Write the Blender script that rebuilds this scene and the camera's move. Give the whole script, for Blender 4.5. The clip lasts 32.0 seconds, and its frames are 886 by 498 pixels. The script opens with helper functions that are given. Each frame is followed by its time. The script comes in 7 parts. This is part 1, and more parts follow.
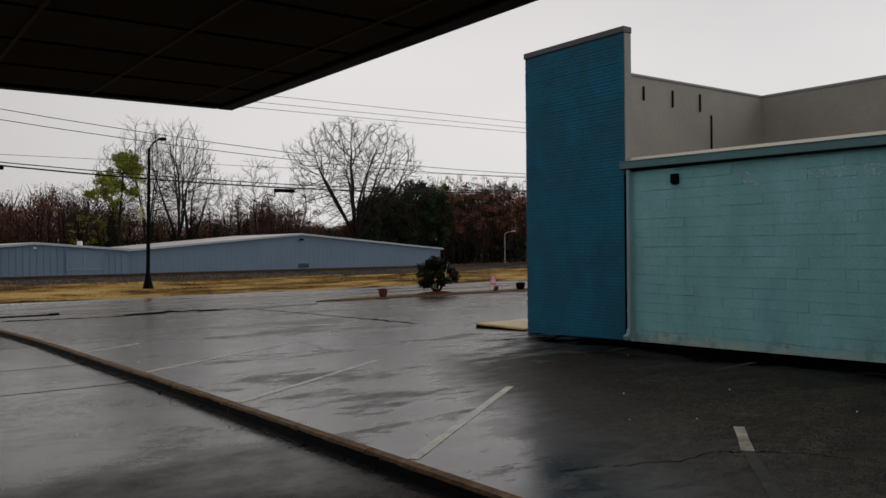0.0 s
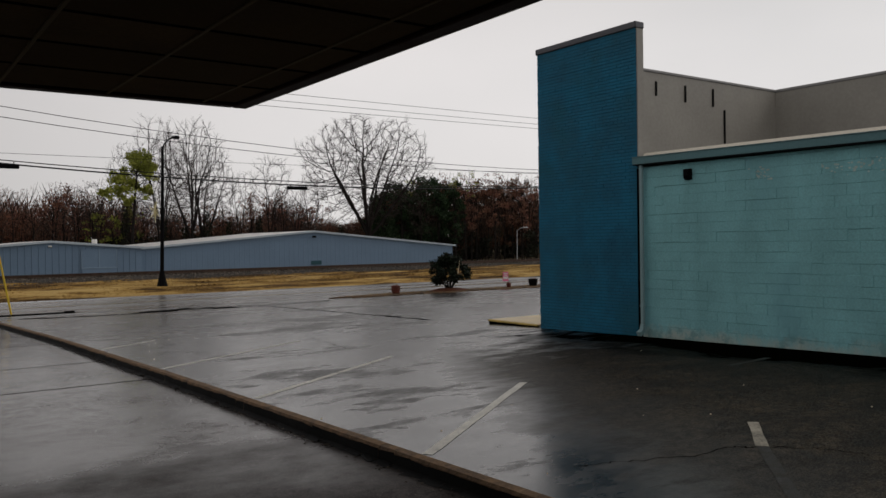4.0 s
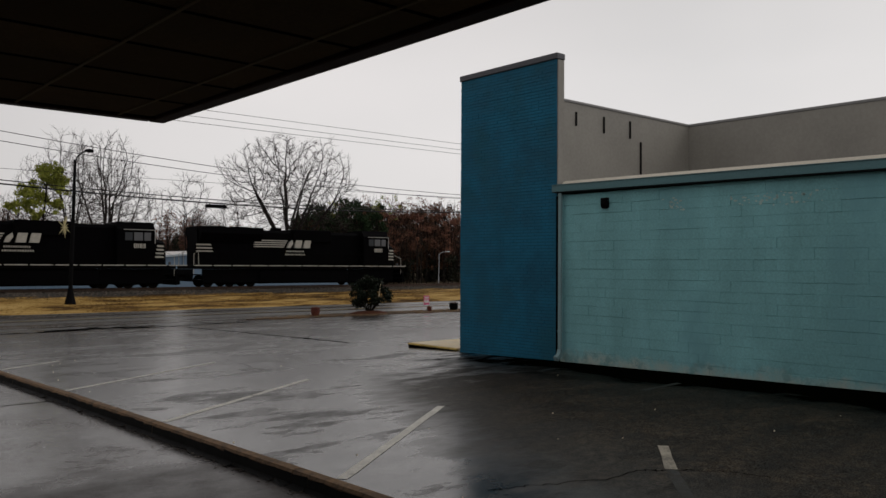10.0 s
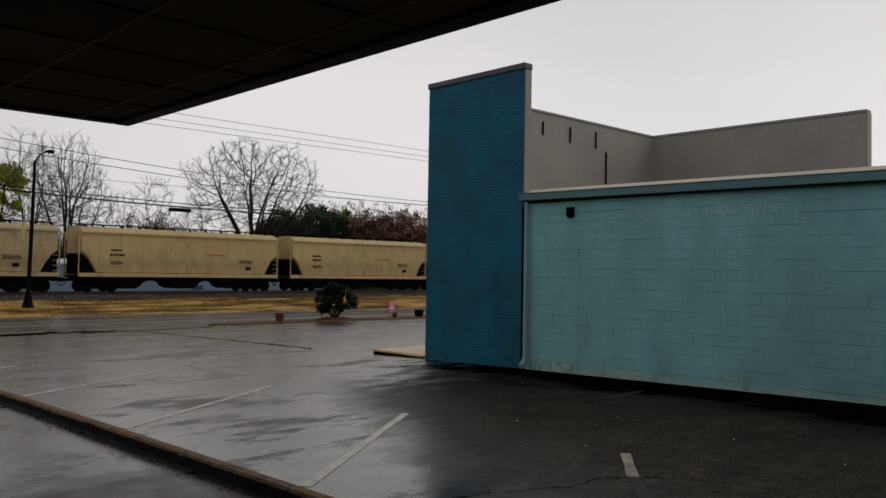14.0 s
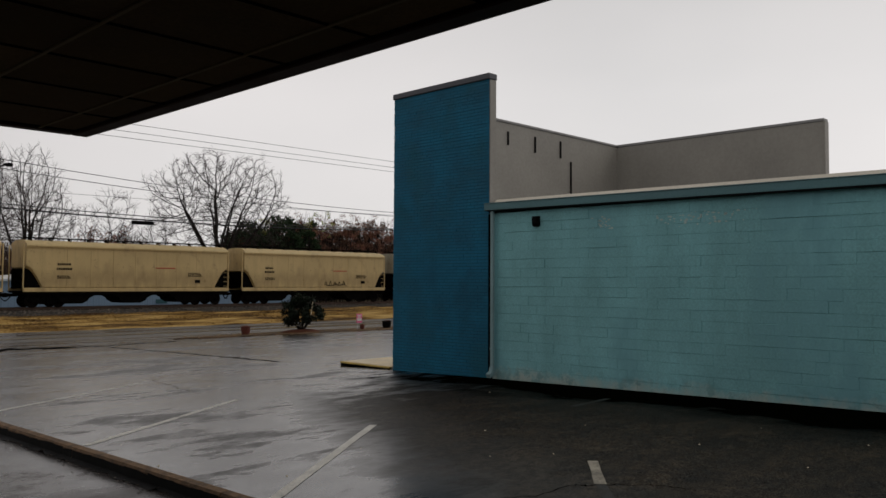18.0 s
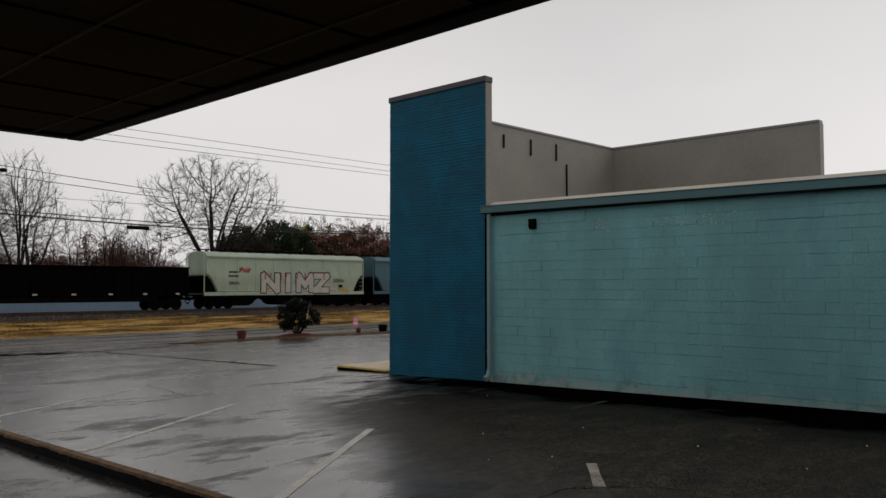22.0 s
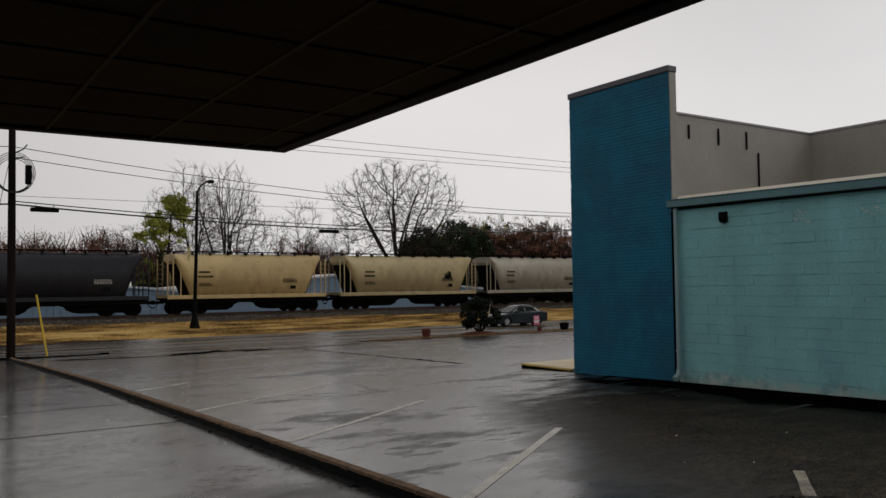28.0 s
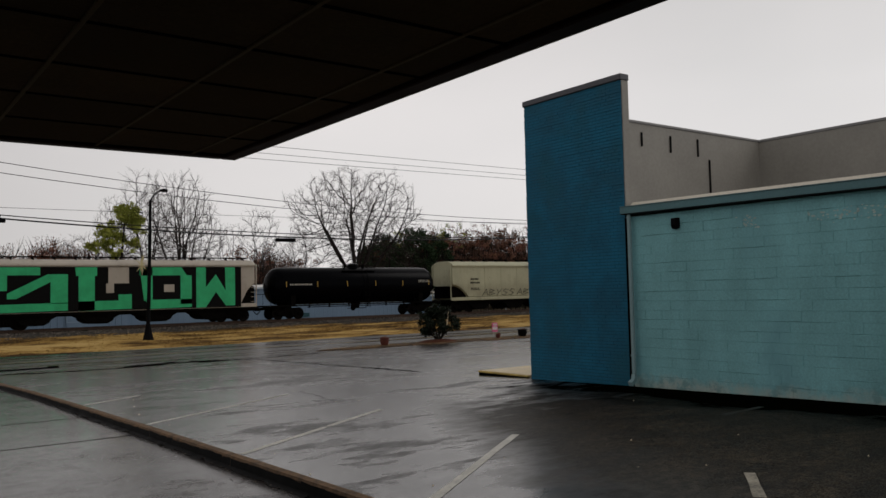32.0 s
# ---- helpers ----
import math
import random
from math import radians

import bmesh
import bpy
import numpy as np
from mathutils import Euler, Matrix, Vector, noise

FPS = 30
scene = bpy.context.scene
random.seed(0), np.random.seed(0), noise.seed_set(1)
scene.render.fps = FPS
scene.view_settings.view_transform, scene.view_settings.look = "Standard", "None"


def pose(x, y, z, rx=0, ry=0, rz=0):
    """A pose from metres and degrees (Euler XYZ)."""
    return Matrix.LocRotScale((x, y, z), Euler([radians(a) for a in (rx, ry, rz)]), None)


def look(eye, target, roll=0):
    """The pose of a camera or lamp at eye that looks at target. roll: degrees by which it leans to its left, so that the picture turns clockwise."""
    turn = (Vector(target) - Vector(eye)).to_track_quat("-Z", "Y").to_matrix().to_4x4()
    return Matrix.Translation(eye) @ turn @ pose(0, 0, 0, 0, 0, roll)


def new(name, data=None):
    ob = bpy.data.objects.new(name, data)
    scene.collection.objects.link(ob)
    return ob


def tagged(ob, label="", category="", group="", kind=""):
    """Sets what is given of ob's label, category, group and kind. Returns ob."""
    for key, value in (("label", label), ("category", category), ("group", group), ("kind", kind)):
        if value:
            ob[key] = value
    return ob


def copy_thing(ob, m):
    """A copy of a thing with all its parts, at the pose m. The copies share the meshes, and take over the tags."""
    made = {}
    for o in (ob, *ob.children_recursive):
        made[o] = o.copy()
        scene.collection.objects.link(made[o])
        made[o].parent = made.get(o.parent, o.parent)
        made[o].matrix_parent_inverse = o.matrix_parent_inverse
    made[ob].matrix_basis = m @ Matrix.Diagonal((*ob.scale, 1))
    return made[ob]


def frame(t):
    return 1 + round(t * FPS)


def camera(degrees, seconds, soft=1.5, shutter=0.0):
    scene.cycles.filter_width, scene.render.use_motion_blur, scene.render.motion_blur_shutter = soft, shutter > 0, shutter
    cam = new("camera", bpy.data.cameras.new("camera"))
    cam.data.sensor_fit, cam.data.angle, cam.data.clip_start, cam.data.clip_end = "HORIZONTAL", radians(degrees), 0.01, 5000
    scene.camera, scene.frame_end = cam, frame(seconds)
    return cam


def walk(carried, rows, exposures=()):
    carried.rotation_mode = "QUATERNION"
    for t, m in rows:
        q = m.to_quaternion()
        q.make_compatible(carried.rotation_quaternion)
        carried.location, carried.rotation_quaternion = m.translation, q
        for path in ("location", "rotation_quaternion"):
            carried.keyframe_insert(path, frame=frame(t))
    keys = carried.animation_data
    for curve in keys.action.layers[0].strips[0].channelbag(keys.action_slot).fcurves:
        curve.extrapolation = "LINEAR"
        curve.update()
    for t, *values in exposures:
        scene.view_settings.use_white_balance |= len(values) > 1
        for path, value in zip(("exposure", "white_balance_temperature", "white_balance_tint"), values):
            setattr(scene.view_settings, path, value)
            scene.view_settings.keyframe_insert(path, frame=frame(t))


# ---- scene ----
cam = camera(56.88, 32.0)
PATH = [
    (0, pose(0.027, 0.014, 1.977, 89.72, 0.58, -36.36)),
    (0.5, pose(0.024, 0.008, 1.970, 89.70, 0.71, -36.57)),
    (1, pose(0.028, 0.010, 1.971, 89.63, 0.93, -36.58)),
    (1.5, pose(0.018, 0.014, 1.999, 89.13, 1.20, -35.51)),
    (2, pose(0.012, -0.013, 1.993, 89.21, 0.70, -35.27)),
    (2.5, pose(0.006, -0.024, 1.999, 89.65, 0.71, -35.30)),
    (3, pose(0.025, -0.008, 1.981, 89.65, 0.74, -35.35)),
    (3.5, pose(0.014, -0.005, 1.980, 89.55, 0.78, -35.40)),
    (5.5, pose(-0.023, -0.010, 1.963, 89.52, 0.73, -36.26)),
    (6, pose(-0.023, -0.003, 1.960, 89.72, 0.35, -36.78)),
    (6.5, pose(-0.030, -0.008, 1.961, 90.32, -0.37, -37.38)),
    (7, pose(-0.017, -0.001, 1.957, 90.42, -0.52, -37.53)),
    (7.5, pose(0.002, 0.009, 1.958, 89.64, -0.11, -38.59)),
    (8, pose(0.027, 0.001, 1.968, 89.78, -0.77, -39.31)),
    (8.5, pose(0.014, 0.007, 1.963, 89.87, -0.38, -38.97)),
    (9, pose(0.008, -0.009, 1.965, 90.19, 0.17, -38.99)),
    (9.5, pose(0.008, -0.009, 1.959, 90.71, -0.07, -39.97)),
    (10, pose(0.015, -0.015, 1.970, 91.10, -0.33, -40.97)),
    (10.5, pose(0.016, -0.015, 1.978, 91.39, -0.55, -41.22)),
    (11, pose(-0.020, 0.001, 1.975, 91.08, -0.67, -40.94)),
    (11.5, pose(-0.007, 0.001, 1.969, 90.91, -0.27, -40.35)),
    (12, pose(-0.014, 0.006, 1.974, 91.35, -0.13, -40.12)),
    (12.5, pose(-0.016, -0.005, 1.975, 91.74, -0.41, -40.71)),
    (13, pose(-0.012, -0.022, 1.972, 91.76, -0.74, -41.67)),
    (13.5, pose(-0.015, -0.020, 1.972, 91.67, -0.95, -42.69)),
    (14, pose(-0.009, -0.028, 1.977, 91.60, -0.94, -43.37)),
    (14.5, pose(-0.011, -0.024, 1.972, 91.56, -0.87, -43.87)),
    (16.5, pose(0.004, -0.018, 1.972, 92.13, -0.56, -44.76)),
    (17, pose(0.028, -0.017, 1.967, 92.18, -0.36, -45.13)),
    (17.5, pose(0.024, -0.022, 1.962, 92.21, -0.25, -45.47)),
    (18, pose(0.021, -0.025, 1.968, 92.37, -0.27, -45.63)),
    (18.5, pose(0.020, -0.022, 1.968, 92.57, -0.20, -45.63)),
    (19, pose(0.016, -0.019, 1.969, 92.65, -0.27, -45.68)),
    (19.5, pose(0.021, -0.019, 1.967, 92.66, -0.25, -45.66)),
    (20, pose(0.019, -0.023, 1.964, 92.56, 0.01, -45.60)),
    (20.5, pose(0.032, -0.022, 1.961, 92.40, 0.13, -45.38)),
    (21, pose(0.025, -0.022, 1.968, 92.50, -0.13, -45.30)),
    (21.5, pose(0.033, -0.017, 1.971, 92.69, -0.07, -45.65)),
    (22, pose(0.027, 0.002, 1.962, 92.61, 0.04, -45.92)),
    (22.5, pose(0.034, -0.005, 1.962, 92.55, -0.07, -45.58)),
    (23, pose(0.022, -0.003, 1.962, 92.40, -0.21, -44.22)),
    (23.5, pose(-0.002, 0.015, 1.962, 92.18, 0.06, -41.59)),
    (24, pose(-0.023, 0.036, 1.966, 91.92, 0.39, -38.99)),
    (24.5, pose(-0.042, 0.053, 1.961, 91.89, 0.58, -37.07)),
    (25, pose(-0.061, 0.050, 1.972, 92.12, 0.52, -35.53)),
    (25.5, pose(-0.074, 0.047, 1.968, 92.41, 0.49, -34.23)),
    (26, pose(-0.084, 0.035, 1.965, 92.45, 0.19, -33.55)),
    (26.5, pose(-0.069, 0.038, 1.967, 92.34, 0.08, -33.21)),
    (28.5, pose(-0.045, 0.042, 1.972, 92.63, 0.86, -33.59)),
    (29, pose(-0.017, 0.036, 1.971, 92.77, 0.71, -33.92)),
    (29.5, pose(-0.015, 0.041, 1.972, 93.03, 0.49, -34.62)),
    (30, pose(-0.017, 0.028, 1.977, 93.27, 0.63, -35.10)),
    (30.5, pose(-0.008, 0.025, 1.968, 93.42, 0.70, -35.61)),
    (31, pose(-0.016, 0.029, 1.964, 93.48, 0.84, -36.09)),
    (31.5, pose(-0.017, 0.040, 1.966, 93.35, 0.94, -36.46)),
    (32, pose(0.013, 0.044, 1.968, 93.05, 1.30, -36.32)),
]
walk(cam, PATH)

# ---- world and light ----
world = bpy.data.worlds.new("overcast_sky")
scene.world = world
world.use_nodes = True
wn, wl = world.node_tree.nodes, world.node_tree.links
wn.clear()
w_out = wn.new("ShaderNodeOutputWorld")
w_bg = wn.new("ShaderNodeBackground")
w_sky = wn.new("ShaderNodeTexSky")
w_sky.sky_type = "NISHITA"
w_sky.sun_disc = False
w_sky.sun_elevation = radians(38)
w_sky.sun_rotation = radians(75)
w_grey = wn.new("ShaderNodeHueSaturation")
w_grey.inputs["Saturation"].default_value = 0.12
w_grey.inputs["Value"].default_value = 0.10
w_co = wn.new("ShaderNodeTexCoord")
w_map = wn.new("ShaderNodeMapping")
w_map.inputs["Scale"].default_value = (1.0, 1.0, 2.2)
w_noise = wn.new("ShaderNodeTexNoise")
w_noise.inputs["Scale"].default_value = 1.7
w_noise.inputs["Detail"].default_value = 4
w_noise.inputs["Roughness"].default_value = 0.45
w_ramp = wn.new("ShaderNodeValToRGB")
w_ramp.color_ramp.elements[0].position = 0.3
w_ramp.color_ramp.elements[0].color = (0.70, 0.68, 0.675, 1)
w_ramp.color_ramp.elements[1].position = 0.72
w_ramp.color_ramp.elements[1].color = (0.84, 0.80, 0.79, 1)
w_mix = wn.new("ShaderNodeMix")
w_mix.data_type = "RGBA"
w_mix.inputs["Factor"].default_value = 0.85
wl.new(w_co.outputs["Generated"], w_map.inputs["Vector"])
wl.new(w_map.outputs["Vector"], w_noise.inputs["Vector"])
wl.new(w_noise.outputs["Fac"], w_ramp.inputs["Fac"])
wl.new(w_sky.outputs["Color"], w_grey.inputs["Color"])
wl.new(w_grey.outputs["Color"], w_mix.inputs["A"])
wl.new(w_ramp.outputs["Color"], w_mix.inputs["B"])
w_sep = wn.new("ShaderNodeSeparateXYZ")
w_high = wn.new("ShaderNodeValToRGB")
for k, (p, v) in enumerate(((0.0, 0.97), (0.22, 0.96), (0.42, 0.78), (1.0, 0.45))):
    if k > 1:
        w_high.color_ramp.elements.new(p)
for e, (p, v) in zip(w_high.color_ramp.elements, ((0.0, 0.97), (0.22, 0.96), (0.42, 0.78), (1.0, 0.45))):
    e.position, e.color = p, (v, v, v, 1)
w_mul = wn.new("ShaderNodeMix")
w_mul.data_type, w_mul.blend_type = "RGBA", "MULTIPLY"
w_mul.inputs["Factor"].default_value = 1.0
wl.new(w_co.outputs["Generated"], w_sep.inputs["Vector"])
wl.new(w_sep.outputs["Z"], w_high.inputs["Fac"])
wl.new(w_mix.outputs["Result"], w_mul.inputs["A"])
wl.new(w_high.outputs["Color"], w_mul.inputs["B"])
w_side = wn.new("ShaderNodeMapRange")
w_side.interpolation_type = "SMOOTHSTEP"
for key, v in (("From Min", -0.1), ("From Max", 0.5), ("To Min", 0.74), ("To Max", 1.0)):
    w_side.inputs[key].default_value = v
wl.new(w_sep.outputs["X"], w_side.inputs["Value"])
w_mul2 = wn.new("ShaderNodeMix")
w_mul2.data_type, w_mul2.blend_type = "RGBA", "MULTIPLY"
w_mul2.inputs["Factor"].default_value = 1.0
wl.new(w_mul.outputs["Result"], w_mul2.inputs["A"])
wl.new(w_side.outputs["Result"], w_mul2.inputs["B"])
wl.new(w_mul2.outputs["Result"], w_bg.inputs["Color"])
w_bg.inputs["Strength"].default_value = 1.0
wl.new(w_bg.outputs["Background"], w_out.inputs["Surface"])

sun = new("sun", bpy.data.lights.new("sun", "SUN"))
sun.data.energy, sun.data.angle, sun.data.color = 0.5, radians(25), (1.0, 0.97, 0.93)
sun.matrix_world = look((60, 20, 60), (0, 40, 0))
scene.view_settings.exposure = 0.0


# ---- helpers of this scene ----
class Build:
    """Collects vertices and faces of one mesh."""

    def __init__(self):
        self.v, self.f = [], []

    def add(self, verts, faces):
        n = len(self.v)
        self.v += [tuple(p) for p in verts]
        self.f += [tuple(n + i for i in q) for q in faces]
        return self

    def box(self, x0, x1, y0, y1, z0, z1):
        return self.add([(x0, y0, z0), (x1, y0, z0), (x1, y1, z0), (x0, y1, z0), (x0, y0, z1), (x1, y0, z1), (x1, y1, z1), (x0, y1, z1)],
                        [(0, 3, 2, 1), (4, 5, 6, 7), (0, 1, 5, 4), (1, 2, 6, 5), (2, 3, 7, 6), (3, 0, 4, 7)])

    def chamfer(self, x0, x1, y0, y1, z0, z1, c=0.01):
        """A box with all its edges taken off."""
        pts, idx = [], {}
        for i, x in enumerate((x0, x1)):
            for j, y in enumerate((y0, y1)):
                for k, z in enumerate((z0, z1)):
                    sx, sy, sz = (c, -c)[i], (c, -c)[j], (c, -c)[k]
                    for m, p in enumerate(((x, y + sy, z + sz), (x + sx, y, z + sz), (x + sx, y + sy, z))):
                        idx[i, j, k, m] = len(pts)
                        pts.append(p)
        g, o = idx, []
        o += [(g[0, 0, 0, 0], g[0, 0, 1, 0], g[0, 1, 1, 0], g[0, 1, 0, 0]), (g[1, 0, 0, 0], g[1, 1, 0, 0], g[1, 1, 1, 0], g[1, 0, 1, 0])]
        o += [(g[0, 0, 0, 1], g[1, 0, 0, 1], g[1, 0, 1, 1], g[0, 0, 1, 1]), (g[0, 1, 0, 1], g[0, 1, 1, 1], g[1, 1, 1, 1], g[1, 1, 0, 1])]
        o += [(g[0, 0, 0, 2], g[0, 1, 0, 2], g[1, 1, 0, 2], g[1, 0, 0, 2]), (g[0, 0, 1, 2], g[1, 0, 1, 2], g[1, 1, 1, 2], g[0, 1, 1, 2])]
        for i in (0, 1):
            for j in (0, 1):
                o.append((g[i, j, 0, 0], g[i, j, 1, 0], g[i, j, 1, 1], g[i, j, 0, 1]))
                o.append((g[i, 0, j, 0], g[i, 1, j, 0], g[i, 1, j, 2], g[i, 0, j, 2]))
                o.append((g[0, i, j, 1], g[1, i, j, 1], g[1, i, j, 2], g[0, i, j, 2]))
                for k in (0, 1):
                    o.append((g[i, j, k, 0], g[i, j, k, 1], g[i, j, k, 2]))
        return self.add(pts, o)

    def tube(self, path, radii, n=8, cap=True):
        """A tapered tube along points."""
        path = [Vector(p) for p in path]
        if not hasattr(radii, "__len__"):
            radii = [radii] * len(path)
        base = len(self.v)
        for k, p in enumerate(path):
            d = (path[min(k + 1, len(path) - 1)] - path[max(k - 1, 0)]).normalized()
            a = d.cross(Vector((0, 0, 1)) if abs(d.z) < 0.95 else Vector((1, 0, 0))).normalized()
            b = d.cross(a)
            for i in range(n):
                w = 2 * math.pi * i / n
                self.v.append(tuple(p + radii[k] * (math.cos(w) * a + math.sin(w) * b)))
        for k in range(len(path) - 1):
            for i in range(n):
                j = (i + 1) % n
                q = base + k * n
                self.f.append((q + i, q + j, q + n + j, q + n + i))
        if cap:
            self.f.append(tuple(base + i for i in range(n)))
            self.f.append(tuple(base + (len(path) - 1) * n + i for i in reversed(range(n))))
        return self

    def prism(self, outline, axis, lo, hi):
        """An outline in the two other axes (in x, y, z order), pulled along axis from lo to hi."""
        n = len(outline)

        def at(p, s):
            return {"x": (s, p[0], p[1]), "y": (p[0], s, p[1]), "z": (p[0], p[1], s)}[axis]
        return self.add([at(p, lo) for p in outline] + [at(p, hi) for p in outline],
                        [tuple(range(n)), tuple(range(2 * n - 1, n - 1, -1))] + [(i, n + i, n + (i + 1) % n, (i + 1) % n) for i in range(n)])

    def loft(self, rings):
        """Closed rings of equal length joined one to the next, with ends."""
        base, n = len(self.v), len(rings[0])
        for r in rings:
            self.v += [tuple(p) for p in r]
        for k in range(len(rings) - 1):
            for i in range(n):
                j, q = (i + 1) % n, base + k * n
                self.f.append((q + i, q + j, q + n + j, q + n + i))
        self.f.append(tuple(base + i for i in reversed(range(n))))
        self.f.append(tuple(base + (len(rings) - 1) * n + i for i in range(n)))
        return self

    def mesh(self, name, material, smooth=False):
        me = bpy.data.meshes.new(name)
        me.from_pydata(self.v, [], self.f)
        me.materials.append(material)
        bm = bmesh.new()
        bm.from_mesh(me)
        if len(self.f) < 60000:
            bmesh.ops.recalc_face_normals(bm, faces=bm.faces)
        bm.to_mesh(me)
        bm.free()
        if smooth:
            me.polygons.foreach_set("use_smooth", [True] * len(me.polygons))
            me.set_sharp_from_angle(angle=radians(38))
        me.update()
        return me


def part(name, b, material, parent=None, label="", smooth=False, kind="", at=None):
    """Links a Build, or a mesh, as one object under a thing or a part."""
    ob = new(name, b if isinstance(b, bpy.types.Mesh) else b.mesh(name, material, smooth))
    if parent is not None:
        ob.parent = parent
    if at is not None:
        ob.matrix_basis = at
    return tagged(ob, label=label, kind=kind)


def thing(name, label, category, group="", kind="", at=None):
    ob = tagged(new(name), label, category, group, kind)
    ob.empty_display_size = 0.2
    if at is not None:
        ob.matrix_basis = at
    return ob


def solid(name, b, material, label, category="", group="", kind="", smooth=False, at=None):
    ob = tagged(new(name, b.mesh(name, material, smooth)), label, category, group, kind)
    if at is not None:
        ob.matrix_basis = at
    return ob


# ---- materials ----
def node_mat(name):
    m = bpy.data.materials.new(name)
    m.use_nodes = True
    nt = m.node_tree
    return m, nt, nt.nodes["Principled BSDF"]


def link(nt, a, b):
    nt.links.new(a, b)


def noise_tex(nt, scale, detail=4.0, rough=0.55, stretch=None, source="Object"):
    co = nt.nodes.new("ShaderNodeTexCoord")
    n = nt.nodes.new("ShaderNodeTexNoise")
    n.inputs["Scale"].default_value = scale
    n.inputs["Detail"].default_value = detail
    n.inputs["Roughness"].default_value = rough
    if stretch:
        mp = nt.nodes.new("ShaderNodeMapping")
        mp.inputs["Scale"].default_value = stretch
        link(nt, co.outputs[source], mp.inputs["Vector"])
        link(nt, mp.outputs["Vector"], n.inputs["Vector"])
    else:
        link(nt, co.outputs[source], n.inputs["Vector"])
    return n.outputs["Fac"]


def ramp(nt, fac, stops):
    r = nt.nodes.new("ShaderNodeValToRGB")
    e = r.color_ramp.elements
    while len(e) < len(stops):
        e.new(0.5)
    for k, (p, c) in enumerate(stops):
        e[k].position = p
        e[k].color = (*c, 1) if len(c) == 3 else c
    link(nt, fac, r.inputs["Fac"])
    return r.outputs["Color"]


def mix(nt, fac, a, b, mode="MIX"):
    n = nt.nodes.new("ShaderNodeMix")
    n.data_type, n.blend_type = "RGBA", mode
    for key, val in (("Factor", fac), ("A", a), ("B", b)):
        if isinstance(val, (int, float)):
            n.inputs[key].default_value = val
        elif isinstance(val, tuple):
            n.inputs[key].default_value = (*val, 1) if len(val) == 3 else val
        else:
            link(nt, val, n.inputs[key])
    return n.outputs["Result"]


def bump(nt, bsdf, height, strength=0.3, distance=0.02):
    b = nt.nodes.new("ShaderNodeBump")
    b.inputs["Strength"].default_value = strength
    b.inputs["Distance"].default_value = distance
    link(nt, height, b.inputs["Height"])
    link(nt, b.outputs["Normal"], bsdf.inputs["Normal"])


def random_of(nt, island=False):
    if island:
        return nt.nodes.new("ShaderNodeNewGeometry").outputs["Random Per Island"]
    return nt.nodes.new("ShaderNodeObjectInfo").outputs["Random"]


def grey(v):
    return (v, v, v)


def mat(name, c, rough=0.6, metal=0.0, var=0.2, scale=2.0, fine=30.0, relief=0.15, stain=None, stain_at=0.62, stretch=None, each=0.0, spec=0.22, foot=None):
    """Paint, metal or stone: two scales of variation, an optional stain colour, relief."""
    m, nt, bsdf = node_mat(name)
    lo = tuple(max(0.0, k * (1 - var)) for k in c)
    hi = tuple(k * (1 + var) for k in c)
    big = noise_tex(nt, scale, 5, 0.6, stretch)
    small = noise_tex(nt, fine, 3, 0.6)
    col = ramp(nt, big, [(0.36, lo), (0.64, hi)])
    col = mix(nt, 0.35, col, ramp(nt, small, [(0.38, lo), (0.62, hi)]))
    if stain:
        st = noise_tex(nt, scale * 0.7, 6, 0.65, stretch)
        col = mix(nt, ramp(nt, st, [(stain_at, grey(0.0)), (stain_at + 0.15, grey(0.85))]), col, stain)
    if each:
        col = mix(nt, ramp(nt, random_of(nt), [(0.0, grey(each)), (1.0, grey(0.0))]), col, tuple(k * 0.6 for k in c))
    if foot:
        # chalky bloom and splash marks that rise unevenly from the wall's foot
        co = nt.nodes.new("ShaderNodeTexCoord")
        sep = nt.nodes.new("ShaderNodeSeparateXYZ")
        link(nt, co.outputs["Object"], sep.inputs["Vector"])
        rise = nt.nodes.new("ShaderNodeMath")
        rise.operation = "MULTIPLY_ADD"
        rise.inputs[1].default_value = 0.75
        link(nt, noise_tex(nt, 2.2, 7, 0.7), rise.inputs[0])
        link(nt, sep.outputs["Z"], rise.inputs[2])
        col = mix(nt, ramp(nt, rise.outputs["Value"], [(0.42, grey(0.85)), (0.66, grey(0.0))]), col, foot)
        blot = noise_tex(nt, 3.4, 6, 0.7)
        low = ramp(nt, rise.outputs["Value"], [(0.50, grey(0.75)), (0.80, grey(0.0))])
        col = mix(nt, mix(nt, 1.0, low, ramp(nt, blot, [(0.52, grey(0.0)), (0.62, grey(0.9))]), "MULTIPLY"), col, tuple(k * 0.55 for k in c))
    link(nt, col, bsdf.inputs["Base Color"])
    link(nt, ramp(nt, big, [(0.3, grey(max(0.03, rough - 0.1))), (0.7, grey(min(1.0, rough + 0.1)))]), bsdf.inputs["Roughness"])
    bsdf.inputs["Metallic"].default_value = metal
    bsdf.inputs["Specular IOR Level"].default_value = spec
    if relief:
        bump(nt, bsdf, small, relief, 0.01)
    return m


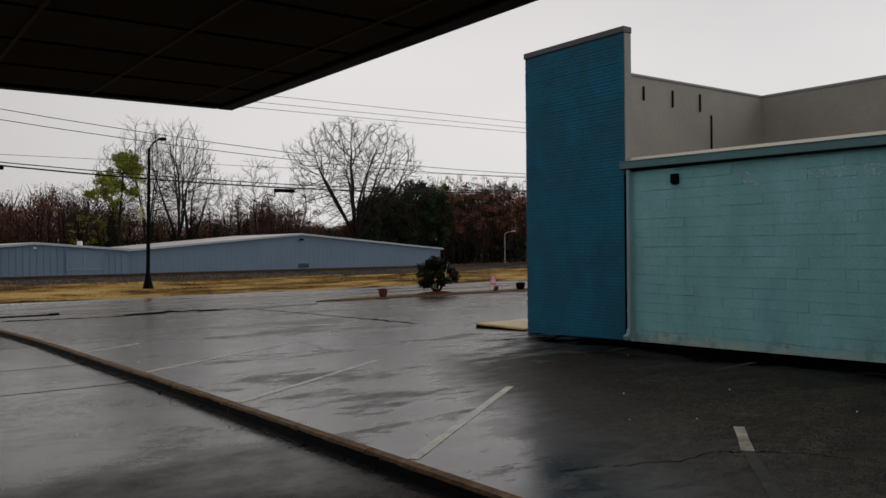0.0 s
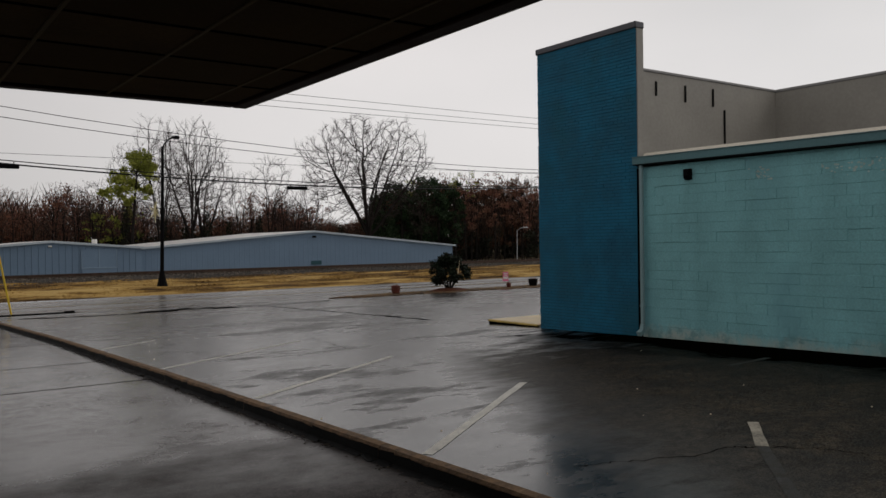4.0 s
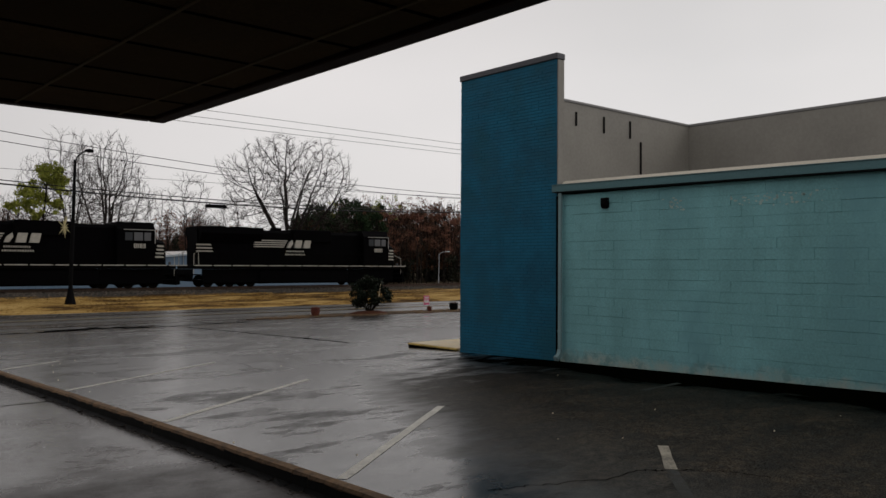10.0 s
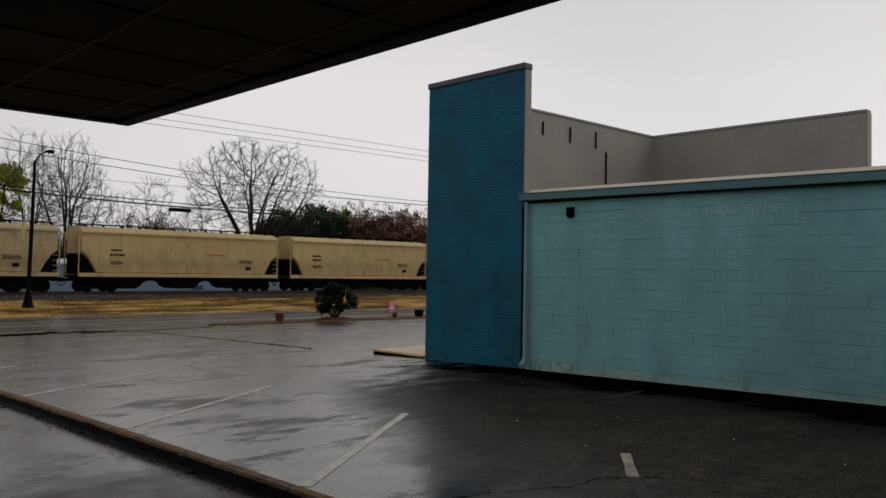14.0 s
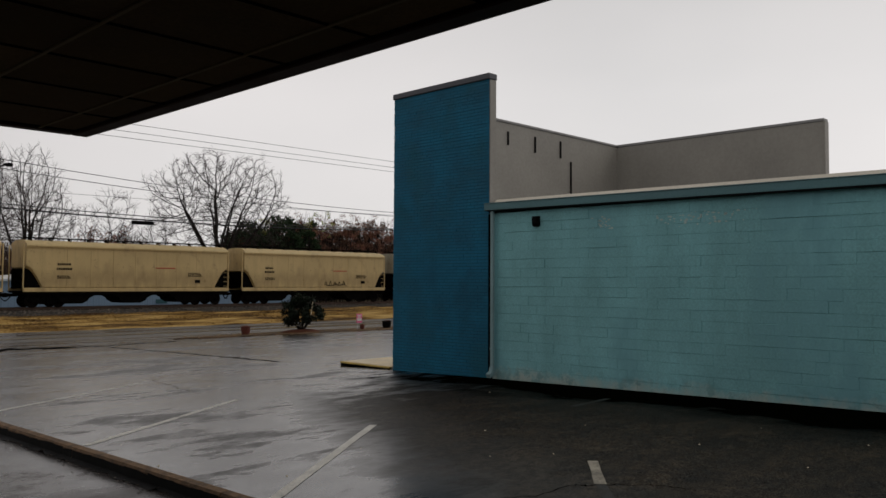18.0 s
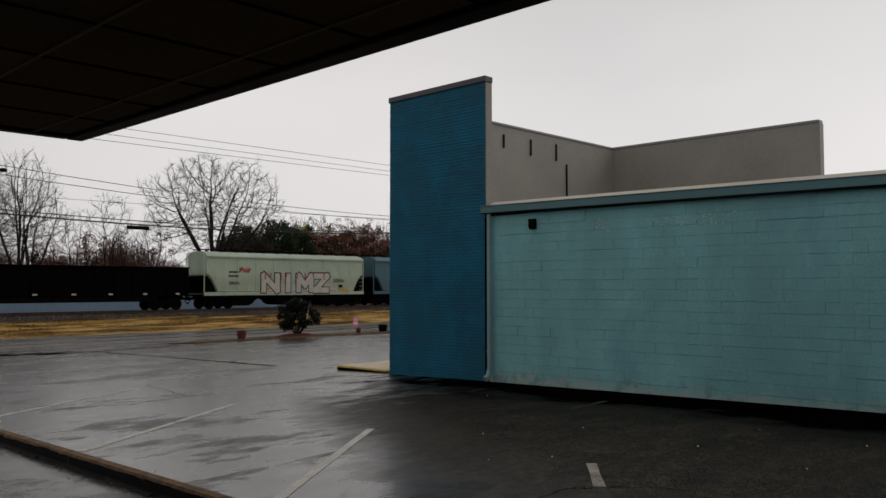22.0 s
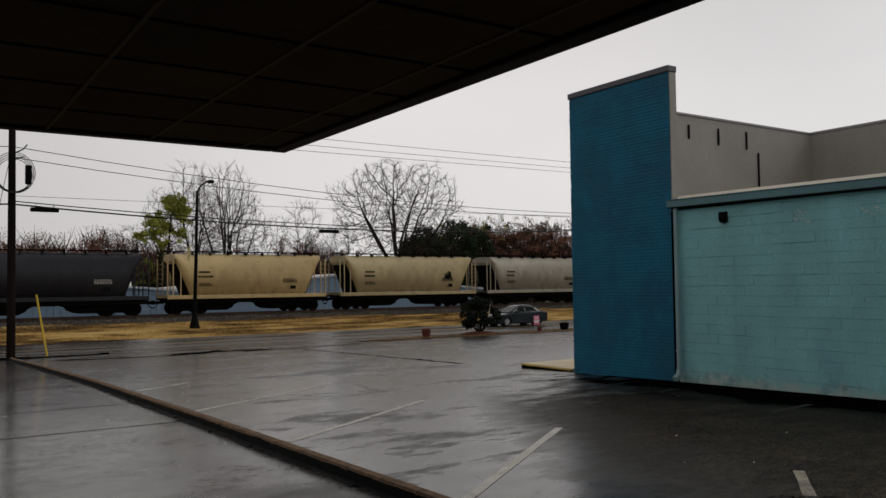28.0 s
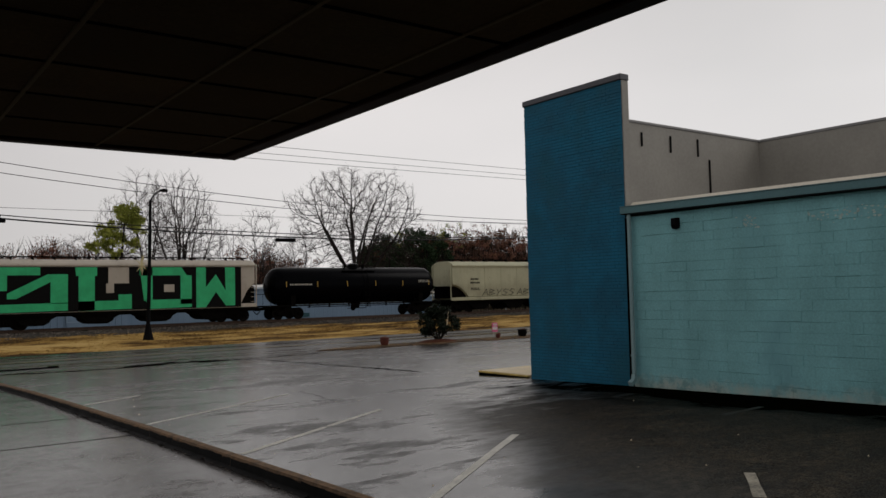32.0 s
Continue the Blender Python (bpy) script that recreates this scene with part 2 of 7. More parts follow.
def sep_y(nt, k, wobble, start=-1.2):
    """The way along y, k to the metre from start, with a wobble from a texture."""
    co = nt.nodes.new("ShaderNodeTexCoord")
    sep = nt.nodes.new("ShaderNodeSeparateXYZ")
    link(nt, co.outputs["Object"], sep.inputs["Vector"])
    n = nt.nodes.new("ShaderNodeMath")
    n.operation = "MULTIPLY_ADD"
    n.inputs[1].default_value, n.inputs[2].default_value = k, start
    link(nt, sep.outputs["Y"], n.inputs[0])
    add = nt.nodes.new("ShaderNodeMath")
    link(nt, n.outputs["Value"], add.inputs[0])
    link(nt, wobble, add.inputs[1])
    return add.outputs["Value"]


def wet_asphalt(name, base, wet_rough, dry_rough, patch, wet_at=0.5, spec=0.5, stretch=(0.5, 1.0, 1.0), edge=0.06, tract=False, relief=0.35, shelter=False):
    """Rained-on asphalt: a film of water in uneven patches over coarse stones; tract: the wall's dark reflection
    painted in beside it.
    """
    m, nt, bsdf = node_mat(name)
    big = noise_tex(nt, patch, 7, 0.62, stretch)
    mid = noise_tex(nt, patch * 7, 6, 0.68, stretch)
    coarse = noise_tex(nt, 9, 7, 0.78)
    stones = noise_tex(nt, 60, 3, 0.75)
    speck = noise_tex(nt, 90, 1, 0.5)
    wet = ramp(nt, mix(nt, 0.35, big, mid), [(wet_at - edge, grey(0.0)), (wet_at + edge, grey(1.0))])
    dry = ramp(nt, mix(nt, 0.5, coarse, stones), [(0.42, tuple(k * 0.35 for k in base)), (0.58, tuple(k * 1.8 for k in base))])
    dry = mix(nt, ramp(nt, speck, [(0.68, grey(0.0)), (0.74, grey(0.8))]), dry, tuple(min(1, k * 6) for k in base))
    gloss = ramp(nt, mix(nt, 0.5, mid, coarse), [(0.40, grey(spec * 0.7)), (0.60, grey(spec * 1.25))])
    gloss = mix(nt, 1.0, gloss, ramp(nt, wet, [(0.0, grey(0.36)), (1.0, grey(1.0))]), "MULTIPLY")
    rough = mix(nt, wet, ramp(nt, coarse, [(0.4, grey(dry_rough - 0.08)), (0.6, grey(dry_rough + 0.10))]), ramp(nt, mid, [(0.4, grey(wet_rough - 0.03)), (0.6, grey(wet_rough + 0.05))]))
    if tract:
        # dulled, browner tract that paints in the wall's dark reflection on the lot
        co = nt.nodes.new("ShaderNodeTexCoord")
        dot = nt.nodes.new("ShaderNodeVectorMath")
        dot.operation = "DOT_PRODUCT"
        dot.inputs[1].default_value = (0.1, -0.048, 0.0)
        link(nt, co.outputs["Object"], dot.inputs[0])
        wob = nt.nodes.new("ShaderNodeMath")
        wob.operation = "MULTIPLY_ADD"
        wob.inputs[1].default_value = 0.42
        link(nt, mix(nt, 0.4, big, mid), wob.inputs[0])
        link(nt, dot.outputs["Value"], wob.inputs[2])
        wall_reflection = ramp(nt, wob.outputs["Value"], [(0.43, grey(0.0)), (0.56, grey(0.85)), (0.70, grey(1.0))])
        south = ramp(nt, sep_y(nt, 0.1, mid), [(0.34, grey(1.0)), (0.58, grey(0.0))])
        wall_reflection = mix(nt, 1.0, wall_reflection, south, "MULTIPLY")
        gloss = mix(nt, wall_reflection, gloss, ramp(nt, stones, [(0.45, grey(0.02)), (0.62, grey(0.24))]))
        rough = mix(nt, wall_reflection, rough, (0.62, 0.62, 0.62))
        dry = mix(nt, wall_reflection, dry, mix(nt, 1.0, dry, (2.2, 1.95, 1.5), "MULTIPLY"))
        dry = mix(nt, wall_reflection, dry, mix(nt, 1.0, dry, ramp(nt, mix(nt, 0.4, mid, coarse), [(0.38, grey(0.35)), (0.50, grey(0.9)), (0.62, grey(1.7))]), "MULTIPLY"))
        wet = mix(nt, wall_reflection, wet, (0.3, 0.3, 0.3))
        # streaky black band by the building: wet dirt plus its painted-in dark reflection
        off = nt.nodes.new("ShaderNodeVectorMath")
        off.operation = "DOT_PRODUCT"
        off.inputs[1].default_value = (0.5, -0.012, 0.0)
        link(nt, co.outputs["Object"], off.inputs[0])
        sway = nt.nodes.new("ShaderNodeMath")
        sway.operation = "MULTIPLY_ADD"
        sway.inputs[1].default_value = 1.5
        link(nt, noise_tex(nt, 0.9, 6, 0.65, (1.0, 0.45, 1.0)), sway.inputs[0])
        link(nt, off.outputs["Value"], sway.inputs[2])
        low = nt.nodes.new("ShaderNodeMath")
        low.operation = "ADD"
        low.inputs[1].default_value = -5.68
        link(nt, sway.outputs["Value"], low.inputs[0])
        foot_dark = ramp(nt, low.outputs["Value"], [(0.22, grey(0.0)), (0.50, grey(0.6)), (0.66, grey(1.0))])
        foot_dark = mix(nt, 1.0, foot_dark, ramp(nt, sep_y(nt, 0.1, mid), [(0.56, grey(1.0)), (0.72, grey(0.0))]), "MULTIPLY")
        dry = mix(nt, foot_dark, dry, (0.0022, 0.0026, 0.0016))
        gloss = mix(nt, foot_dark, gloss, grey(0.0))
        rough = mix(nt, foot_dark, rough, grey(0.6))
    if shelter:
        # rain drives in only so far below the canopy
        kept = ramp(nt, sep_y(nt, 0.1, mix(nt, 0.15, big, mid), -0.55), [(0.34, grey(1.0)), (0.74, grey(0.0))])
        gloss = mix(nt, kept, gloss, grey(0.03))
        rough = mix(nt, kept, rough, grey(0.7))
        wet = mix(nt, kept, wet, grey(0.0))
    link(nt, mix(nt, wet, dry, mix(nt, 1.0, dry, (0.6, 0.6, 0.6), "MULTIPLY")), bsdf.inputs["Base Color"])
    link(nt, rough, bsdf.inputs["Roughness"])
    link(nt, gloss, bsdf.inputs["Specular IOR Level"])
    b = nt.nodes.new("ShaderNodeBump")
    b.inputs["Distance"].default_value = 0.008
    link(nt, mix(nt, 0.5, stones, coarse), b.inputs["Height"])
    link(nt, ramp(nt, wet, [(0.0, grey(relief)), (1.0, grey(relief * 0.15))]), b.inputs["Strength"])
    link(nt, b.outputs["Normal"], bsdf.inputs["Normal"])
    return m


def leaf_mat(name, colours, island=True, rough=0.7, spec=0.12):
    m, nt, bsdf = node_mat(name)
    n = len(colours)
    col = ramp(nt, random_of(nt, island), [(k / max(1, n - 1), c) for k, c in enumerate(colours)])
    link(nt, mix(nt, 0.3, col, ramp(nt, noise_tex(nt, 0.4, 3), [(0.3, grey(0.02)), (0.7, colours[-1])])), bsdf.inputs["Base Color"])
    bsdf.inputs["Roughness"].default_value = rough
    bsdf.inputs["Specular IOR Level"].default_value = spec
    return m


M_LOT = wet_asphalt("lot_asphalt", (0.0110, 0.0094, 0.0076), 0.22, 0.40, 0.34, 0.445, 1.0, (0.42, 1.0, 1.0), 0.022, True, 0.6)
M_ROAD = wet_asphalt("road_asphalt", (0.06, 0.057, 0.054), 0.15, 0.36, 0.75, 0.48, 0.75, (0.03, 1.0, 1.0), 0.04)
M_DRIVE = wet_asphalt("drive_concrete", (0.032, 0.026, 0.024), 0.13, 0.22, 0.35, 0.50, 0.42, (0.8, 1.0, 1.0), 0.12, False, 0.12, True)
M_KERB = mat("kerb_concrete", (0.15, 0.092, 0.05), 0.8, var=0.65, scale=9, fine=60, relief=0.8, stain=(0.28, 0.19, 0.11), stain_at=0.6)
M_GHOST = mat("ghost_of_white_paint", (0.024, 0.021, 0.016), 0.6, var=0.5, scale=7, fine=50, relief=0.3, stain=(0.012, 0.011, 0.010), stain_at=0.5)
M_DEADBLACK = mat("dead_black", (0.004, 0.0038, 0.0035), 0.9, var=0.4, scale=3, relief=0.3, spec=0.0)
M_STRIPE2 = mat("scuffed_white_paint", (0.30, 0.275, 0.22), 0.7, var=0.5, scale=5, fine=40, relief=0.3, stain=(0.03, 0.028, 0.024), stain_at=0.52)
M_DOORTRIM = mat("door_trim", (0.24, 0.33, 0.43), 0.45, var=0.08, scale=0.5)
M_SLAB = mat("pale_concrete", (0.85, 0.72, 0.50), 0.6, var=0.12, scale=1.5, fine=50, relief=0.2)
M_YELLOW = mat("yellow_paint", (0.62, 0.44, 0.13), 0.6, var=0.3, scale=4, stain=(0.1, 0.08, 0.05), stain_at=0.55)
M_STRIPE = mat("worn_white_paint", (0.54, 0.52, 0.47), 0.6, var=0.25, scale=5, fine=40, relief=0.3, stain=(0.12, 0.115, 0.10), stain_at=0.60, spec=0.4)
M_LINE = mat("road_yellow_line", (0.32, 0.25, 0.12), 0.5, var=0.3, scale=3, stain=(0.08, 0.075, 0.07), stain_at=0.5)
M_GROUND = mat("bare_ground", (0.13, 0.10, 0.06), 0.95, var=0.4, scale=0.4, fine=8, relief=0.6, stain=(0.06, 0.05, 0.03))
def turf(name, island):
    """Dead grass: gold, straw and dark thatch in long uneven drifts."""
    m, nt, bsdf = node_mat(name)
    big = noise_tex(nt, 0.55, 7, 0.72, (0.28, 1.0, 1.0))
    fine = noise_tex(nt, 11, 4, 0.7)
    col = ramp(nt, mix(nt, 0.3, big, fine), [(0.45, (0.055, 0.030, 0.012)), (0.485, (0.20, 0.11, 0.032)), (0.52, (0.42, 0.26, 0.075)), (0.57, (0.54, 0.37, 0.14))])
    if island:
        col = mix(nt, 0.35, col, ramp(nt, random_of(nt, True), [(0.0, (0.10, 0.055, 0.02)), (0.5, (0.36, 0.22, 0.07)), (1.0, (0.50, 0.34, 0.13))]))
    link(nt, col, bsdf.inputs["Base Color"])
    bsdf.inputs["Roughness"].default_value = 0.95
    bsdf.inputs["Specular IOR Level"].default_value = 0.08
    if not island:
        bump(nt, bsdf, fine, 0.8, 0.05)
    return m


M_TURF = turf("dry_turf", False)
M_BLADE = turf("dry_grass_blades", True)
M_BALLAST = mat("ballast_stone", (0.05, 0.045, 0.04), 0.9, var=0.8, scale=3, fine=14, relief=1.0)
M_STONE = leaf_mat("ballast_pieces", [(0.012, 0.011, 0.010), (0.13, 0.11, 0.09), (0.02, 0.018, 0.016), (0.25, 0.21, 0.17)], rough=0.85)
M_RAIL = mat("rusty_rail", (0.09, 0.06, 0.045), 0.5, 0.6, var=0.3, scale=2)
M_TIE = mat("creosoted_tie", (0.05, 0.04, 0.032), 0.9, var=0.4, scale=3, relief=0.5)
M_BRICK = mat("blue_painted_brick", (0.0115, 0.143, 0.245), 0.6, var=0.30, scale=1.3, fine=70, relief=0.5, stain=(0.014, 0.125, 0.19), stain_at=0.5, each=0.10)
M_MORTAR = mat("blue_painted_mortar", (0.0065, 0.076, 0.122), 0.7, var=0.2, scale=2, fine=80, relief=0.3)
M_BLOCK = mat("teal_painted_block", (0.255, 0.555, 0.585), 0.65, var=0.22, scale=0.8, fine=28, relief=0.7, stain=(0.21, 0.46, 0.51), stain_at=0.50, stretch=(1, 1, 0.45), each=0.07, foot=(0.50, 0.56, 0.50))
M_JOINT = mat("teal_painted_joint", (0.19, 0.42, 0.44), 0.75, var=0.15, scale=1.5, fine=60, relief=0.2)
M_TEALTRIM = mat("teal_fascia", (0.12, 0.24, 0.26), 0.45, var=0.12, scale=1.2, stretch=(1, 0.2, 1))
M_PIPE = mat("pale_teal_pipe", (0.27, 0.40, 0.42), 0.4, var=0.1, scale=1.0)
M_CREAM = mat("cream_drip_edge", (0.70, 0.65, 0.54), 0.5, var=0.15, scale=1, stretch=(1, 0.3, 1))
M_GREYWALL = mat("grey_parapet", (0.34, 0.322, 0.287), 0.5, var=0.12, scale=0.6, fine=12, relief=0.25, stain=(0.43, 0.41, 0.36), stain_at=0.6)
M_CAPPALE = mat("pale_metal_coping", (0.27, 0.265, 0.26), 0.4, 0.1, var=0.1, scale=1)
M_CAP = mat("grey_metal_coping", (0.10, 0.10, 0.11), 0.4, 0.3, var=0.1, scale=1)
M_ROOF = mat("flat_roof", (0.3, 0.3, 0.29), 0.8, var=0.2, scale=0.6)
M_FLAKE = mat("peeled_paint", (0.50, 0.62, 0.58), 0.8, var=0.2, scale=6)
M_DARK = mat("dark_metal", (0.005, 0.005, 0.0055), 0.6, 0.0, var=0.3, scale=3, spec=0.04)
M_FLATBLACK = mat("flat_black", (0.006, 0.006, 0.006), 0.7, var=0.4, scale=3, spec=0.1)
M_PANEL = mat("canopy_panel", (0.15, 0.098, 0.046), 0.9, var=0.3, scale=0.8, fine=40, relief=0.2, each=0.6, spec=0.1)
M_TBAR = mat("canopy_grid_bar", (0.19, 0.135, 0.06), 0.7, var=0.15, scale=2, spec=0.2)
M_FASCIA = mat("canopy_brown_fascia", (0.045, 0.018, 0.010), 0.6, var=0.3, scale=1, spec=0.12)
M_SIDING = mat("blue_grey_siding", (0.17, 0.25, 0.35), 0.45, 0.1, var=0.08, scale=0.2, fine=4, relief=0.05)
M_WROOF = mat("white_metal_roof", (0.72, 0.70, 0.68), 0.4, 0.1, var=0.06, scale=0.2)
M_TRIMB = mat("blue_white_trim", (0.45, 0.52, 0.58), 0.4, var=0.08, scale=0.5)
M_VENT = mat("dark_teal_vent", (0.03, 0.09, 0.11), 0.5, var=0.2, scale=1)
M_WOOD = mat("weathered_pole", (0.013, 0.010, 0.009), 0.9, var=0.4, scale=3, stretch=(1, 1, 0.1), relief=0.5, spec=0.03)
M_WIRE = mat("black_cable", (0.012, 0.012, 0.013), 0.5, var=0.2, scale=2, relief=0)
M_GALV = mat("galvanised_steel", (0.45, 0.46, 0.47), 0.4, 0.6, var=0.1, scale=1)
M_GUY = mat("yellow_plastic", (0.75, 0.52, 0.05), 0.5, var=0.1, scale=1)
M_TERRA = mat("terracotta", (0.12, 0.035, 0.025), 0.6, var=0.3, scale=6)
M_MULCH = mat("red_mulch", (0.10, 0.035, 0.018), 0.95, var=0.5, scale=6, fine=50, relief=1.0)
M_PINK = mat("pink_sign_face", (0.75, 0.16, 0.30), 0.5, var=0.06, scale=3)
M_WHITE = mat("white_paint", (0.78, 0.77, 0.74), 0.45, var=0.06, scale=2)
M_BARK = mat("grey_bark", (0.018, 0.014, 0.012), 0.95, var=0.35, scale=1.5, fine=12, relief=0.6)
M_TWIG = mat("bare_twigs", (0.052, 0.038, 0.034), 0.9, var=0.3, scale=0.5, fine=6, relief=0)
M_RUSSET = leaf_mat("russet_leaves", [(0.14, 0.05, 0.03), (0.22, 0.08, 0.045), (0.16, 0.065, 0.04), (0.27, 0.11, 0.06)])
M_LITTER = leaf_mat("leaf_litter", [(0.01, 0.008, 0.006), (0.04, 0.022, 0.012), (0.008, 0.007, 0.006), (0.22, 0.19, 0.15)])
M_BROWNW = leaf_mat("winter_brush", [(0.10, 0.052, 0.033), (0.17, 0.088, 0.05), (0.045, 0.028, 0.020), (0.22, 0.105, 0.06)])
M_OLIVE = leaf_mat("yellow_green_leaves", [(0.22, 0.27, 0.035), (0.34, 0.37, 0.06), (0.15, 0.20, 0.035), (0.42, 0.40, 0.08)])
M_PINE = leaf_mat("dark_evergreen", [(0.014, 0.032, 0.014), (0.026, 0.054, 0.022), (0.045, 0.075, 0.03)])
M_MAGNOLIA = leaf_mat("glossy_dark_leaves", [(0.006, 0.014, 0.007), (0.010, 0.022, 0.010), (0.014, 0.026, 0.012), (0.02, 0.016, 0.009)], rough=0.5, spec=0.08)
M_IVY = leaf_mat("ivy", [(0.010, 0.016, 0.008), (0.02, 0.028, 0.013), (0.03, 0.022, 0.014)])

# ---- ground ----
PROFILE = [(-400, 0.3), (-60, 0.30), (0, 0.23), (5, 0.14), (12, 0.0), (20, -0.2), (30, -0.56), (36, -0.80), (41, -0.90), (47, -0.88), (49, -0.75),
           (53, -0.52), (56, -0.46), (58.4, -0.40), (59.4, -0.12), (63.6, -0.12), (65.5, -0.6), (72, -2.6), (80, -3.4), (150, -3.4), (175, -2.0), (230, 1.0), (1600, 6.0)]


def ground_z(y):
    return float(np.interp(y, [p[0] for p in PROFILE], [p[1] for p in PROFILE]))


def strip(b, x0, x1, y0, y1, lift, cols=1, step=None, rough=0.0, seed=0):
    """A sheet that follows the ground's profile from y0 to y1, lift above it."""
    rnd = random.Random(seed)
    ys = sorted({y0, y1, *[p[0] for p in PROFILE if y0 < p[0] < y1]})
    if step:
        more = []
        for a, c in zip(ys, ys[1:]):
            k = max(1, int((c - a) / step))
            more += [a + (c - a) * i / k for i in range(k)]
        ys = more + [ys[-1]]
    xs = [x0 + (x1 - x0) * i / cols for i in range(cols + 1)]
    n = len(xs)
    verts = [(x, y, ground_z(y) + lift + (rnd.uniform(-rough, rough) if 0 < i < n - 1 else 0)) for y in ys for i, x in enumerate(xs)]
    faces = [(j * n + i, j * n + i + 1, (j + 1) * n + i + 1, (j + 1) * n + i) for j in range(len(ys) - 1) for i in range(n - 1)]
    return b.add(verts, faces)


solid("ground", strip(Build(), -900, 1500, -400, 1600, -0.06), M_GROUND, "bare brown winter ground reaching the horizon", "ground", kind="structure")
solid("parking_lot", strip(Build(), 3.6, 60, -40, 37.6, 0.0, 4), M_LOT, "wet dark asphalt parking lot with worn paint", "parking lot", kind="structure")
solid("road", strip(Build(), -500, 400, 37.6, 47.6, 0.0, 6), M_ROAD, "wet grey asphalt two-lane road", "road", kind="structure")
verge = solid("verge", strip(Build(), -300, 400, 47.6, 58.6, 0.01, 300, 0.7, 0.08, 3), M_TURF, "sloping verge of dead tan grass beside the tracks", "grass verge", kind="structure")
solid("ballast", strip(Build(), -400, 400, 58.2, 64.5, 0.0, 3), M_BALLAST, "grey crushed-stone railway ballast bed", "ballast", kind="structure")

# drive under the canopy, in cast slabs with open joints
driveway = solid("driveway", strip(Build(), -30, 3.5, -40, 37.6, -0.03), M_FLATBLACK, "wet grey concrete driveway in cast slabs", "driveway", kind="structure")
JOINTS = [-12.0, -6.0, -0.5, 4.6, 12.5, 15.6, 20.2, 23.6, 27.0, 31.0, 34.5, 37.55]
for y0, y1 in zip(JOINTS, JOINTS[1:]):
    for x0, x1 in ((-12.0, -4.2), (-4.2, 3.565)):
        b = Build()
        strip(b, x0 + 0.01, x1 - 0.01, y0 + 0.035, y1 - 0.035, 0.0)
        top = list(b.v)
        n = len(b.v)
        b.v += [(x, y, z - 0.04) for x, y, z in top]
        m = n // 2
        b.f += [(0, 1, n + 1, n), (2 * m - 2, 2 * m - 1, n + 2 * m - 1, n + 2 * m - 2)]
        b.f += [(2 * i, 2 * i + 2, n + 2 * i + 2, n + 2 * i) for i in range(m - 1)] + [(2 * i + 1, 2 * i + 3, n + 2 * i + 3, n + 2 * i + 1) for i in range(m - 1)]
        part("slab", b, M_DRIVE, driveway)

# kerb between drive and lot
kerb = thing("kerb", "long brown stained concrete kerb with a rounded top", "kerb", kind="structure")
y = -12.0
rnd = random.Random(5)
while y < 37.0:
    y1 = min(37.0, y + 3.0)
    z0, z1 = ground_z(y), ground_z(y1)
    ring = [(3.575, -0.08), (3.58, 0.10), (3.60, 0.122), (3.68, 0.128), (3.72, 0.11), (3.745, -0.08)]
    b = Build().loft([[(px, y + 0.006, z0 + pz) for px, pz in ring], [(px, y1 - 0.006, z1 + pz) for px, pz in ring]])
    stone = part("kerb_stone", b, M_KERB, kerb)
    # black strip on the face: wet dirt, with the canopy-side shade painted in
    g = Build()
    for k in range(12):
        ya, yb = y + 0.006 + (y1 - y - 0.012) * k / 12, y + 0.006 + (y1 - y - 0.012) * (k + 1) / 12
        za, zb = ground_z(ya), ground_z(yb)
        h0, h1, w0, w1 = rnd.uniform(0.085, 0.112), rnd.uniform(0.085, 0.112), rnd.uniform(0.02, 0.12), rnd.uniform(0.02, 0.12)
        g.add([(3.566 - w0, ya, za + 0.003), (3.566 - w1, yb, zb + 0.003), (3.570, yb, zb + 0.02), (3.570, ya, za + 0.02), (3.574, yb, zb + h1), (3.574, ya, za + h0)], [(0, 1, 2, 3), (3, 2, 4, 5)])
    part("grime", g, M_FLATBLACK, stone, "black wet dirt and painted-in shade on the kerb's face")
    y = y1

# leaf litter and grit against the kerb
b = Build()
for k in range(800):
    y, x = rnd.uniform(-2, 24), 3.56 - abs(rnd.gauss(0, 0.09))
    z, s, w = ground_z(y) + 0.003, rnd.uniform(0.006, 0.022), rnd.uniform(0, 6.28)
    c, d = math.cos(w) * s, math.sin(w) * s
    b.add([(x - c, y - d, z), (x + d * 0.6, y - c * 0.6, z + s * 0.5), (x + c, y + d, z + 0.002), (x - d * 0.6, y + c * 0.6, z + s * 0.3)], [(0, 1, 2, 3)])
solid("leaf_litter", b, M_LITTER, "brown leaf litter and grit along the kerb", "litter", kind="stuff")
b = Build()
for k in range(60):
    x, y = rnd.uniform(3.9, 12), rnd.uniform(2, 26)
    s = rnd.uniform(0.006, 0.014)
    z = ground_z(y)
    b.add([(x - s, y, z), (x + s, y, z), (x, y - s, z), (x, y + s, z), (x, y, z + s)], [(0, 2, 4), (2, 1, 4), (1, 3, 4), (3, 0, 4)])
solid("pebbles", b, M_SLAB, "small pale pebbles scattered on the asphalt", "pebbles", kind="stuff")

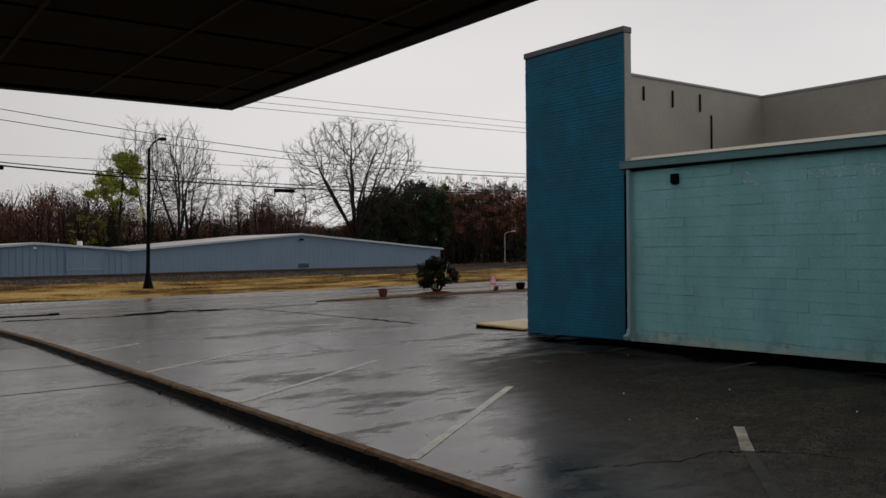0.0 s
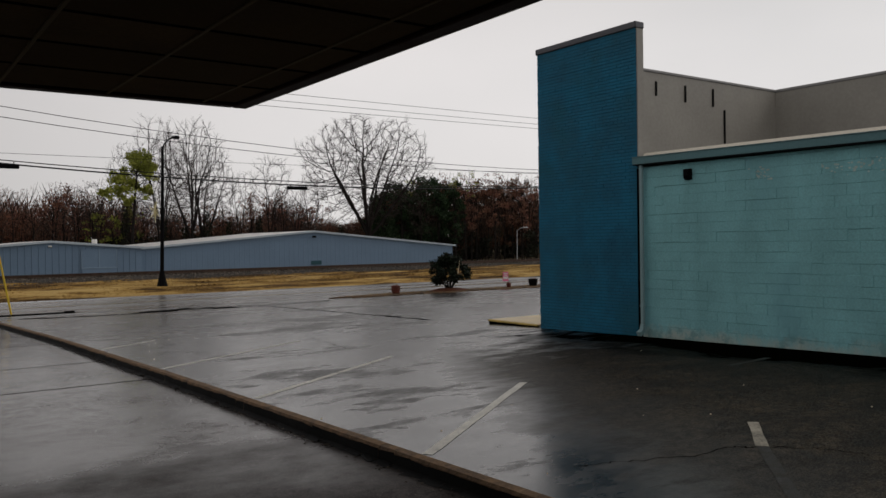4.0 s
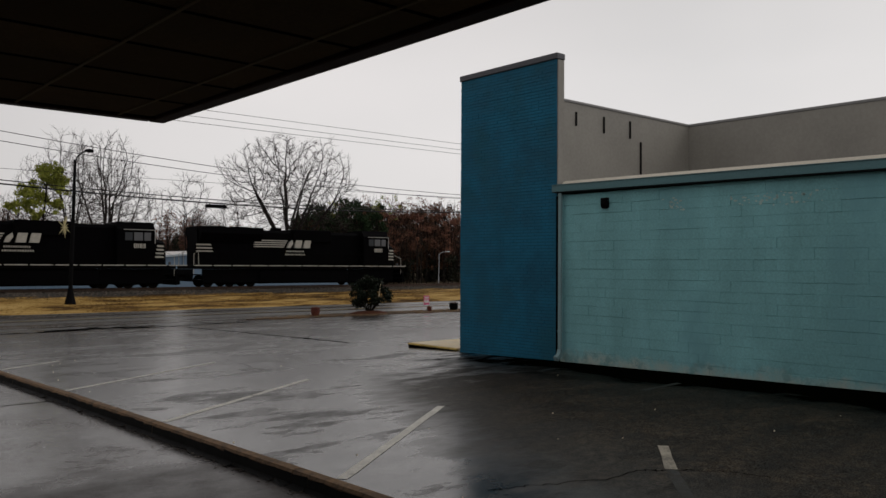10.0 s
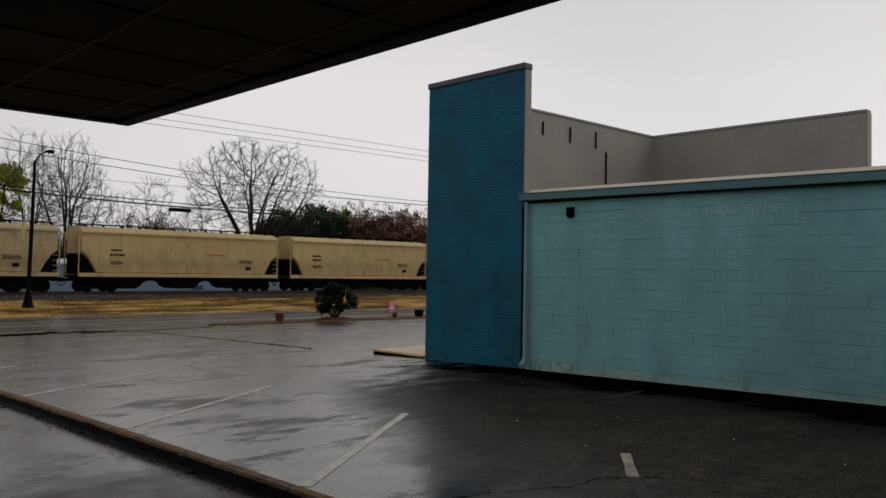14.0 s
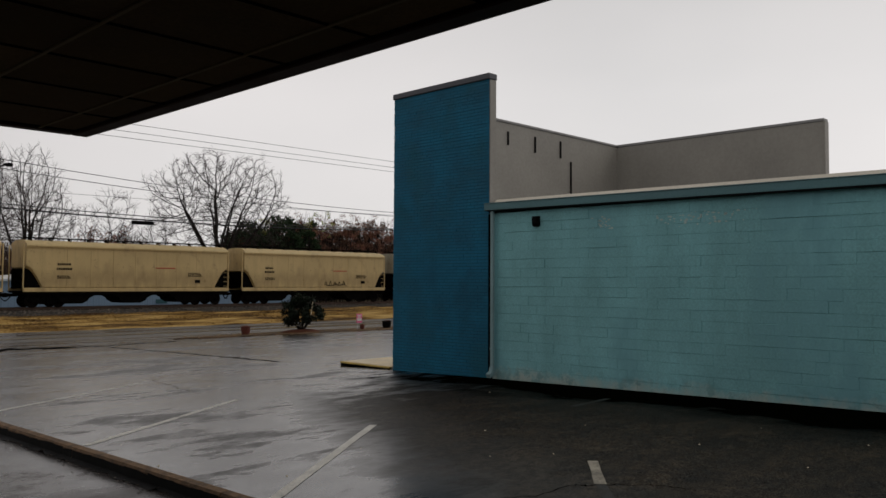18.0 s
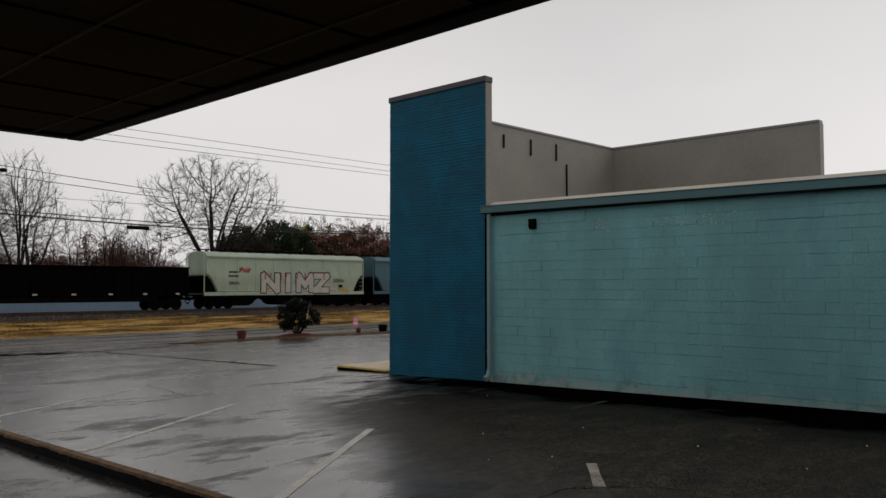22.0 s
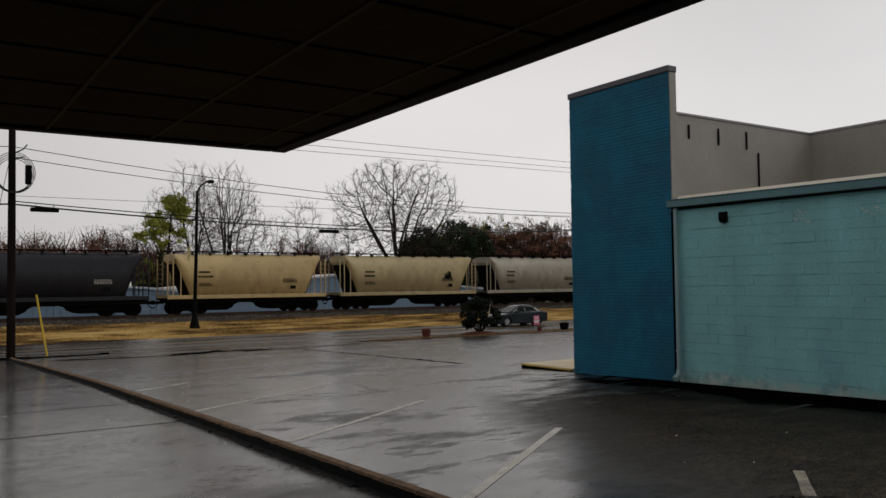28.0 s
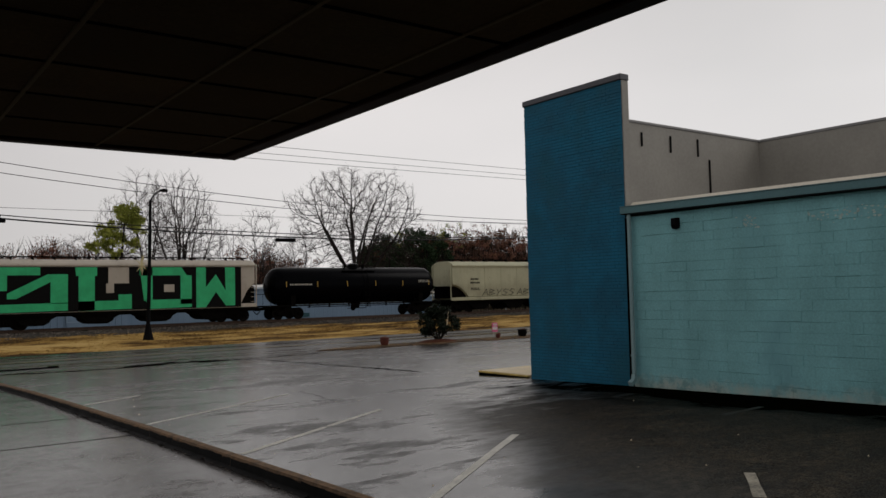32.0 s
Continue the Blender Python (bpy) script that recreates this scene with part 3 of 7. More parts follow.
# painted stall lines
for k, (x0, y0, x1, y1) in enumerate(((4.03, 17.83, 5.42, 18.9), (4.0, 13.55, 7.66, 16.05), (4.0, 9.70, 7.47, 12.06), (4.0, 5.88, 7.22, 8.30), (6.37, 4.18, 7.17, 4.81), (4.9, 2.9, 6.36, 4.17), (10.39, 7.34, 11.5, 7.43))):
    b = Build()
    d = Vector((x1 - x0, y1 - y0)).normalized()
    nx, ny = -d.y * 0.054, d.x * 0.054
    steps = max(4, int(6 * (x1 - x0)))
    vs = []
    for i in range(steps + 1):
        x, y = x0 + (x1 - x0) * i / steps, y0 + (y1 - y0) * i / steps
        for s in (1, -1):
            px, py = x + s * nx * rnd.uniform(0.8, 1.1), y + s * ny * rnd.uniform(0.8, 1.1)
            vs.append((px, py, ground_z(py) + 0.004))
    b.add(vs, [(2 * i, 2 * i + 1, 2 * i + 3, 2 * i + 2) for i in range(steps)])
    if k < 5:
        solid("stall_line", b, M_STRIPE if k < 4 else M_STRIPE2, "worn white painted parking stall line on asphalt", "road marking", "stall lines", kind="structure")
    else:
        solid("stall_line", b, M_GHOST, "nearly worn-off parking stall line on dark asphalt", "road marking", "stall lines", kind="structure")

# double yellow line of the road
for y0 in (43.05, 43.35):
    solid("centre_line", strip(Build(), -300, 300, y0, y0 + 0.12, 0.005, 4), M_LINE, "faded yellow centre line of the road", "road marking", "centre lines", kind="structure")

# asphalt cracks and the broken seam at the lot's mouth
def crack(points, width, seed):
    r = random.Random(seed)
    pts = []
    for (xa, ya), (xb, yb) in zip(points, points[1:]):
        for i in range(9):
            f = i / 9
            pts.append((xa + (xb - xa) * f + r.uniform(-1, 1) * (0.03 + width * 0.6), ya + (yb - ya) * f + r.uniform(-1, 1) * (0.03 + width * 0.6)))
    b = Build()
    for (xa, ya), (xb, yb) in zip(pts, pts[1:]):
        d = Vector((xb - xa, yb - ya)).normalized()
        w0, w1 = r.uniform(0.3, 1) * width, r.uniform(0.3, 1) * width
        b.add([(xa - d.y * w0, ya + d.x * w0, ground_z(ya) + 0.003), (xa + d.y * w0, ya - d.x * w0, ground_z(ya) + 0.003),
               (xb + d.y * w1, yb - d.x * w1, ground_z(yb) + 0.003), (xb - d.y * w1, yb + d.x * w1, ground_z(yb) + 0.003)], [(0, 1, 2, 3)])
    solid("asphalt_crack", b, M_DEADBLACK, "dark open crack in the wet asphalt", "crack", "asphalt cracks", kind="structure")


crack([(5.1, 34.6), (7.2, 33.5), (9.2, 33.4)], 0.4, 1)
crack([(9.2, 33.4), (11.0, 34.9), (12.4, 34.5), (13.3, 33.7)], 0.85, 9)
crack([(13.3, 33.7), (15.5, 33.9), (18.5, 34.6)], 0.25, 10)
crack([(13.9, 35.6), (14.1, 32.0), (13.4, 26.4), (12.9, 21.5), (12.5, 18.0)], 0.12, 2)
crack([(4.68, 4.76), (5.03, 4.64), (5.61, 4.36), (6.15, 4.32), (6.28, 4.2), (6.65, 3.86), (6.74, 3.36)], 0.009, 3)
crack([(7.6, 13.9), (8.2, 16.8)], 0.010, 4)
crack([(11.5, 36.6), (16.0, 35.0), (20.5, 35.6)], 0.06, 5)


# low broken asphalt edge where the drive meets the road
b = Build()
x = -20.0
while x < 7.4:
    x1 = min(7.5, x + rnd.uniform(0.6, 1.4))
    y0, h = 37.72 + rnd.uniform(-0.05, 0.05), rnd.uniform(0.04, 0.10)
    b.chamfer(x, x1 - 0.01, y0, y0 + rnd.uniform(0.2, 0.32), ground_z(37.8) - 0.1, ground_z(37.8) + h, 0.015)
    x = x1
solid("asphalt_edge", b, M_DEADBLACK, "low broken black asphalt edge along the road", "asphalt edge", kind="structure")

# sidewalk slab with a yellow edge before the shop front
b = Build()
for y0, y1 in ((14.3, 15.2), (15.2, 16.1)):
    b.chamfer(12.95, 30, y0, y1 - 0.01, ground_z(y1) - 0.2, ground_z(15.5) + 0.10, 0.012)
walkway = solid("shop_walkway", b, M_SLAB, "pale concrete walkway in front of the shop", "walkway", kind="structure")
part("yellow_edge", Build().chamfer(12.88, 12.945, 14.3, 16.14, ground_z(15.5) + 0.045, ground_z(15.5) + 0.088, 0.012), M_YELLOW, walkway)
part("yellow_edge", Build().chamfer(12.95, 30, 16.1, 16.16, ground_z(15.5) + 0.045, ground_z(15.5) + 0.088, 0.012), M_YELLOW, walkway)
part("slab_foot", Build().box(12.90, 12.945, 14.3, 16.13, ground_z(16.6) - 0.2, ground_z(15.5) + 0.042), M_DEADBLACK, walkway, "black foot of the slab")
part("slab_foot", Build().box(12.95, 30, 16.1, 16.14, ground_z(16.6) - 0.2, ground_z(15.5) + 0.042), M_DEADBLACK, walkway)

# ---- the blue building ----
WX = 12.75           # the side wall's face
CY0, CY1 = 11.11, 14.04  # the wing wall
TOP = 6.22
building = thing("building", "blue and teal painted masonry shop with a tall front", "building", kind="structure")
part("wing_wall", Build().box(WX + 0.007, WX + 0.19, CY0 + 0.008, CY1 - 0.01, -0.4, TOP), M_MORTAR, building)
part("side_wall", Build().box(WX + 0.006, WX + 0.35, -14, CY0 + 0.006, -0.3, 3.40), M_JOINT, building)
part("front_wall", Build().box(WX + 0.19, 21.9, 13.82, CY1 - 0.02, -0.4, TOP - 0.02), M_GREYWALL, building)
part("far_wing", Build().box(21.88, 22.1, 7.64, 13.82, 3.3, TOP - 0.03), M_GREYWALL, building)
part("rear_wall", Build().box(WX + 0.35, 40, -14.2, -13.9, -0.3, 3.42), M_JOINT, building)
part("far_wall", Build().box(39.8, 40, -13.9, 13.8, -0.3, 3.42), M_JOINT, building)
part("roof", Build().box(WX + 0.04, 40, -14, 13.8, 3.475, 3.55), M_ROOF, building, "pale flat roof")
part("coping", Build().chamfer(WX - 0.03, WX + 0.23, CY0 - 0.03, CY1 + 0.03, TOP, TOP + 0.13, 0.015), M_CAP, building, "grey metal coping")
part("coping", Build().chamfer(WX + 0.235, 22.13, 13.79, CY1 + 0.03, TOP - 0.018, TOP + 0.05, 0.012), M_CAPPALE, building)
part("coping", Build().chamfer(21.85, 22.13, 7.61, 13.785, TOP - 0.028, TOP + 0.05, 0.012), M_CAPPALE, building)
part("end_trim", Build().chamfer(WX + 0.016, WX + 0.21, CY0 - 0.02, CY0 + 0.006, 3.44, TOP - 0.005, 0.006), M_GREYWALL, building, "pale grey metal end trim")
part("end_trim", Build().chamfer(21.86, 22.12, 7.59, 7.64, 3.5, TOP - 0.03, 0.006), M_GREYWALL, building)
for x, z0, z1 in ((16.6, 5.62, 5.98), (17.76, 5.55, 5.99), (18.93, 5.53, 6.01), (19.43, 4.56, 5.48)):
    part("slot", Build().chamfer(x - 0.03, x + 0.03, 13.79, 13.818, z0, z1, 0.004), M_DARK, building, "dark vertical slot")
def eave(x0, x1, y0, y1, z0, z1):
    """A bar along the eave, which falls a little away from the street."""
    def ring(y):
        d = 0.0085 * (y - 11.07)
        return [(x0, y, z0 + d), (x1, y, z0 + d), (x1, y, z1 + d), (x0, y, z1 + d)]
    return Build().loft([ring(y0), ring(y1)])


part("fascia", eave(WX - 0.17, WX + 0.03, -14, CY0 - 0.022, 3.46, 3.592), M_TEALTRIM, building, "teal metal eave fascia")
part("drip_edge", eave(WX - 0.19, WX + 0.06, -14, CY0 - 0.024, 3.596, 3.606), M_TEALTRIM, building)
def stop_ring(y):
    d = 0.0085 * (y - 11.07)
    return [(WX + 0.03, y, 3.625 + d), (WX + 0.2, y, 3.625 + d), (WX + 0.2, y, 3.70 + d), (WX + 0.14, y, 3.70 + d)]


part("gravel_stop", Build().loft([stop_ring(-14), stop_ring(CY0 - 0.10)]), M_CREAM, building, "cream rounded roof edge strip")
part("roof_edge", eave(WX + 0.05, WX + 0.35, -14, CY0 - 0.026, 3.56, 3.625), M_DARK, building)
part("soffit", eave(WX - 0.165, WX + 0.05, -14, CY0 - 0.03, 3.44, 3.457), M_FLATBLACK, building)
dsp = Build().chamfer(WX - 0.13, WX - 0.06, 10.885, 10.965, 0.28, 3.44, 0.016)
down = part("downspout", dsp, M_PIPE, building, "pale teal square downspout")
part("joint_band", Build().chamfer(WX - 0.135, WX - 0.055, 10.88, 10.97, 0.62, 0.66, 0.004), M_PIPE, down)
part("elbow", Build().loft([[(WX - 0.13, 10.885, 0.28), (WX - 0.06, 10.885, 0.28), (WX - 0.06, 10.965, 0.28), (WX - 0.13, 10.965, 0.28)],
                            [(WX - 0.15, 10.88, 0.18), (WX - 0.08, 10.88, 0.14), (WX - 0.08, 10.97, 0.14), (WX - 0.15, 10.97, 0.18)],
                            [(WX - 0.24, 10.87, 0.13), (WX - 0.20, 10.87, 0.05), (WX - 0.20, 10.98, 0.05), (WX - 0.24, 10.98, 0.13)]]), M_PIPE, down)
# black strip that paints in the shade of the gap by the wing wall
part("dark_joint", Build().box(WX - 0.02, WX + 0.004, 11.0, 11.105, -0.1, 3.39), M_DEADBLACK, building, "black joint strip beside the pipe")

wall_light = thing("wall_light", "small dark box-shaped wall light under the eave", "wall light")
part("housing", Build().loft([[(WX + 0.03, y, z) for y, z in ((9.77, 3.08), (9.93, 3.08), (9.93, 3.28), (9.77, 3.28))],
                              [(WX - 0.07, y, z) for y, z in ((9.78, 3.10), (9.92, 3.10), (9.92, 3.28), (9.78, 3.28))],
                              [(WX - 0.11, y, z) for y, z in ((9.80, 3.15), (9.90, 3.15), (9.90, 3.26), (9.80, 3.26))]]), M_DARK, wall_light)
part("lens", Build().chamfer(WX - 0.08, WX - 0.01, 9.80, 9.90, 3.075, 3.095, 0.005), M_DARK, wall_light)

roof_vent = thing("roof_vent", "small round white roof vent on the flat roof", "roof vent")
part("pipe", Build().tube([(19.0, 5.35, 3.5), (19.0, 5.35, 4.1)], 0.13, 12), M_GALV, roof_vent)
part("cap", Build().tube([(19.0, 5.35, 4.1), (19.0, 5.35, 4.16), (19.0, 5.35, 4.26)], [0.2, 0.2, 0.06], 12), M_WHITE, roof_vent)

# ---- canopy over the drive ----
CZ = 3.40
canopy = thing("canopy", "dark drive-through canopy with a panelled soffit", "canopy", kind="structure")
part("ceiling", Build().box(-9, 3.28, -9, 8.12, CZ + 0.03, CZ + 0.5), M_FLATBLACK, canopy)
part("fascia", Build().chamfer(3.16, 3.32, -9, 8.16, CZ - 0.005, CZ + 0.62, 0.01), M_FASCIA, canopy, "dark brown canopy fascia")
part("fascia", Build().chamfer(-9, 3.155, 8.02, 8.16, CZ - 0.005, CZ + 0.62, 0.01), M_FASCIA, canopy)
XS = [-8.05 + 0.905 * k for k in range(13)] + [3.12]
YS = [-8.55 + 0.868 * k for k in range(20)] + [7.98]
b = Build()
for x in XS[:-1]:
    b.chamfer(x - 0.016, x + 0.016, -8.6, 8.0, CZ, CZ + 0.02, 0.005)
part("grid_bars", b, M_TBAR, canopy, "dull brown metal grid bars", kind="stuff")
b = Build()
for y in YS[:-1]:
    b.box(-8.6, 3.14, y - 0.012, y + 0.012, CZ + 0.004, CZ + 0.022)
part("panel_joints", b, M_DEADBLACK, canopy, "dark joints between the panels", kind="stuff")
ceiling_lamp = thing("ceiling_lamp", "small pale glass lamp under the dark canopy", "ceiling lamp")
part("base", Build().tube([(0.25, 5.0, CZ + 0.02), (0.25, 5.0, CZ - 0.02)], 0.075, 12), M_DARK, ceiling_lamp)
part("glass", Build().tube([(0.25, 5.0, CZ - 0.02), (0.25, 5.0, CZ - 0.1), (0.25, 5.0, CZ - 0.13)], [0.055, 0.055, 0.035], 12), M_GALV, ceiling_lamp)
post = solid("canopy_post", Build().chamfer(-8.2, -7.9, 7.0, 7.3, 0.0, CZ + 0.03, 0.01), M_FASCIA, "square brown canopy post", "post", "canopy posts")
copy_thing(post, pose(0, -12, 0.1))
solid("shop_wall", Build().box(-9.4, -9.0, -9, 8.2, -0.1, 4.0), M_BLOCK, "painted block shop wall behind the drive", "wall", kind="structure")
solid("shop_wall_rear", Build().box(-9.0, 3.3, -9.4, -9.05, -0.1, 4.0), M_BLOCK, "painted block wall closing the drive", "wall", kind="structure")
for x0, x1 in zip(XS, XS[1:]):
    for y0, y1 in zip(YS, YS[1:]):
        if x0 > -3 and y0 > -0.6:
            part("ceiling_panel", Build().box(x0 + 0.012, x1 - 0.012, y0 + 0.012, y1 - 0.012, CZ + 0.012, CZ + 0.028), M_PANEL, canopy)

# ---- planted island at the lot's edge ----
island = thing("island", "low grassy parking island edged with broken timber", "island", kind="structure")
b = Build()
prof = [(19.2, 36.9), (20.5, 36.5), (24, 36.4), (34, 36.2), (60, 36.2), (60, 37.9), (34, 37.8), (24, 37.9), (20.2, 37.4)]
b.prism(prof, "z", -1.0, -0.77)
part("soil", b, mat("island_soil", (0.085, 0.052, 0.028), 0.95, var=0.5, scale=1.5, fine=14, relief=0.8, stain=(0.20, 0.125, 0.05), stain_at=0.56), island)
for x0, x1, y0 in ((20.3, 22.4, 36.35), (24.6, 27.5, 36.25), (29.5, 31.4, 36.2), (31.7, 34.2, 36.12), (36, 39, 36.1)):
    part("edging_timber", Build().chamfer(x0, x1, y0, y0 + 0.16, -0.9, -0.74, 0.02), M_KERB, island)
b = Build()
b.loft([[(26.9 + r * math.cos(w) * 1.5, 37.2 + r * math.sin(w) * 0.8, z) for w in [6.2832 * i / 14 for i in range(14)]] for r, z in ((0.9, -0.8), (0.8, -0.72), (0.5, -0.64), (0.1, -0.6))])
solid("mulch_bed", b, M_MULCH, "mound of red-brown mulch round the shrub", "mulch", smooth=True)

# ---- warehouse beyond the tracks ----
def rib_wall(b, x0, x1, y, z0, top, pitch=0.75, deep=0.014):
    """Ribbed metal wall facing -y; top(x) gives its height."""
    n = int((x1 - x0) / pitch)
    pts = []
    for k in range(n):
        a = x0 + (x1 - x0) * k / n
        e = a + (x1 - x0) / n * 0.16
        pts += [(a, 0.0), (a + 0.02, deep), (e - 0.02, deep), (e, 0.0)]
    pts.append((x1, 0.0))
    b.add([(x, y - o, z) for x, o in pts for z in (z0, top(x))], [(2 * i, 2 * i + 2, 2 * i + 3, 2 * i + 1) for i in range(len(pts) - 1)])


def shed(name, label, x0, x1, xr, y0, y1, base, eave0, eave1, ridge, deep):
    hall = thing(name, label, "warehouse")
    def top(x):
        return eave0 + (ridge - eave0) * (x - x0) / (xr - x0) if x < xr else ridge + (eave1 - ridge) * (x - xr) / (x1 - xr)
    b = Build()
    rib_wall(b, x0, x1, y0, base, top, 0.75, 0.08 if deep < 55 else 0.02)
    part("gable_wall", b, M_SIDING, hall)
    part("side_wall", Build().box(x1 - 0.2, x1, y0 + 0.01, y1, base, eave1), M_SIDING, hall)
    part("side_wall", Build().box(x0, x0 + 0.2, y0 + 0.01, y1, base, eave0), M_SIDING, hall)
    part("rear_wall", Build().prism([(x0, base), (x1, base), (x1, eave1), (xr, ridge), (x0, eave0)], "y", y1 - 0.2, y1), M_SIDING, hall)
    o = 0.35
    part("roof_slope", Build().prism([(x0 - 0.4, eave0), (xr, ridge + 0.05), (xr, ridge + 0.2), (x0 - 0.4, eave0 + 0.15)], "y", y0 - o, y1 + o), M_WROOF, hall, "white metal roof")
    part("roof_slope", Build().prism([(x1 + 0.4, eave1), (xr, ridge + 0.05), (xr, ridge + 0.2), (x1 + 0.4, eave1 + 0.15)], "y", y0 - o, y1 + o), M_WROOF, hall)
    part("rake_trim", Build().prism([(x0 - 0.42, eave0 - 0.12), (xr, ridge - 0.08), (xr, ridge + 0.17), (x0 - 0.42, eave0 + 0.14)], "y", y0 - o - 0.06, y0 - o - 0.003), M_TRIMB, hall)
    part("rake_trim", Build().prism([(x1 + 0.42, eave1 - 0.12), (xr, ridge - 0.08), (xr, ridge + 0.17), (x1 + 0.42, eave1 + 0.14)], "y", y0 - o - 0.06, y0 - o - 0.003), M_TRIMB, hall)
    return hall


hall = shed("warehouse", "long blue-grey metal warehouse with a white gable roof", 29.8, 80.4, 54.9, 110, 134.4, -3.2, 1.62, 1.33, 3.72, 60)
part("vent_louvre", Build().chamfer(54.4, 56.1, 109.86, 109.93, -1.15, -0.55, 0.02), M_VENT, hall, "dark teal louvre")
gl = part("gable_light", Build().chamfer(54.6, 55.2, 109.6, 109.92, 2.85, 3.15, 0.05), M_DARK, hall)
annex = shed("warehouse_annex", "lower blue-grey metal shed with a framed sliding door", -30, 29.6, 18.9, 108.5, 133, -3.2, -1.2, 1.75, 2.6, 50)
door = part("sliding_door", Build().chamfer(22.35, 26.5, 108.34, 108.42, -3.2, 1.65, 0.02), M_SIDING, annex)
part("door_rail", Build().chamfer(22.3, 26.6, 108.28, 108.338, -0.72, -0.60, 0.01), M_DOORTRIM, door)
for x in (22.35, 24.4, 26.5):
    part("door_stile", Build().chamfer(x - 0.05, x + 0.05, 108.28, 108.338, -0.59, 1.62, 0.01), M_DOORTRIM, door)
part("flood_light", Build().chamfer(18.6, 19.0, 108.2, 108.42, 2.0, 2.2, 0.04), M_WHITE, annex, "small lit floodlight")
solid("vent_pipe", Build().tube([(26.0, 118, 1.5), (26.0, 118, 3.0)], 0.35, 10), M_WHITE, "short white vent pipe on the warehouse roof", "vent pipe")

# ---- track ----
TRACK_Y, RAIL_Z = 61.4, 0.11
track = thing("railway_track", "straight steel railway track on dark timber ties", "railway track", kind="structure")
for y in (-0.7175, 0.7175):
    b = Build().prism([(TRACK_Y + y + p, RAIL_Z + q) for p, q in ((-0.07, -0.17), (0.07, -0.17), (0.07, -0.15), (0.012, -0.13), (0.012, -0.04), (0.036, -0.03), (0.036, 0), (-0.036, 0), (-0.036, -0.03), (-0.012, -0.04), (-0.012, -0.13), (-0.07, -0.15))], "x", -400, 400)
    part("rail", b, M_RAIL, track)
b = Build()
for k in range(420):
    x = -60 + k * 0.52
    b.box(x - 0.11, x + 0.11, TRACK_Y - 1.3, TRACK_Y + 1.3, -0.2, -0.055)
part("ties", b, M_TIE, track, kind="stuff")
rnd = random.Random(11)
b = Build()
for k in range(9000):
    x, y = rnd.uniform(-2, 75), rnd.choice((rnd.uniform(58.1, 59.9), rnd.uniform(58.1, 64.4)))
    z, s = ground_z(y), rnd.uniform(0.04, 0.11)
    p = [(x + s * rnd.uniform(0.6, 1.2) * dx, y + s * rnd.uniform(0.6, 1.2) * dy, z + s * rnd.uniform(0.5, 1.0) * dz) for dx, dy, dz in ((1, 0, 0), (0, 1, 0), (-1, 0, 0), (0, -1, 0), (0, 0, 1))]
    b.add(p, [(0, 1, 4), (1, 2, 4), (2, 3, 4), (3, 0, 4)])
solid("ballast_stones", b, M_STONE, "loose grey and brown ballast stones", "ballast", kind="stuff")

# ---- train ----
def car_paint(name, c, rust=(0.10, 0.045, 0.02), dirt=0.6, rough=0.55, spec=0.4):
    """Weathered freight car paint: streaks that run down, rust, road dirt and painted-in shade low down."""
    m, nt, bsdf = node_mat(name)
    streak = noise_tex(nt, 0.9, 6, 0.7, (1.6, 1.6, 0.16))
    cloud = noise_tex(nt, 0.35, 4, 0.6)
    spots = noise_tex(nt, 3.0, 6, 0.7)
    col = ramp(nt, cloud, [(0.3, tuple(k * 0.88 for k in c)), (0.7, tuple(k * 1.08 for k in c))])
    col = mix(nt, ramp(nt, streak, [(0.52, grey(0.0)), (0.70, grey(dirt * 0.7))]), col, tuple(k * 0.5 for k in c))
    smear = noise_tex(nt, 0.8, 6, 0.7, (0.9, 1.0, 0.55))
    col = mix(nt, ramp(nt, smear, [(0.54, grey(0.0)), (0.68, grey(dirt * 0.8))]), col, tuple(a * 0.6 + b * 0.4 for a, b in zip(rust, c)))
    col = mix(nt, ramp(nt, spots, [(0.60, grey(0.0)), (0.70, grey(dirt))]), col, rust)
    # road film from the rails, in uneven tongues, plus painted-in shade low on sides
    co = nt.nodes.new("ShaderNodeTexCoord")
    sep = nt.nodes.new("ShaderNodeSeparateXYZ")
    link(nt, co.outputs["Object"], sep.inputs["Vector"])
    film = nt.nodes.new("ShaderNodeMath")
    film.operation = "MULTIPLY_ADD"
    film.inputs[1].default_value = 2.6
    link(nt, noise_tex(nt, 1.1, 5, 0.65, (1.3, 1.0, 0.12)), film.inputs[0])
    link(nt, sep.outputs["Z"], film.inputs[2])
    scaled = nt.nodes.new("ShaderNodeMath")
    scaled.operation = "MULTIPLY"
    scaled.inputs[1].default_value = 0.2
    link(nt, film.outputs["Value"], scaled.inputs[0])
    col = mix(nt, ramp(nt, scaled.outputs["Value"], [(0.52, grey(0.0)), (0.56, grey(0.42 * dirt)), (0.68, grey(0.75 * dirt)), (0.86, grey(0.0))]), col, tuple(a * 0.5 + b * 0.28 for a, b in zip(rust, c)))
    link(nt, col, bsdf.inputs["Base Color"])
    bsdf.inputs["Roughness"].default_value = rough
    bsdf.inputs["Specular IOR Level"].default_value = spec
    bump(nt, bsdf, spots, 0.08, 0.02)
    return m


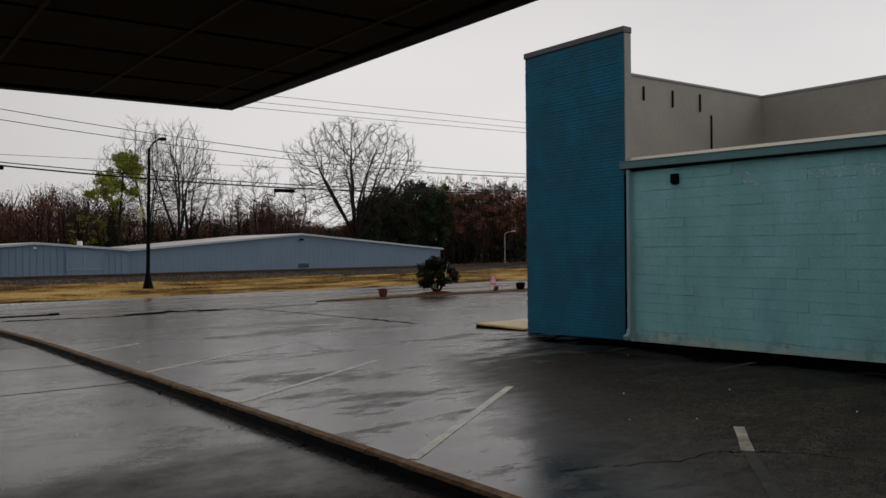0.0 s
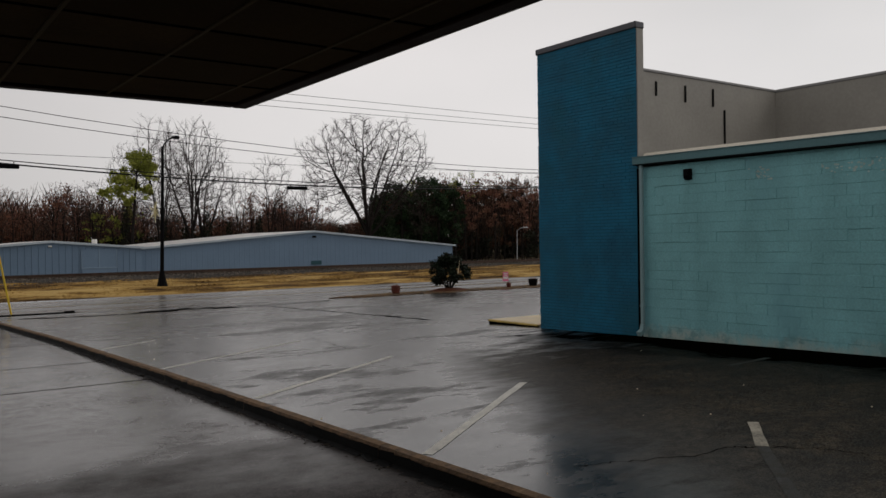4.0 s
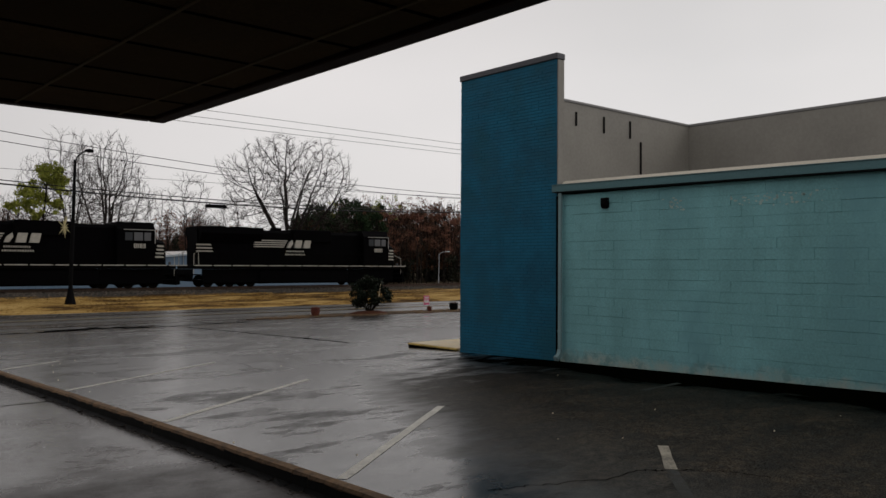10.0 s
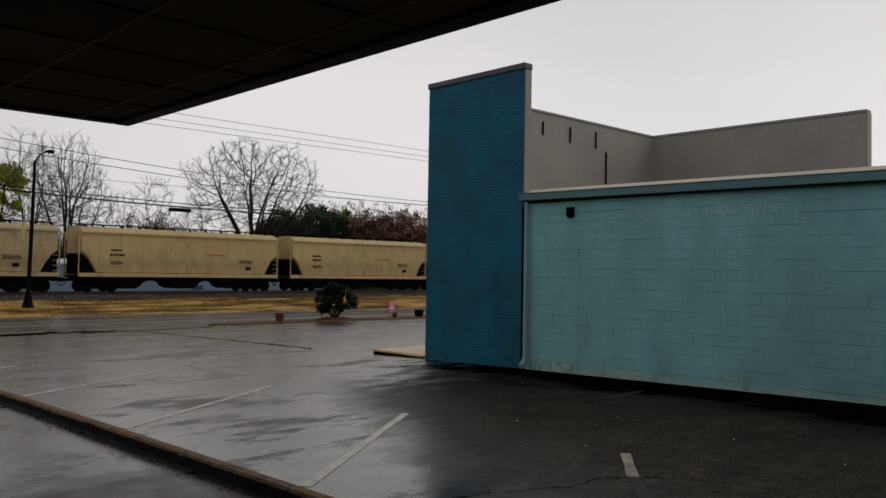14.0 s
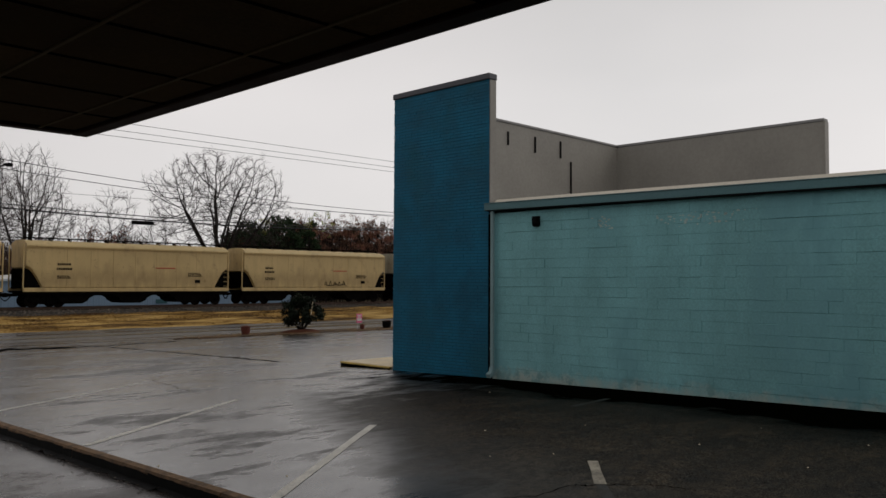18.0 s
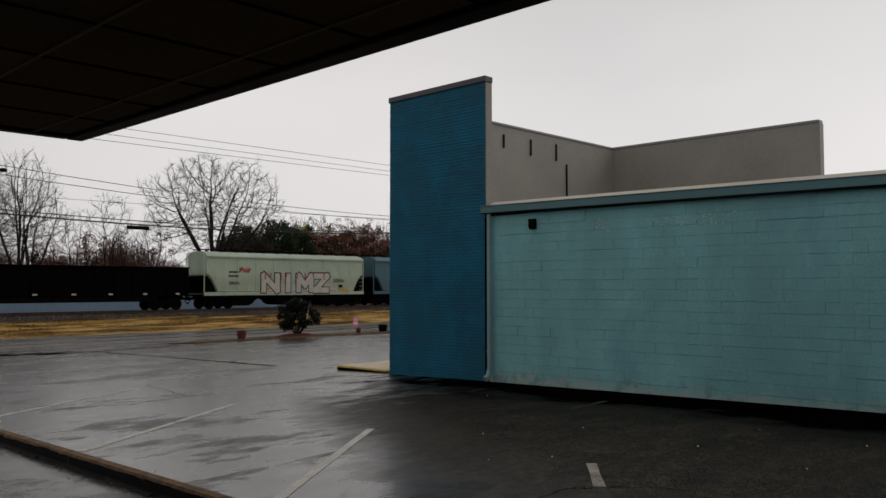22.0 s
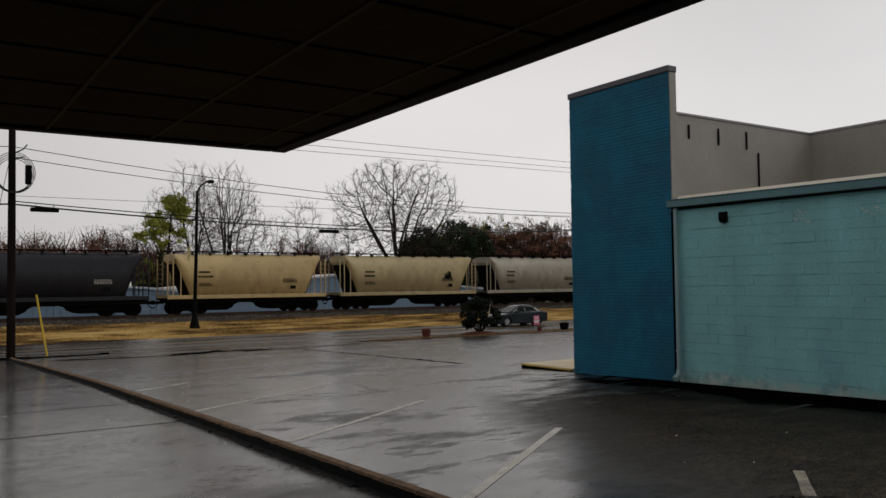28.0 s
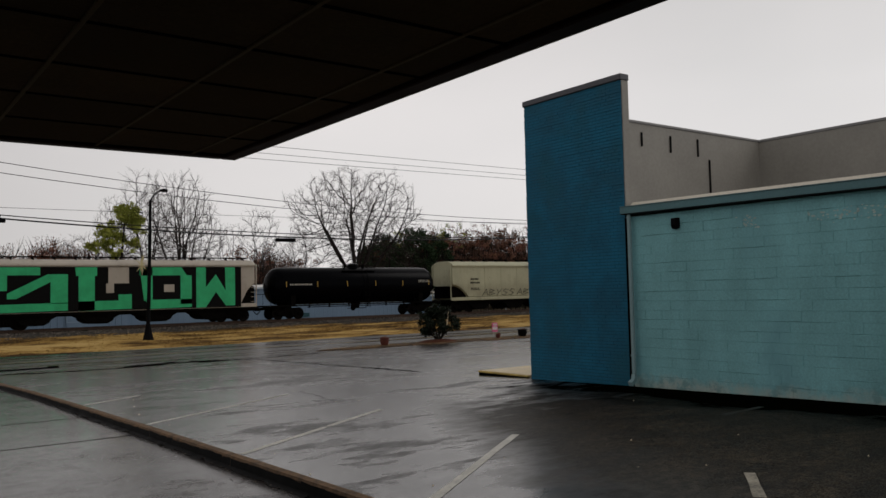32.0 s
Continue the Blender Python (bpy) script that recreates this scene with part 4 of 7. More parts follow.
P_TAN = car_paint("tan_car_paint", (0.56, 0.42, 0.195), dirt=0.5)
P_TAN2 = car_paint("dull_tan_car_paint", (0.46, 0.375, 0.20))
P_GREYTAN = car_paint("grey_tan_car_paint", (0.33, 0.32, 0.25), dirt=0.8)
P_PALEGREY = car_paint("pale_grey_car_paint", (0.36, 0.335, 0.265), dirt=0.7)
P_GREEN = car_paint("pale_green_car_paint", (0.42, 0.46, 0.28))
P_SLATE = car_paint("slate_blue_car_paint", (0.055, 0.140, 0.185), dirt=0.3)
P_MINT = car_paint("mint_car_paint", (0.42, 0.52, 0.41), dirt=0.35)
P_CELERY = car_paint("celery_car_paint", (0.46, 0.45, 0.30), dirt=0.4)
P_CREAM = car_paint("cream_tank_paint", (0.78, 0.66, 0.34), rust=(0.34, 0.26, 0.05), dirt=0.9)
P_WHITE = car_paint("white_tank_paint", (0.82, 0.77, 0.66), rust=(0.3, 0.25, 0.16), dirt=0.25)
P_BONE = car_paint("bone_car_paint", (0.48, 0.43, 0.36), dirt=0.4)
P_BLACK = car_paint("black_car_paint", (0.0035, 0.0035, 0.004), rust=(0.006, 0.0045, 0.004), rough=0.6, spec=0.0)
P_CHAR = car_paint("charcoal_car_paint", (0.022, 0.024, 0.030), rust=(0.008, 0.007, 0.006), dirt=0.8, rough=0.4, spec=0.25)
P_NAVY = car_paint("black_blue_tank_paint", (0.0022, 0.0048, 0.019), rust=(0.004, 0.004, 0.005), dirt=0.1, rough=0.3, spec=0.05)
P_JET = car_paint("jet_black_tank_paint", (0.0016, 0.0018, 0.0026), rust=(0.0025, 0.0025, 0.0025), dirt=0.1, rough=0.25, spec=0.025)
P_LOCO = car_paint("locomotive_black", (0.003, 0.003, 0.0035), rust=(0.005, 0.004, 0.0035), rough=0.55, spec=0.012)
P_UNDER = mat("black_underframe", (0.005, 0.0045, 0.004), 0.8, var=0.5, scale=3, spec=0.012)
P_WHEEL = mat("wheel_steel", (0.009, 0.007, 0.006), 0.7, 0.0, var=0.4, scale=4, spec=0.03)
P_MARK = mat("dark_lettering", (0.006, 0.006, 0.006), 0.7, var=0.2, scale=4, relief=0, spec=0.06)
P_PALE = mat("white_lettering", (0.46, 0.445, 0.40), 0.5, var=0.15, scale=4, relief=0)
P_YEL = mat("reflective_yellow", (0.50, 0.33, 0.07), 0.4, var=0.1, scale=4, relief=0)
P_DULLYEL = mat("faded_yellow_lettering", (0.22, 0.14, 0.04), 0.6, var=0.2, scale=4, relief=0)
P_RED = mat("red_stencil", (0.45, 0.06, 0.04), 0.5, var=0.2, scale=4, relief=0)
P_ORANGE = mat("rust_orange_patch", (0.30, 0.16, 0.07), 0.6, var=0.3, scale=2, relief=0)
P_TURQ = mat("turquoise_spray", (0.10, 0.50, 0.58), 0.5, var=0.2, scale=2, relief=0)
P_BLUE = mat("blue_spray", (0.05, 0.15, 0.50), 0.5, var=0.2, scale=2, relief=0)
P_SILVER = mat("silver_spray", (0.52, 0.50, 0.47), 0.45, var=0.15, scale=2, relief=0)
P_GREENG = mat("green_spray", (0.04, 0.46, 0.19), 0.5, var=0.18, scale=1.5, relief=0)
P_GALVROOF = mat("pale_worn_edge", (0.35, 0.34, 0.33), 0.5, var=0.2, scale=2, relief=0)
P_REDPANEL = mat("dull_red_panel", (0.022, 0.004, 0.0035), 0.6, var=0.6, scale=2, relief=0)
P_GLASS = mat("dark_cab_glass", (0.03, 0.035, 0.04), 0.12, var=0.1, scale=1, relief=0)
P_LITGLASS = mat("pale_cab_glass", (0.12, 0.125, 0.135), 0.15, var=0.1, scale=1, relief=0)

SHARED = {}


def shared(key, make, material, smooth=False):
    if key not in SHARED:
        SHARED[key] = make().mesh(key.split("/")[0], material, smooth)
    return SHARED[key]


def wheel_mesh():
    b = Build()
    ring = [(0.46, -0.06), (0.46, 0.05), (0.49, 0.06), (0.49, 0.075), (0.36, 0.075), (0.34, 0.03), (0.16, 0.02), (0.14, 0.06), (0.05, 0.06)]
    n = 20
    b.loft([[(r * math.cos(w), o, r * math.sin(w)) for w in [6.2832 * i / n for i in range(n)]] for r, o in ring[::-1]])
    return b


def truck(car, x, axles=2, span=1.78):
    """A bogie: two side frames with springs, axles with wheels."""
    t = part("truck", shared("bolster/%d" % axles, lambda: Build().chamfer(-0.22, 0.22, -1.0, 1.0, 0.42, 0.72, 0.03), P_UNDER), P_UNDER, car, at=pose(x, 0, 0))
    half = span * (axles - 1) / 2

    def side():
        b = Build()
        e = half + 0.28
        b.prism([(-e, 0.40), (-e, 0.62), (-half + 0.3, 0.74), (-0.5, 0.92), (0.5, 0.92), (half - 0.3, 0.74), (e, 0.62), (e, 0.40), (half - 0.2, 0.40), (0.45, 0.22), (-0.45, 0.22), (-half + 0.2, 0.40)], "y", -0.06, 0.06)
        for k in (-0.2, 0.0, 0.2):
            b.tube([(k, -0.09, 0.3), (k, -0.09, 0.62)], 0.075, 8)
        for a in range(axles):
            c = -half + a * span
            b.chamfer(c - 0.17, c + 0.17, -0.12, 0.06, 0.33, 0.62, 0.03)
        return b
    for s in (-1, 1):
        part("side_frame", shared("side_frame/%d" % axles, side, P_UNDER), P_UNDER, t, at=pose(0, 1.02 * s, 0, 0, 0, 0 if s < 0 else 180))
    for a in range(axles):
        c = -half + a * span
        part("axle", shared("axle", lambda: Build().tube([(0, -0.95, 0), (0, 0.95, 0)], 0.08, 8), P_WHEEL), P_WHEEL, t, at=pose(c, 0, 0.46))
        for s in (-1, 1):
            part("wheel", shared("wheel", wheel_mesh, P_WHEEL), P_WHEEL, t, at=pose(c, 0.75 * s, 0.46, 0, 0, 0 if s > 0 else 180))
    return t


def couplers(car, half):
    for s in (-1, 1):
        part("coupler", shared("coupler", lambda: Build().chamfer(-0.75, 0.0, -0.09, 0.09, 0.76, 0.98, 0.03).chamfer(-0.14, 0.02, -0.17, 0.17, 0.72, 1.02, 0.04), P_UNDER), P_UNDER, car, at=pose(s * half, 0, 0, 0, 0, 0 if s > 0 else 180))
        part("air_hose", shared("air_hose", lambda: Build().tube([(-0.45, -0.25, 0.85), (-0.3, -0.28, 0.62), (-0.1, -0.28, 0.45), (0.02, -0.26, 0.5)], 0.035, 6), P_UNDER), P_UNDER, car, at=pose(s * half, 0, 0, 0, 0, 0 if s > 0 else 180))


def bars(car, x, z, rows, material, side=-1.53, label="", w=1.1, h=0.17, seed=1):
    """Lettering too small to read, as rows of short bars."""
    r = random.Random(seed)
    b = Build()
    for k in range(rows):
        p = x
        while p < x + w * (1.0 if k == 0 else 1.15):
            q = p + r.uniform(0.12, 0.2)
            b.box(p, q - 0.05, side - 0.006, side + 0.004, z - k * h * 1.7, z - k * h * 1.7 + h)
            p = q
    part("lettering", b, material, car, label)


def strokes(car, lines, x, z, sx, sz, width, material, side, name="graffiti", label="", lift=0.006):
    """Spray-can strokes: chains of points in the plane of the car's side."""
    for j, chain in enumerate(lines):
        pts = [Vector((x + a * sx, z + c * sz)) for a, c in chain]
        vs = []
        for p, q in zip(pts, pts[1:]):
            d = q - p
            d = d.normalized() * width * 0.5 if d.length > 1e-5 else Vector((width * 0.5, 0))
            side_way = Vector((-d.y, d.x))
            for c in (p - d * 0.8, q + d * 0.8):
                for v in (c + side_way, c - side_way):
                    vs += [(v.x, side - lift - 0.0004 * j, v.y), (v.x, side + 0.003, v.y)]
        fs = []
        for k in range(len(vs) // 4 - 1):
            o = 4 * k
            fs += [(o, o + 4, o + 6, o + 2), (o, o + 1, o + 5, o + 4), (o + 2, o + 6, o + 7, o + 3), (o + 1, o + 3, o + 7, o + 5)]
        part(name, Build().add(vs, fs), material, car, label if j == 0 else "")


GLYPH = {
    "A": [[(0, 0), (0.5, 1), (1, 0)], [(0.2, 0.4), (0.8, 0.4)]],
    "B": [[(0, 0), (0, 1), (0.8, 0.8), (0.1, 0.5), (1, 0.25), (0, 0)]],
    "Y": [[(0, 1), (0.5, 0.5), (1, 1)], [(0.5, 0.5), (0.3, 0)]],
    "S": [[(1, 0.9), (0.4, 1), (0.1, 0.7), (0.9, 0.4), (0.6, 0), (0, 0.1)]],
    "N": [[(0, 0), (0, 1), (1, 0), (1, 1)]],
    "I": [[(0.5, 0), (0.5, 1)]],
    "M": [[(0, 0), (0, 1), (0.5, 0.35), (1, 1), (1, 0)]],
    "Z": [[(0, 1), (1, 1), (0, 0), (1, 0)]],
}


def word(car, text, x, z, w, h, width, material, side, label="", slant=0.0, step=None):
    lines = []
    step = step or w * 1.25
    for k, ch in enumerate(text):
        for chain in GLYPH.get(ch, []):
            pts = [(k * step + px * w + pz * h * slant, pz * h) for px, pz in chain]
            lines += list(zip(pts, pts[1:])) if width > 0.3 else [pts]
    strokes(car, lines, x, z, 1, 1, width, material, side, "graffiti", label)


def scribble(car, x, z, w, h, material, side, seed, n=9, width=0.07, label="illegible spray tag"):
    r = random.Random(seed)
    pts = [[(i / n + r.uniform(-0.05, 0.05), r.uniform(0, 1) if i % 2 else r.uniform(0, 0.4)) for i in range(n + 1)]]
    pts += [[(f, r.uniform(0, 0.3)), (f + 0.06, r.uniform(0.7, 1)), (f + 0.12, r.uniform(0, 0.4))] for f in [k / 5 for k in range(5)]]
    strokes(car, pts, x, z, w, h, width, material, side, "graffiti", label)


def hopper_car(label, half, paint, style, bays=3, marks=True, seed=0, top=None, dark_marks=True):
    """Covered hopper: rounded body with sloping ends, sills, outlets, roof walk, ladders, trucks."""
    car = thing("hopper_car", label, "hopper car", "train cars")
    r = random.Random(seed)
    e = half - 0.62          # end of the side sill
    top = top or (4.42 if style == "open" else 4.74)
    HB = 1.5
    if style == "low":
        xt, xm, zm, xb = e - 0.18, e - 0.22, 2.4, e - 2.0
    elif style == "cut":
        xt, xm, zm, xb = e - 0.18, e - 0.22, 2.7, e - 1.25
    else:
        xt, xm, zm, xb = e - 0.5, e - 0.56, 3.95, e - 1.65

    def ring(x, zb):
        zb = min(zb, top - 0.55)
        side = [(-1.30, zb), (-HB, zb + 0.12), (-HB - 0.02, max(zb + 0.2, 2.6)), (-HB, max(zb + 0.3, top - 0.55)), (-HB + 0.02, top - 0.40), (-1.22, top - 0.14), (-0.85, top - 0.03), (-0.4, top)]
        if style == "open":
            side = [(y, zb + (z - 1.32) * (top - zb) / (top - 1.32)) for y, z in ((-1.16, 1.32), (-1.36, 1.58), (-1.49, 2.0), (-1.55, 2.5), (-1.55, 3.0), (-1.48, 3.45), (-1.32, 3.86), (-1.02, 4.18), (-0.6, 4.36), (-0.3, 4.42))]
        return [(x, y, z) for y, z in side] + [(x, -y, z) for y, z in side[::-1]]
    if style == "low":
        bow = [(e - 0.18, 2.45), (e - 0.5, 2.42), (e - 1.0, 2.25), (e - 1.45, 1.95), (e - 1.8, 1.6), (e - 2.0, 1.32)]
    elif style == "cut":
        bow = [(e - 0.18, 2.8), (e - 0.32, 2.72), (e - 0.58, 2.5), (e - 0.85, 2.12), (e - 1.08, 1.7), (e - 1.2, 1.48), (e - 1.25, 1.32)]
    else:
        bow = [(xt, zm + 0.25), (xm, zm), ((xm + xb) / 2, (zm + 1.32) / 2), (xb, 1.32)]
    xs = [(-x, z) for x, z in bow] + bow[::-1]
    part("body", Build().loft([ring(x, z) for x, z in xs]), paint, car, smooth=style == "open")
    for y in (-1, 1) if style != "open" else ():
        band = [(-HB - 0.10, top - 0.52), (-HB - 0.12, top - 0.42), (-HB - 0.04, top - 0.30), (-1.30, top - 0.16), (-1.26, top - 0.22), (-HB + 0.01, top - 0.46)]
        part("roof_band", Build().prism([(y * -p, z) for p, z in band], "x", -xt - 0.02, xt + 0.02), paint, car)
    n = 5 if half < 7.5 else 8
    for k in range(1, n) if style != "open" else ():
        part("seam", shared("seam/%d/%s" % (top * 100, paint.name), lambda: Build().chamfer(-0.018, 0.018, -HB - 0.028, -HB + 0.01, 1.45, top - 0.58, 0.006), paint), paint, car, at=pose(-xb + 2 * xb * k / n, 0, 0))
    # side sills and end platforms
    for s in (-1, 1):
        part("side_sill", Build().chamfer(-e, e, s * 1.47 - 0.07, s * 1.47 + 0.07, 1.10, 1.38, 0.02), paint, car)
    part("centre_sill", Build().box(-half + 0.5, half - 0.5, -0.2, 0.2, 0.8, 1.1).box(-e, e, -1.42, 1.42, 1.02, 1.09), P_UNDER, car)
    for s in (-1, 1):
        end = part("end_platform", Build().chamfer(e - 1.5, e + 0.1, -1.4, 1.4, 1.102, 1.16, 0.01), P_UNDER, car, at=pose(0, 0, 0, 0, 0, 0 if s > 0 else 180))
        key = "%s/%d/%s" % (style, top * 100, paint.name)
        for y in (-1.44, 1.44):
            part("corner_post", shared("corner_post/" + key, lambda: Build().chamfer(-0.06, 0.02, -0.04, 0.04, 1.385, top - 0.35, 0.01), paint), paint, end, at=pose(e, y, 0))
            if style == "open":
                part("brace_post", shared("brace_post/" + key, lambda: Build().chamfer(-0.04, 0.04, -0.03, 0.03, 1.385, 3.3, 0.01), paint), paint, end, at=pose(e - 0.96, y, 0))
                part("middle_post", shared("middle_post/" + key, lambda: Build().chamfer(-0.04, 0.04, -0.03, 0.03, 1.385, top - 0.5, 0.01), paint), paint, end, at=pose(e - 0.41, y, 0))
        for k in range(7 if style == "open" else 5):
            part("ladder_rung", shared("ladder_rung/" + key, lambda: Build().box(-0.44, 0.01, -0.015, 0.015, 0, 0.03), paint), paint, end, at=pose(e, -1.44, 1.5 + k * 0.36))
        part("slope_sheet", Build().loft([[(xb + 0.02, -1.25, 1.34), (xb + 0.02, 1.25, 1.34), (xb - 0.1, 1.25, 1.34), (xb - 0.1, -1.25, 1.34)],
                                         [(xm + 0.03, -1.25, zm), (xm + 0.03, 1.25, zm), (xm - 0.1, 1.25, zm), (xm - 0.1, -1.25, zm)]]), P_UNDER, end)
        if style != "open":
            # black panels painted in for the end cage's shaded bay, with its curved edge
            arc = [(x - 0.02, z) for x, z in bow[1:]] + [(e - 0.12, 1.32), (e - 0.12, zm - 0.05)]
            part("end_bay", Build().prism(arc, "y", -1.30, -1.24), P_UNDER, end)
            part("end_bay", Build().prism(arc, "y", 1.24, 1.30), P_UNDER, end)
    # outlets
    xb = min(xb, e - 1.95)
    pitch = 2 * (xb + 0.6) / bays
    for k in range(bays):
        c = -xb - 0.6 + pitch * (k + 0.5)
        w = pitch * 0.37
        part("outlet", Build().prism([(c - w, 1.0), (c + w, 1.0), (c + w * 0.92, 0.84), (c + w * 0.66, 0.62), (c + w * 0.60, 0.44), (c + w * 0.36, 0.24), (c - w * 0.36, 0.24), (c - w * 0.60, 0.44), (c - w * 0.66, 0.62), (c - w * 0.92, 0.84)], "y", -1.25, 1.25), P_UNDER, car)
    part("sill_skirt", Build().box(-e + 0.1, e - 0.1, -1.45, -1.38, 0.92 if style != "open" else 0.78, 1.095), P_UNDER, car)
    # roof walk
    walk_b = Build()
    walk_b.box(-e + 0.1, e - 0.1, -0.55, -0.15, top + 0.16, top + 0.2)
    walk_b.box(-e + 0.1, e - 0.1, 0.15, 0.55, top + 0.16, top + 0.2)
    part("roof_walk", walk_b, P_UNDER, car)
    k = -e + 0.6
    while k < e - 0.3:
        part("roof_bracket", shared("roof_bracket/%d" % (top * 100), lambda: Build().prism([(-1.05, top - 0.1), (-0.6, top + 0.16), (-0.5, top + 0.16), (-0.5, top - 0.06)], "x", 0, 0.09), P_UNDER), P_UNDER, car, at=pose(k, 0, 0))
        k += 1.35
    truck(car, -half + 2.35)
    truck(car, half - 2.35)
    couplers(car, half)
    if marks:
        face = -HB - (0.065 if style == "open" else 0.03)
        ink = P_MARK if dark_marks else P_PALE
        bars(car, -xb + 0.3, 2.98, 1, ink, face, "reporting marks", 0.8, 0.15, seed)
        bars(car, -xb + 0.25, 2.64, 1, ink, face, "", 0.95, 0.16, seed + 1)
        bars(car, -xb + 0.3, 2.2, 3, ink, face, "", 0.8, 0.05, seed + 2)
        bars(car, xb - 1.7, 2.5, 4, ink, face, "", 1.0, 0.05, seed + 3)
        part("placard", Build().chamfer(xb - 1.1, xb - 0.65, face - 0.02, face + 0.02, 1.75, 2.0, 0.01), P_MARK, car)
    return car


def tank_car(label, half, paint, radius=1.48, zc=2.62, marks=None, railing=False, ladder=0.0, seed=0, sill=None, yellow=True):
    car = thing("tank_car", label, "tank car", "train cars")
    hb = half - 0.75
    n = 28
    rings = []
    for f, q in ((0.0, 0.05), (0.03, 0.30), (0.12, 0.52), (0.28, 0.72), (0.50, 0.87), (0.74, 0.96), (1.0, 1.0)):
        rings.append((-hb + f, q))
    rings += [(-x, q) for x, q in rings[::-1]]
    part("tank", Build().loft([[(x, radius * q * math.cos(w), zc + radius * q * math.sin(w)) for w in [6.2832 * i / n for i in range(n)]] for x, q in rings]), paint, car, smooth=True)
    sill = sill or paint
    for s in (-1, 1):
        part("end_sill", Build().chamfer(half - 2.9, half - 0.45, -1.4, 1.4, 1.0, 1.12, 0.02).chamfer(half - 2.9, half - 0.5, -0.2, 0.2, 0.8, 0.995, 0.02), sill, car, at=pose(0, 0, 0, 0, 0, 0 if s > 0 else 180))
        part("saddle", Build().prism([(-1.25, 1.125), (1.25, 1.125), (1.32, 1.9), (0.8, 1.36), (-0.8, 1.36), (-1.32, 1.9)], "x", half - 2.75, half - 2.35), sill, car, at=pose(0, 0, 0, 0, 0, 0 if s > 0 else 180))
        b = Build()
        for y in (-1.36, 1.36):
            b.tube([(half - 0.55, y, 1.12), (half - 0.55, y, 2.05), (half - 1.1, y, 2.05), (half - 1.1, y, 1.12)], 0.025, 6)
        b.tube([(half - 0.55, -1.36, 2.05), (half - 0.55, 1.36, 2.05)], 0.025, 6)
        part("end_rail", b, sill, car, at=pose(0, 0, 0, 0, 0, 0 if s > 0 else 180))
    b = Build()
    for s in (-1, 1):
        b.chamfer(-half + 2.95, half - 2.95, s * 1.2 - 0.16, s * 1.2 + 0.16, 1.03, 1.09, 0.01)
        k = -hb + 1.6
        while k < hb - 1.2:
            b.box(k, k + 0.05, s * 1.2 - 0.03, s * 1.2 + 0.03, 1.09, 1.5)
            k += 2.4
    part("running_board", b, sill, car)
    # dome and platform
    t = zc + radius
    part("manway", Build().tube([(0, 0, t - 0.1), (0, 0, t + 0.3), (0, 0, t + 0.36)], [0.45, 0.45, 0.2], 14), paint, car)
    b = Build()
    for s in (-1, 1):
        b.tube([(s * 0.9, -0.2, t - 0.05), (s * 0.9, -0.2, t + 0.28)], 0.12, 8)
    part("valve", b, P_UNDER, car)
    ph = 1.6 if not railing else 2.6
    b = Build()
    for y in (-0.95, 0.95):
        b.chamfer(-ph, ph, y - 0.18, y + 0.18, t - 0.32, t - 0.28, 0.01)
    part("platform", b, sill, car)
    b = Build()
    hh = 0.75 if railing else 0.42
    for y in (-1.1, 1.1):
        for z in (hh, hh * 0.5):
            b.tube([(-ph, y, t - 0.28 + z), (ph, y, t - 0.28 + z)], 0.022, 6)
        for k in range(5):
            x = -ph + 2 * ph * k / 4
            b.tube([(x, y, t - 0.3), (x, y, t - 0.28 + hh)], 0.022, 6)
    part("railing", b, sill, car)
    b = Build()
    for dx in (-0.2, 0.2):
        b.tube([(ladder + dx, -radius - 0.12, 0.75), (ladder + dx, -radius - 0.12, zc + 0.3), (ladder + dx, -1.1, t - 0.3)], 0.025, 6)
    for k in range(8):
        z = 0.85 + k * 0.3
        b.box(ladder - 0.2, ladder + 0.2, -radius - 0.14, -radius - 0.11, z, z + 0.025)
    part("ladder", b, sill, car)
    part("bottom_valve", Build().tube([(0.4, 0, zc - radius + 0.1), (0.4, 0, 0.72)], [0.3, 0.18], 10), P_UNDER, car)
    truck(car, -half + 2.3)
    truck(car, half - 2.3)
    couplers(car, half)
    if yellow:
        for k in range(6):
            x = -hb + 1.1 + (2 * hb - 2.2) * k / 5
            part("reflector", shared("reflector/%d" % (radius * 100), lambda: Build().box(-0.025, 0.025, -radius - 0.012, -radius + 0.06, -0.1, 0.36), P_YEL), P_YEL, car, "yellow reflective strip" if k == 0 else "", at=pose(x, 0, zc))
    bars(car, -hb + 1.4, zc + 0.05, 1, marks or P_PALE, -radius - 0.008, "reporting marks", 1.9, 0.11, seed)
    bars(car, hb - 2.2, zc + 0.3, 2, marks or P_PALE, -radius - 0.004, "", 1.0, 0.07, seed + 1)
    b = Build().tube([(-hb + 3.2, -0.9, 0.93), (hb - 3.2, -0.9, 0.93)], 0.035, 6)
    part("brake_pipe", b, P_UNDER, car)
    for k in range(6):
        part("hanger", shared("hanger", lambda: Build().chamfer(-0.05, 0.05, -0.95, -0.85, 0.86, 1.35, 0.01), P_UNDER), P_UNDER, car, at=pose(-hb + 3.4 + (2 * hb - 6.8) * k / 5, 0, 0))
    part("bottom_outlet", Build().tube([(0.0, 0, zc - radius + 0.1), (0.0, 0, 0.62), (0.0, 0, 0.5)], [0.24, 0.2, 0.12], 10), P_UNDER, car)
    part("valve_rod", Build().tube([(-0.9, -0.6, 0.72), (0.9, -0.6, 0.72)], 0.03, 6), P_UNDER, car)
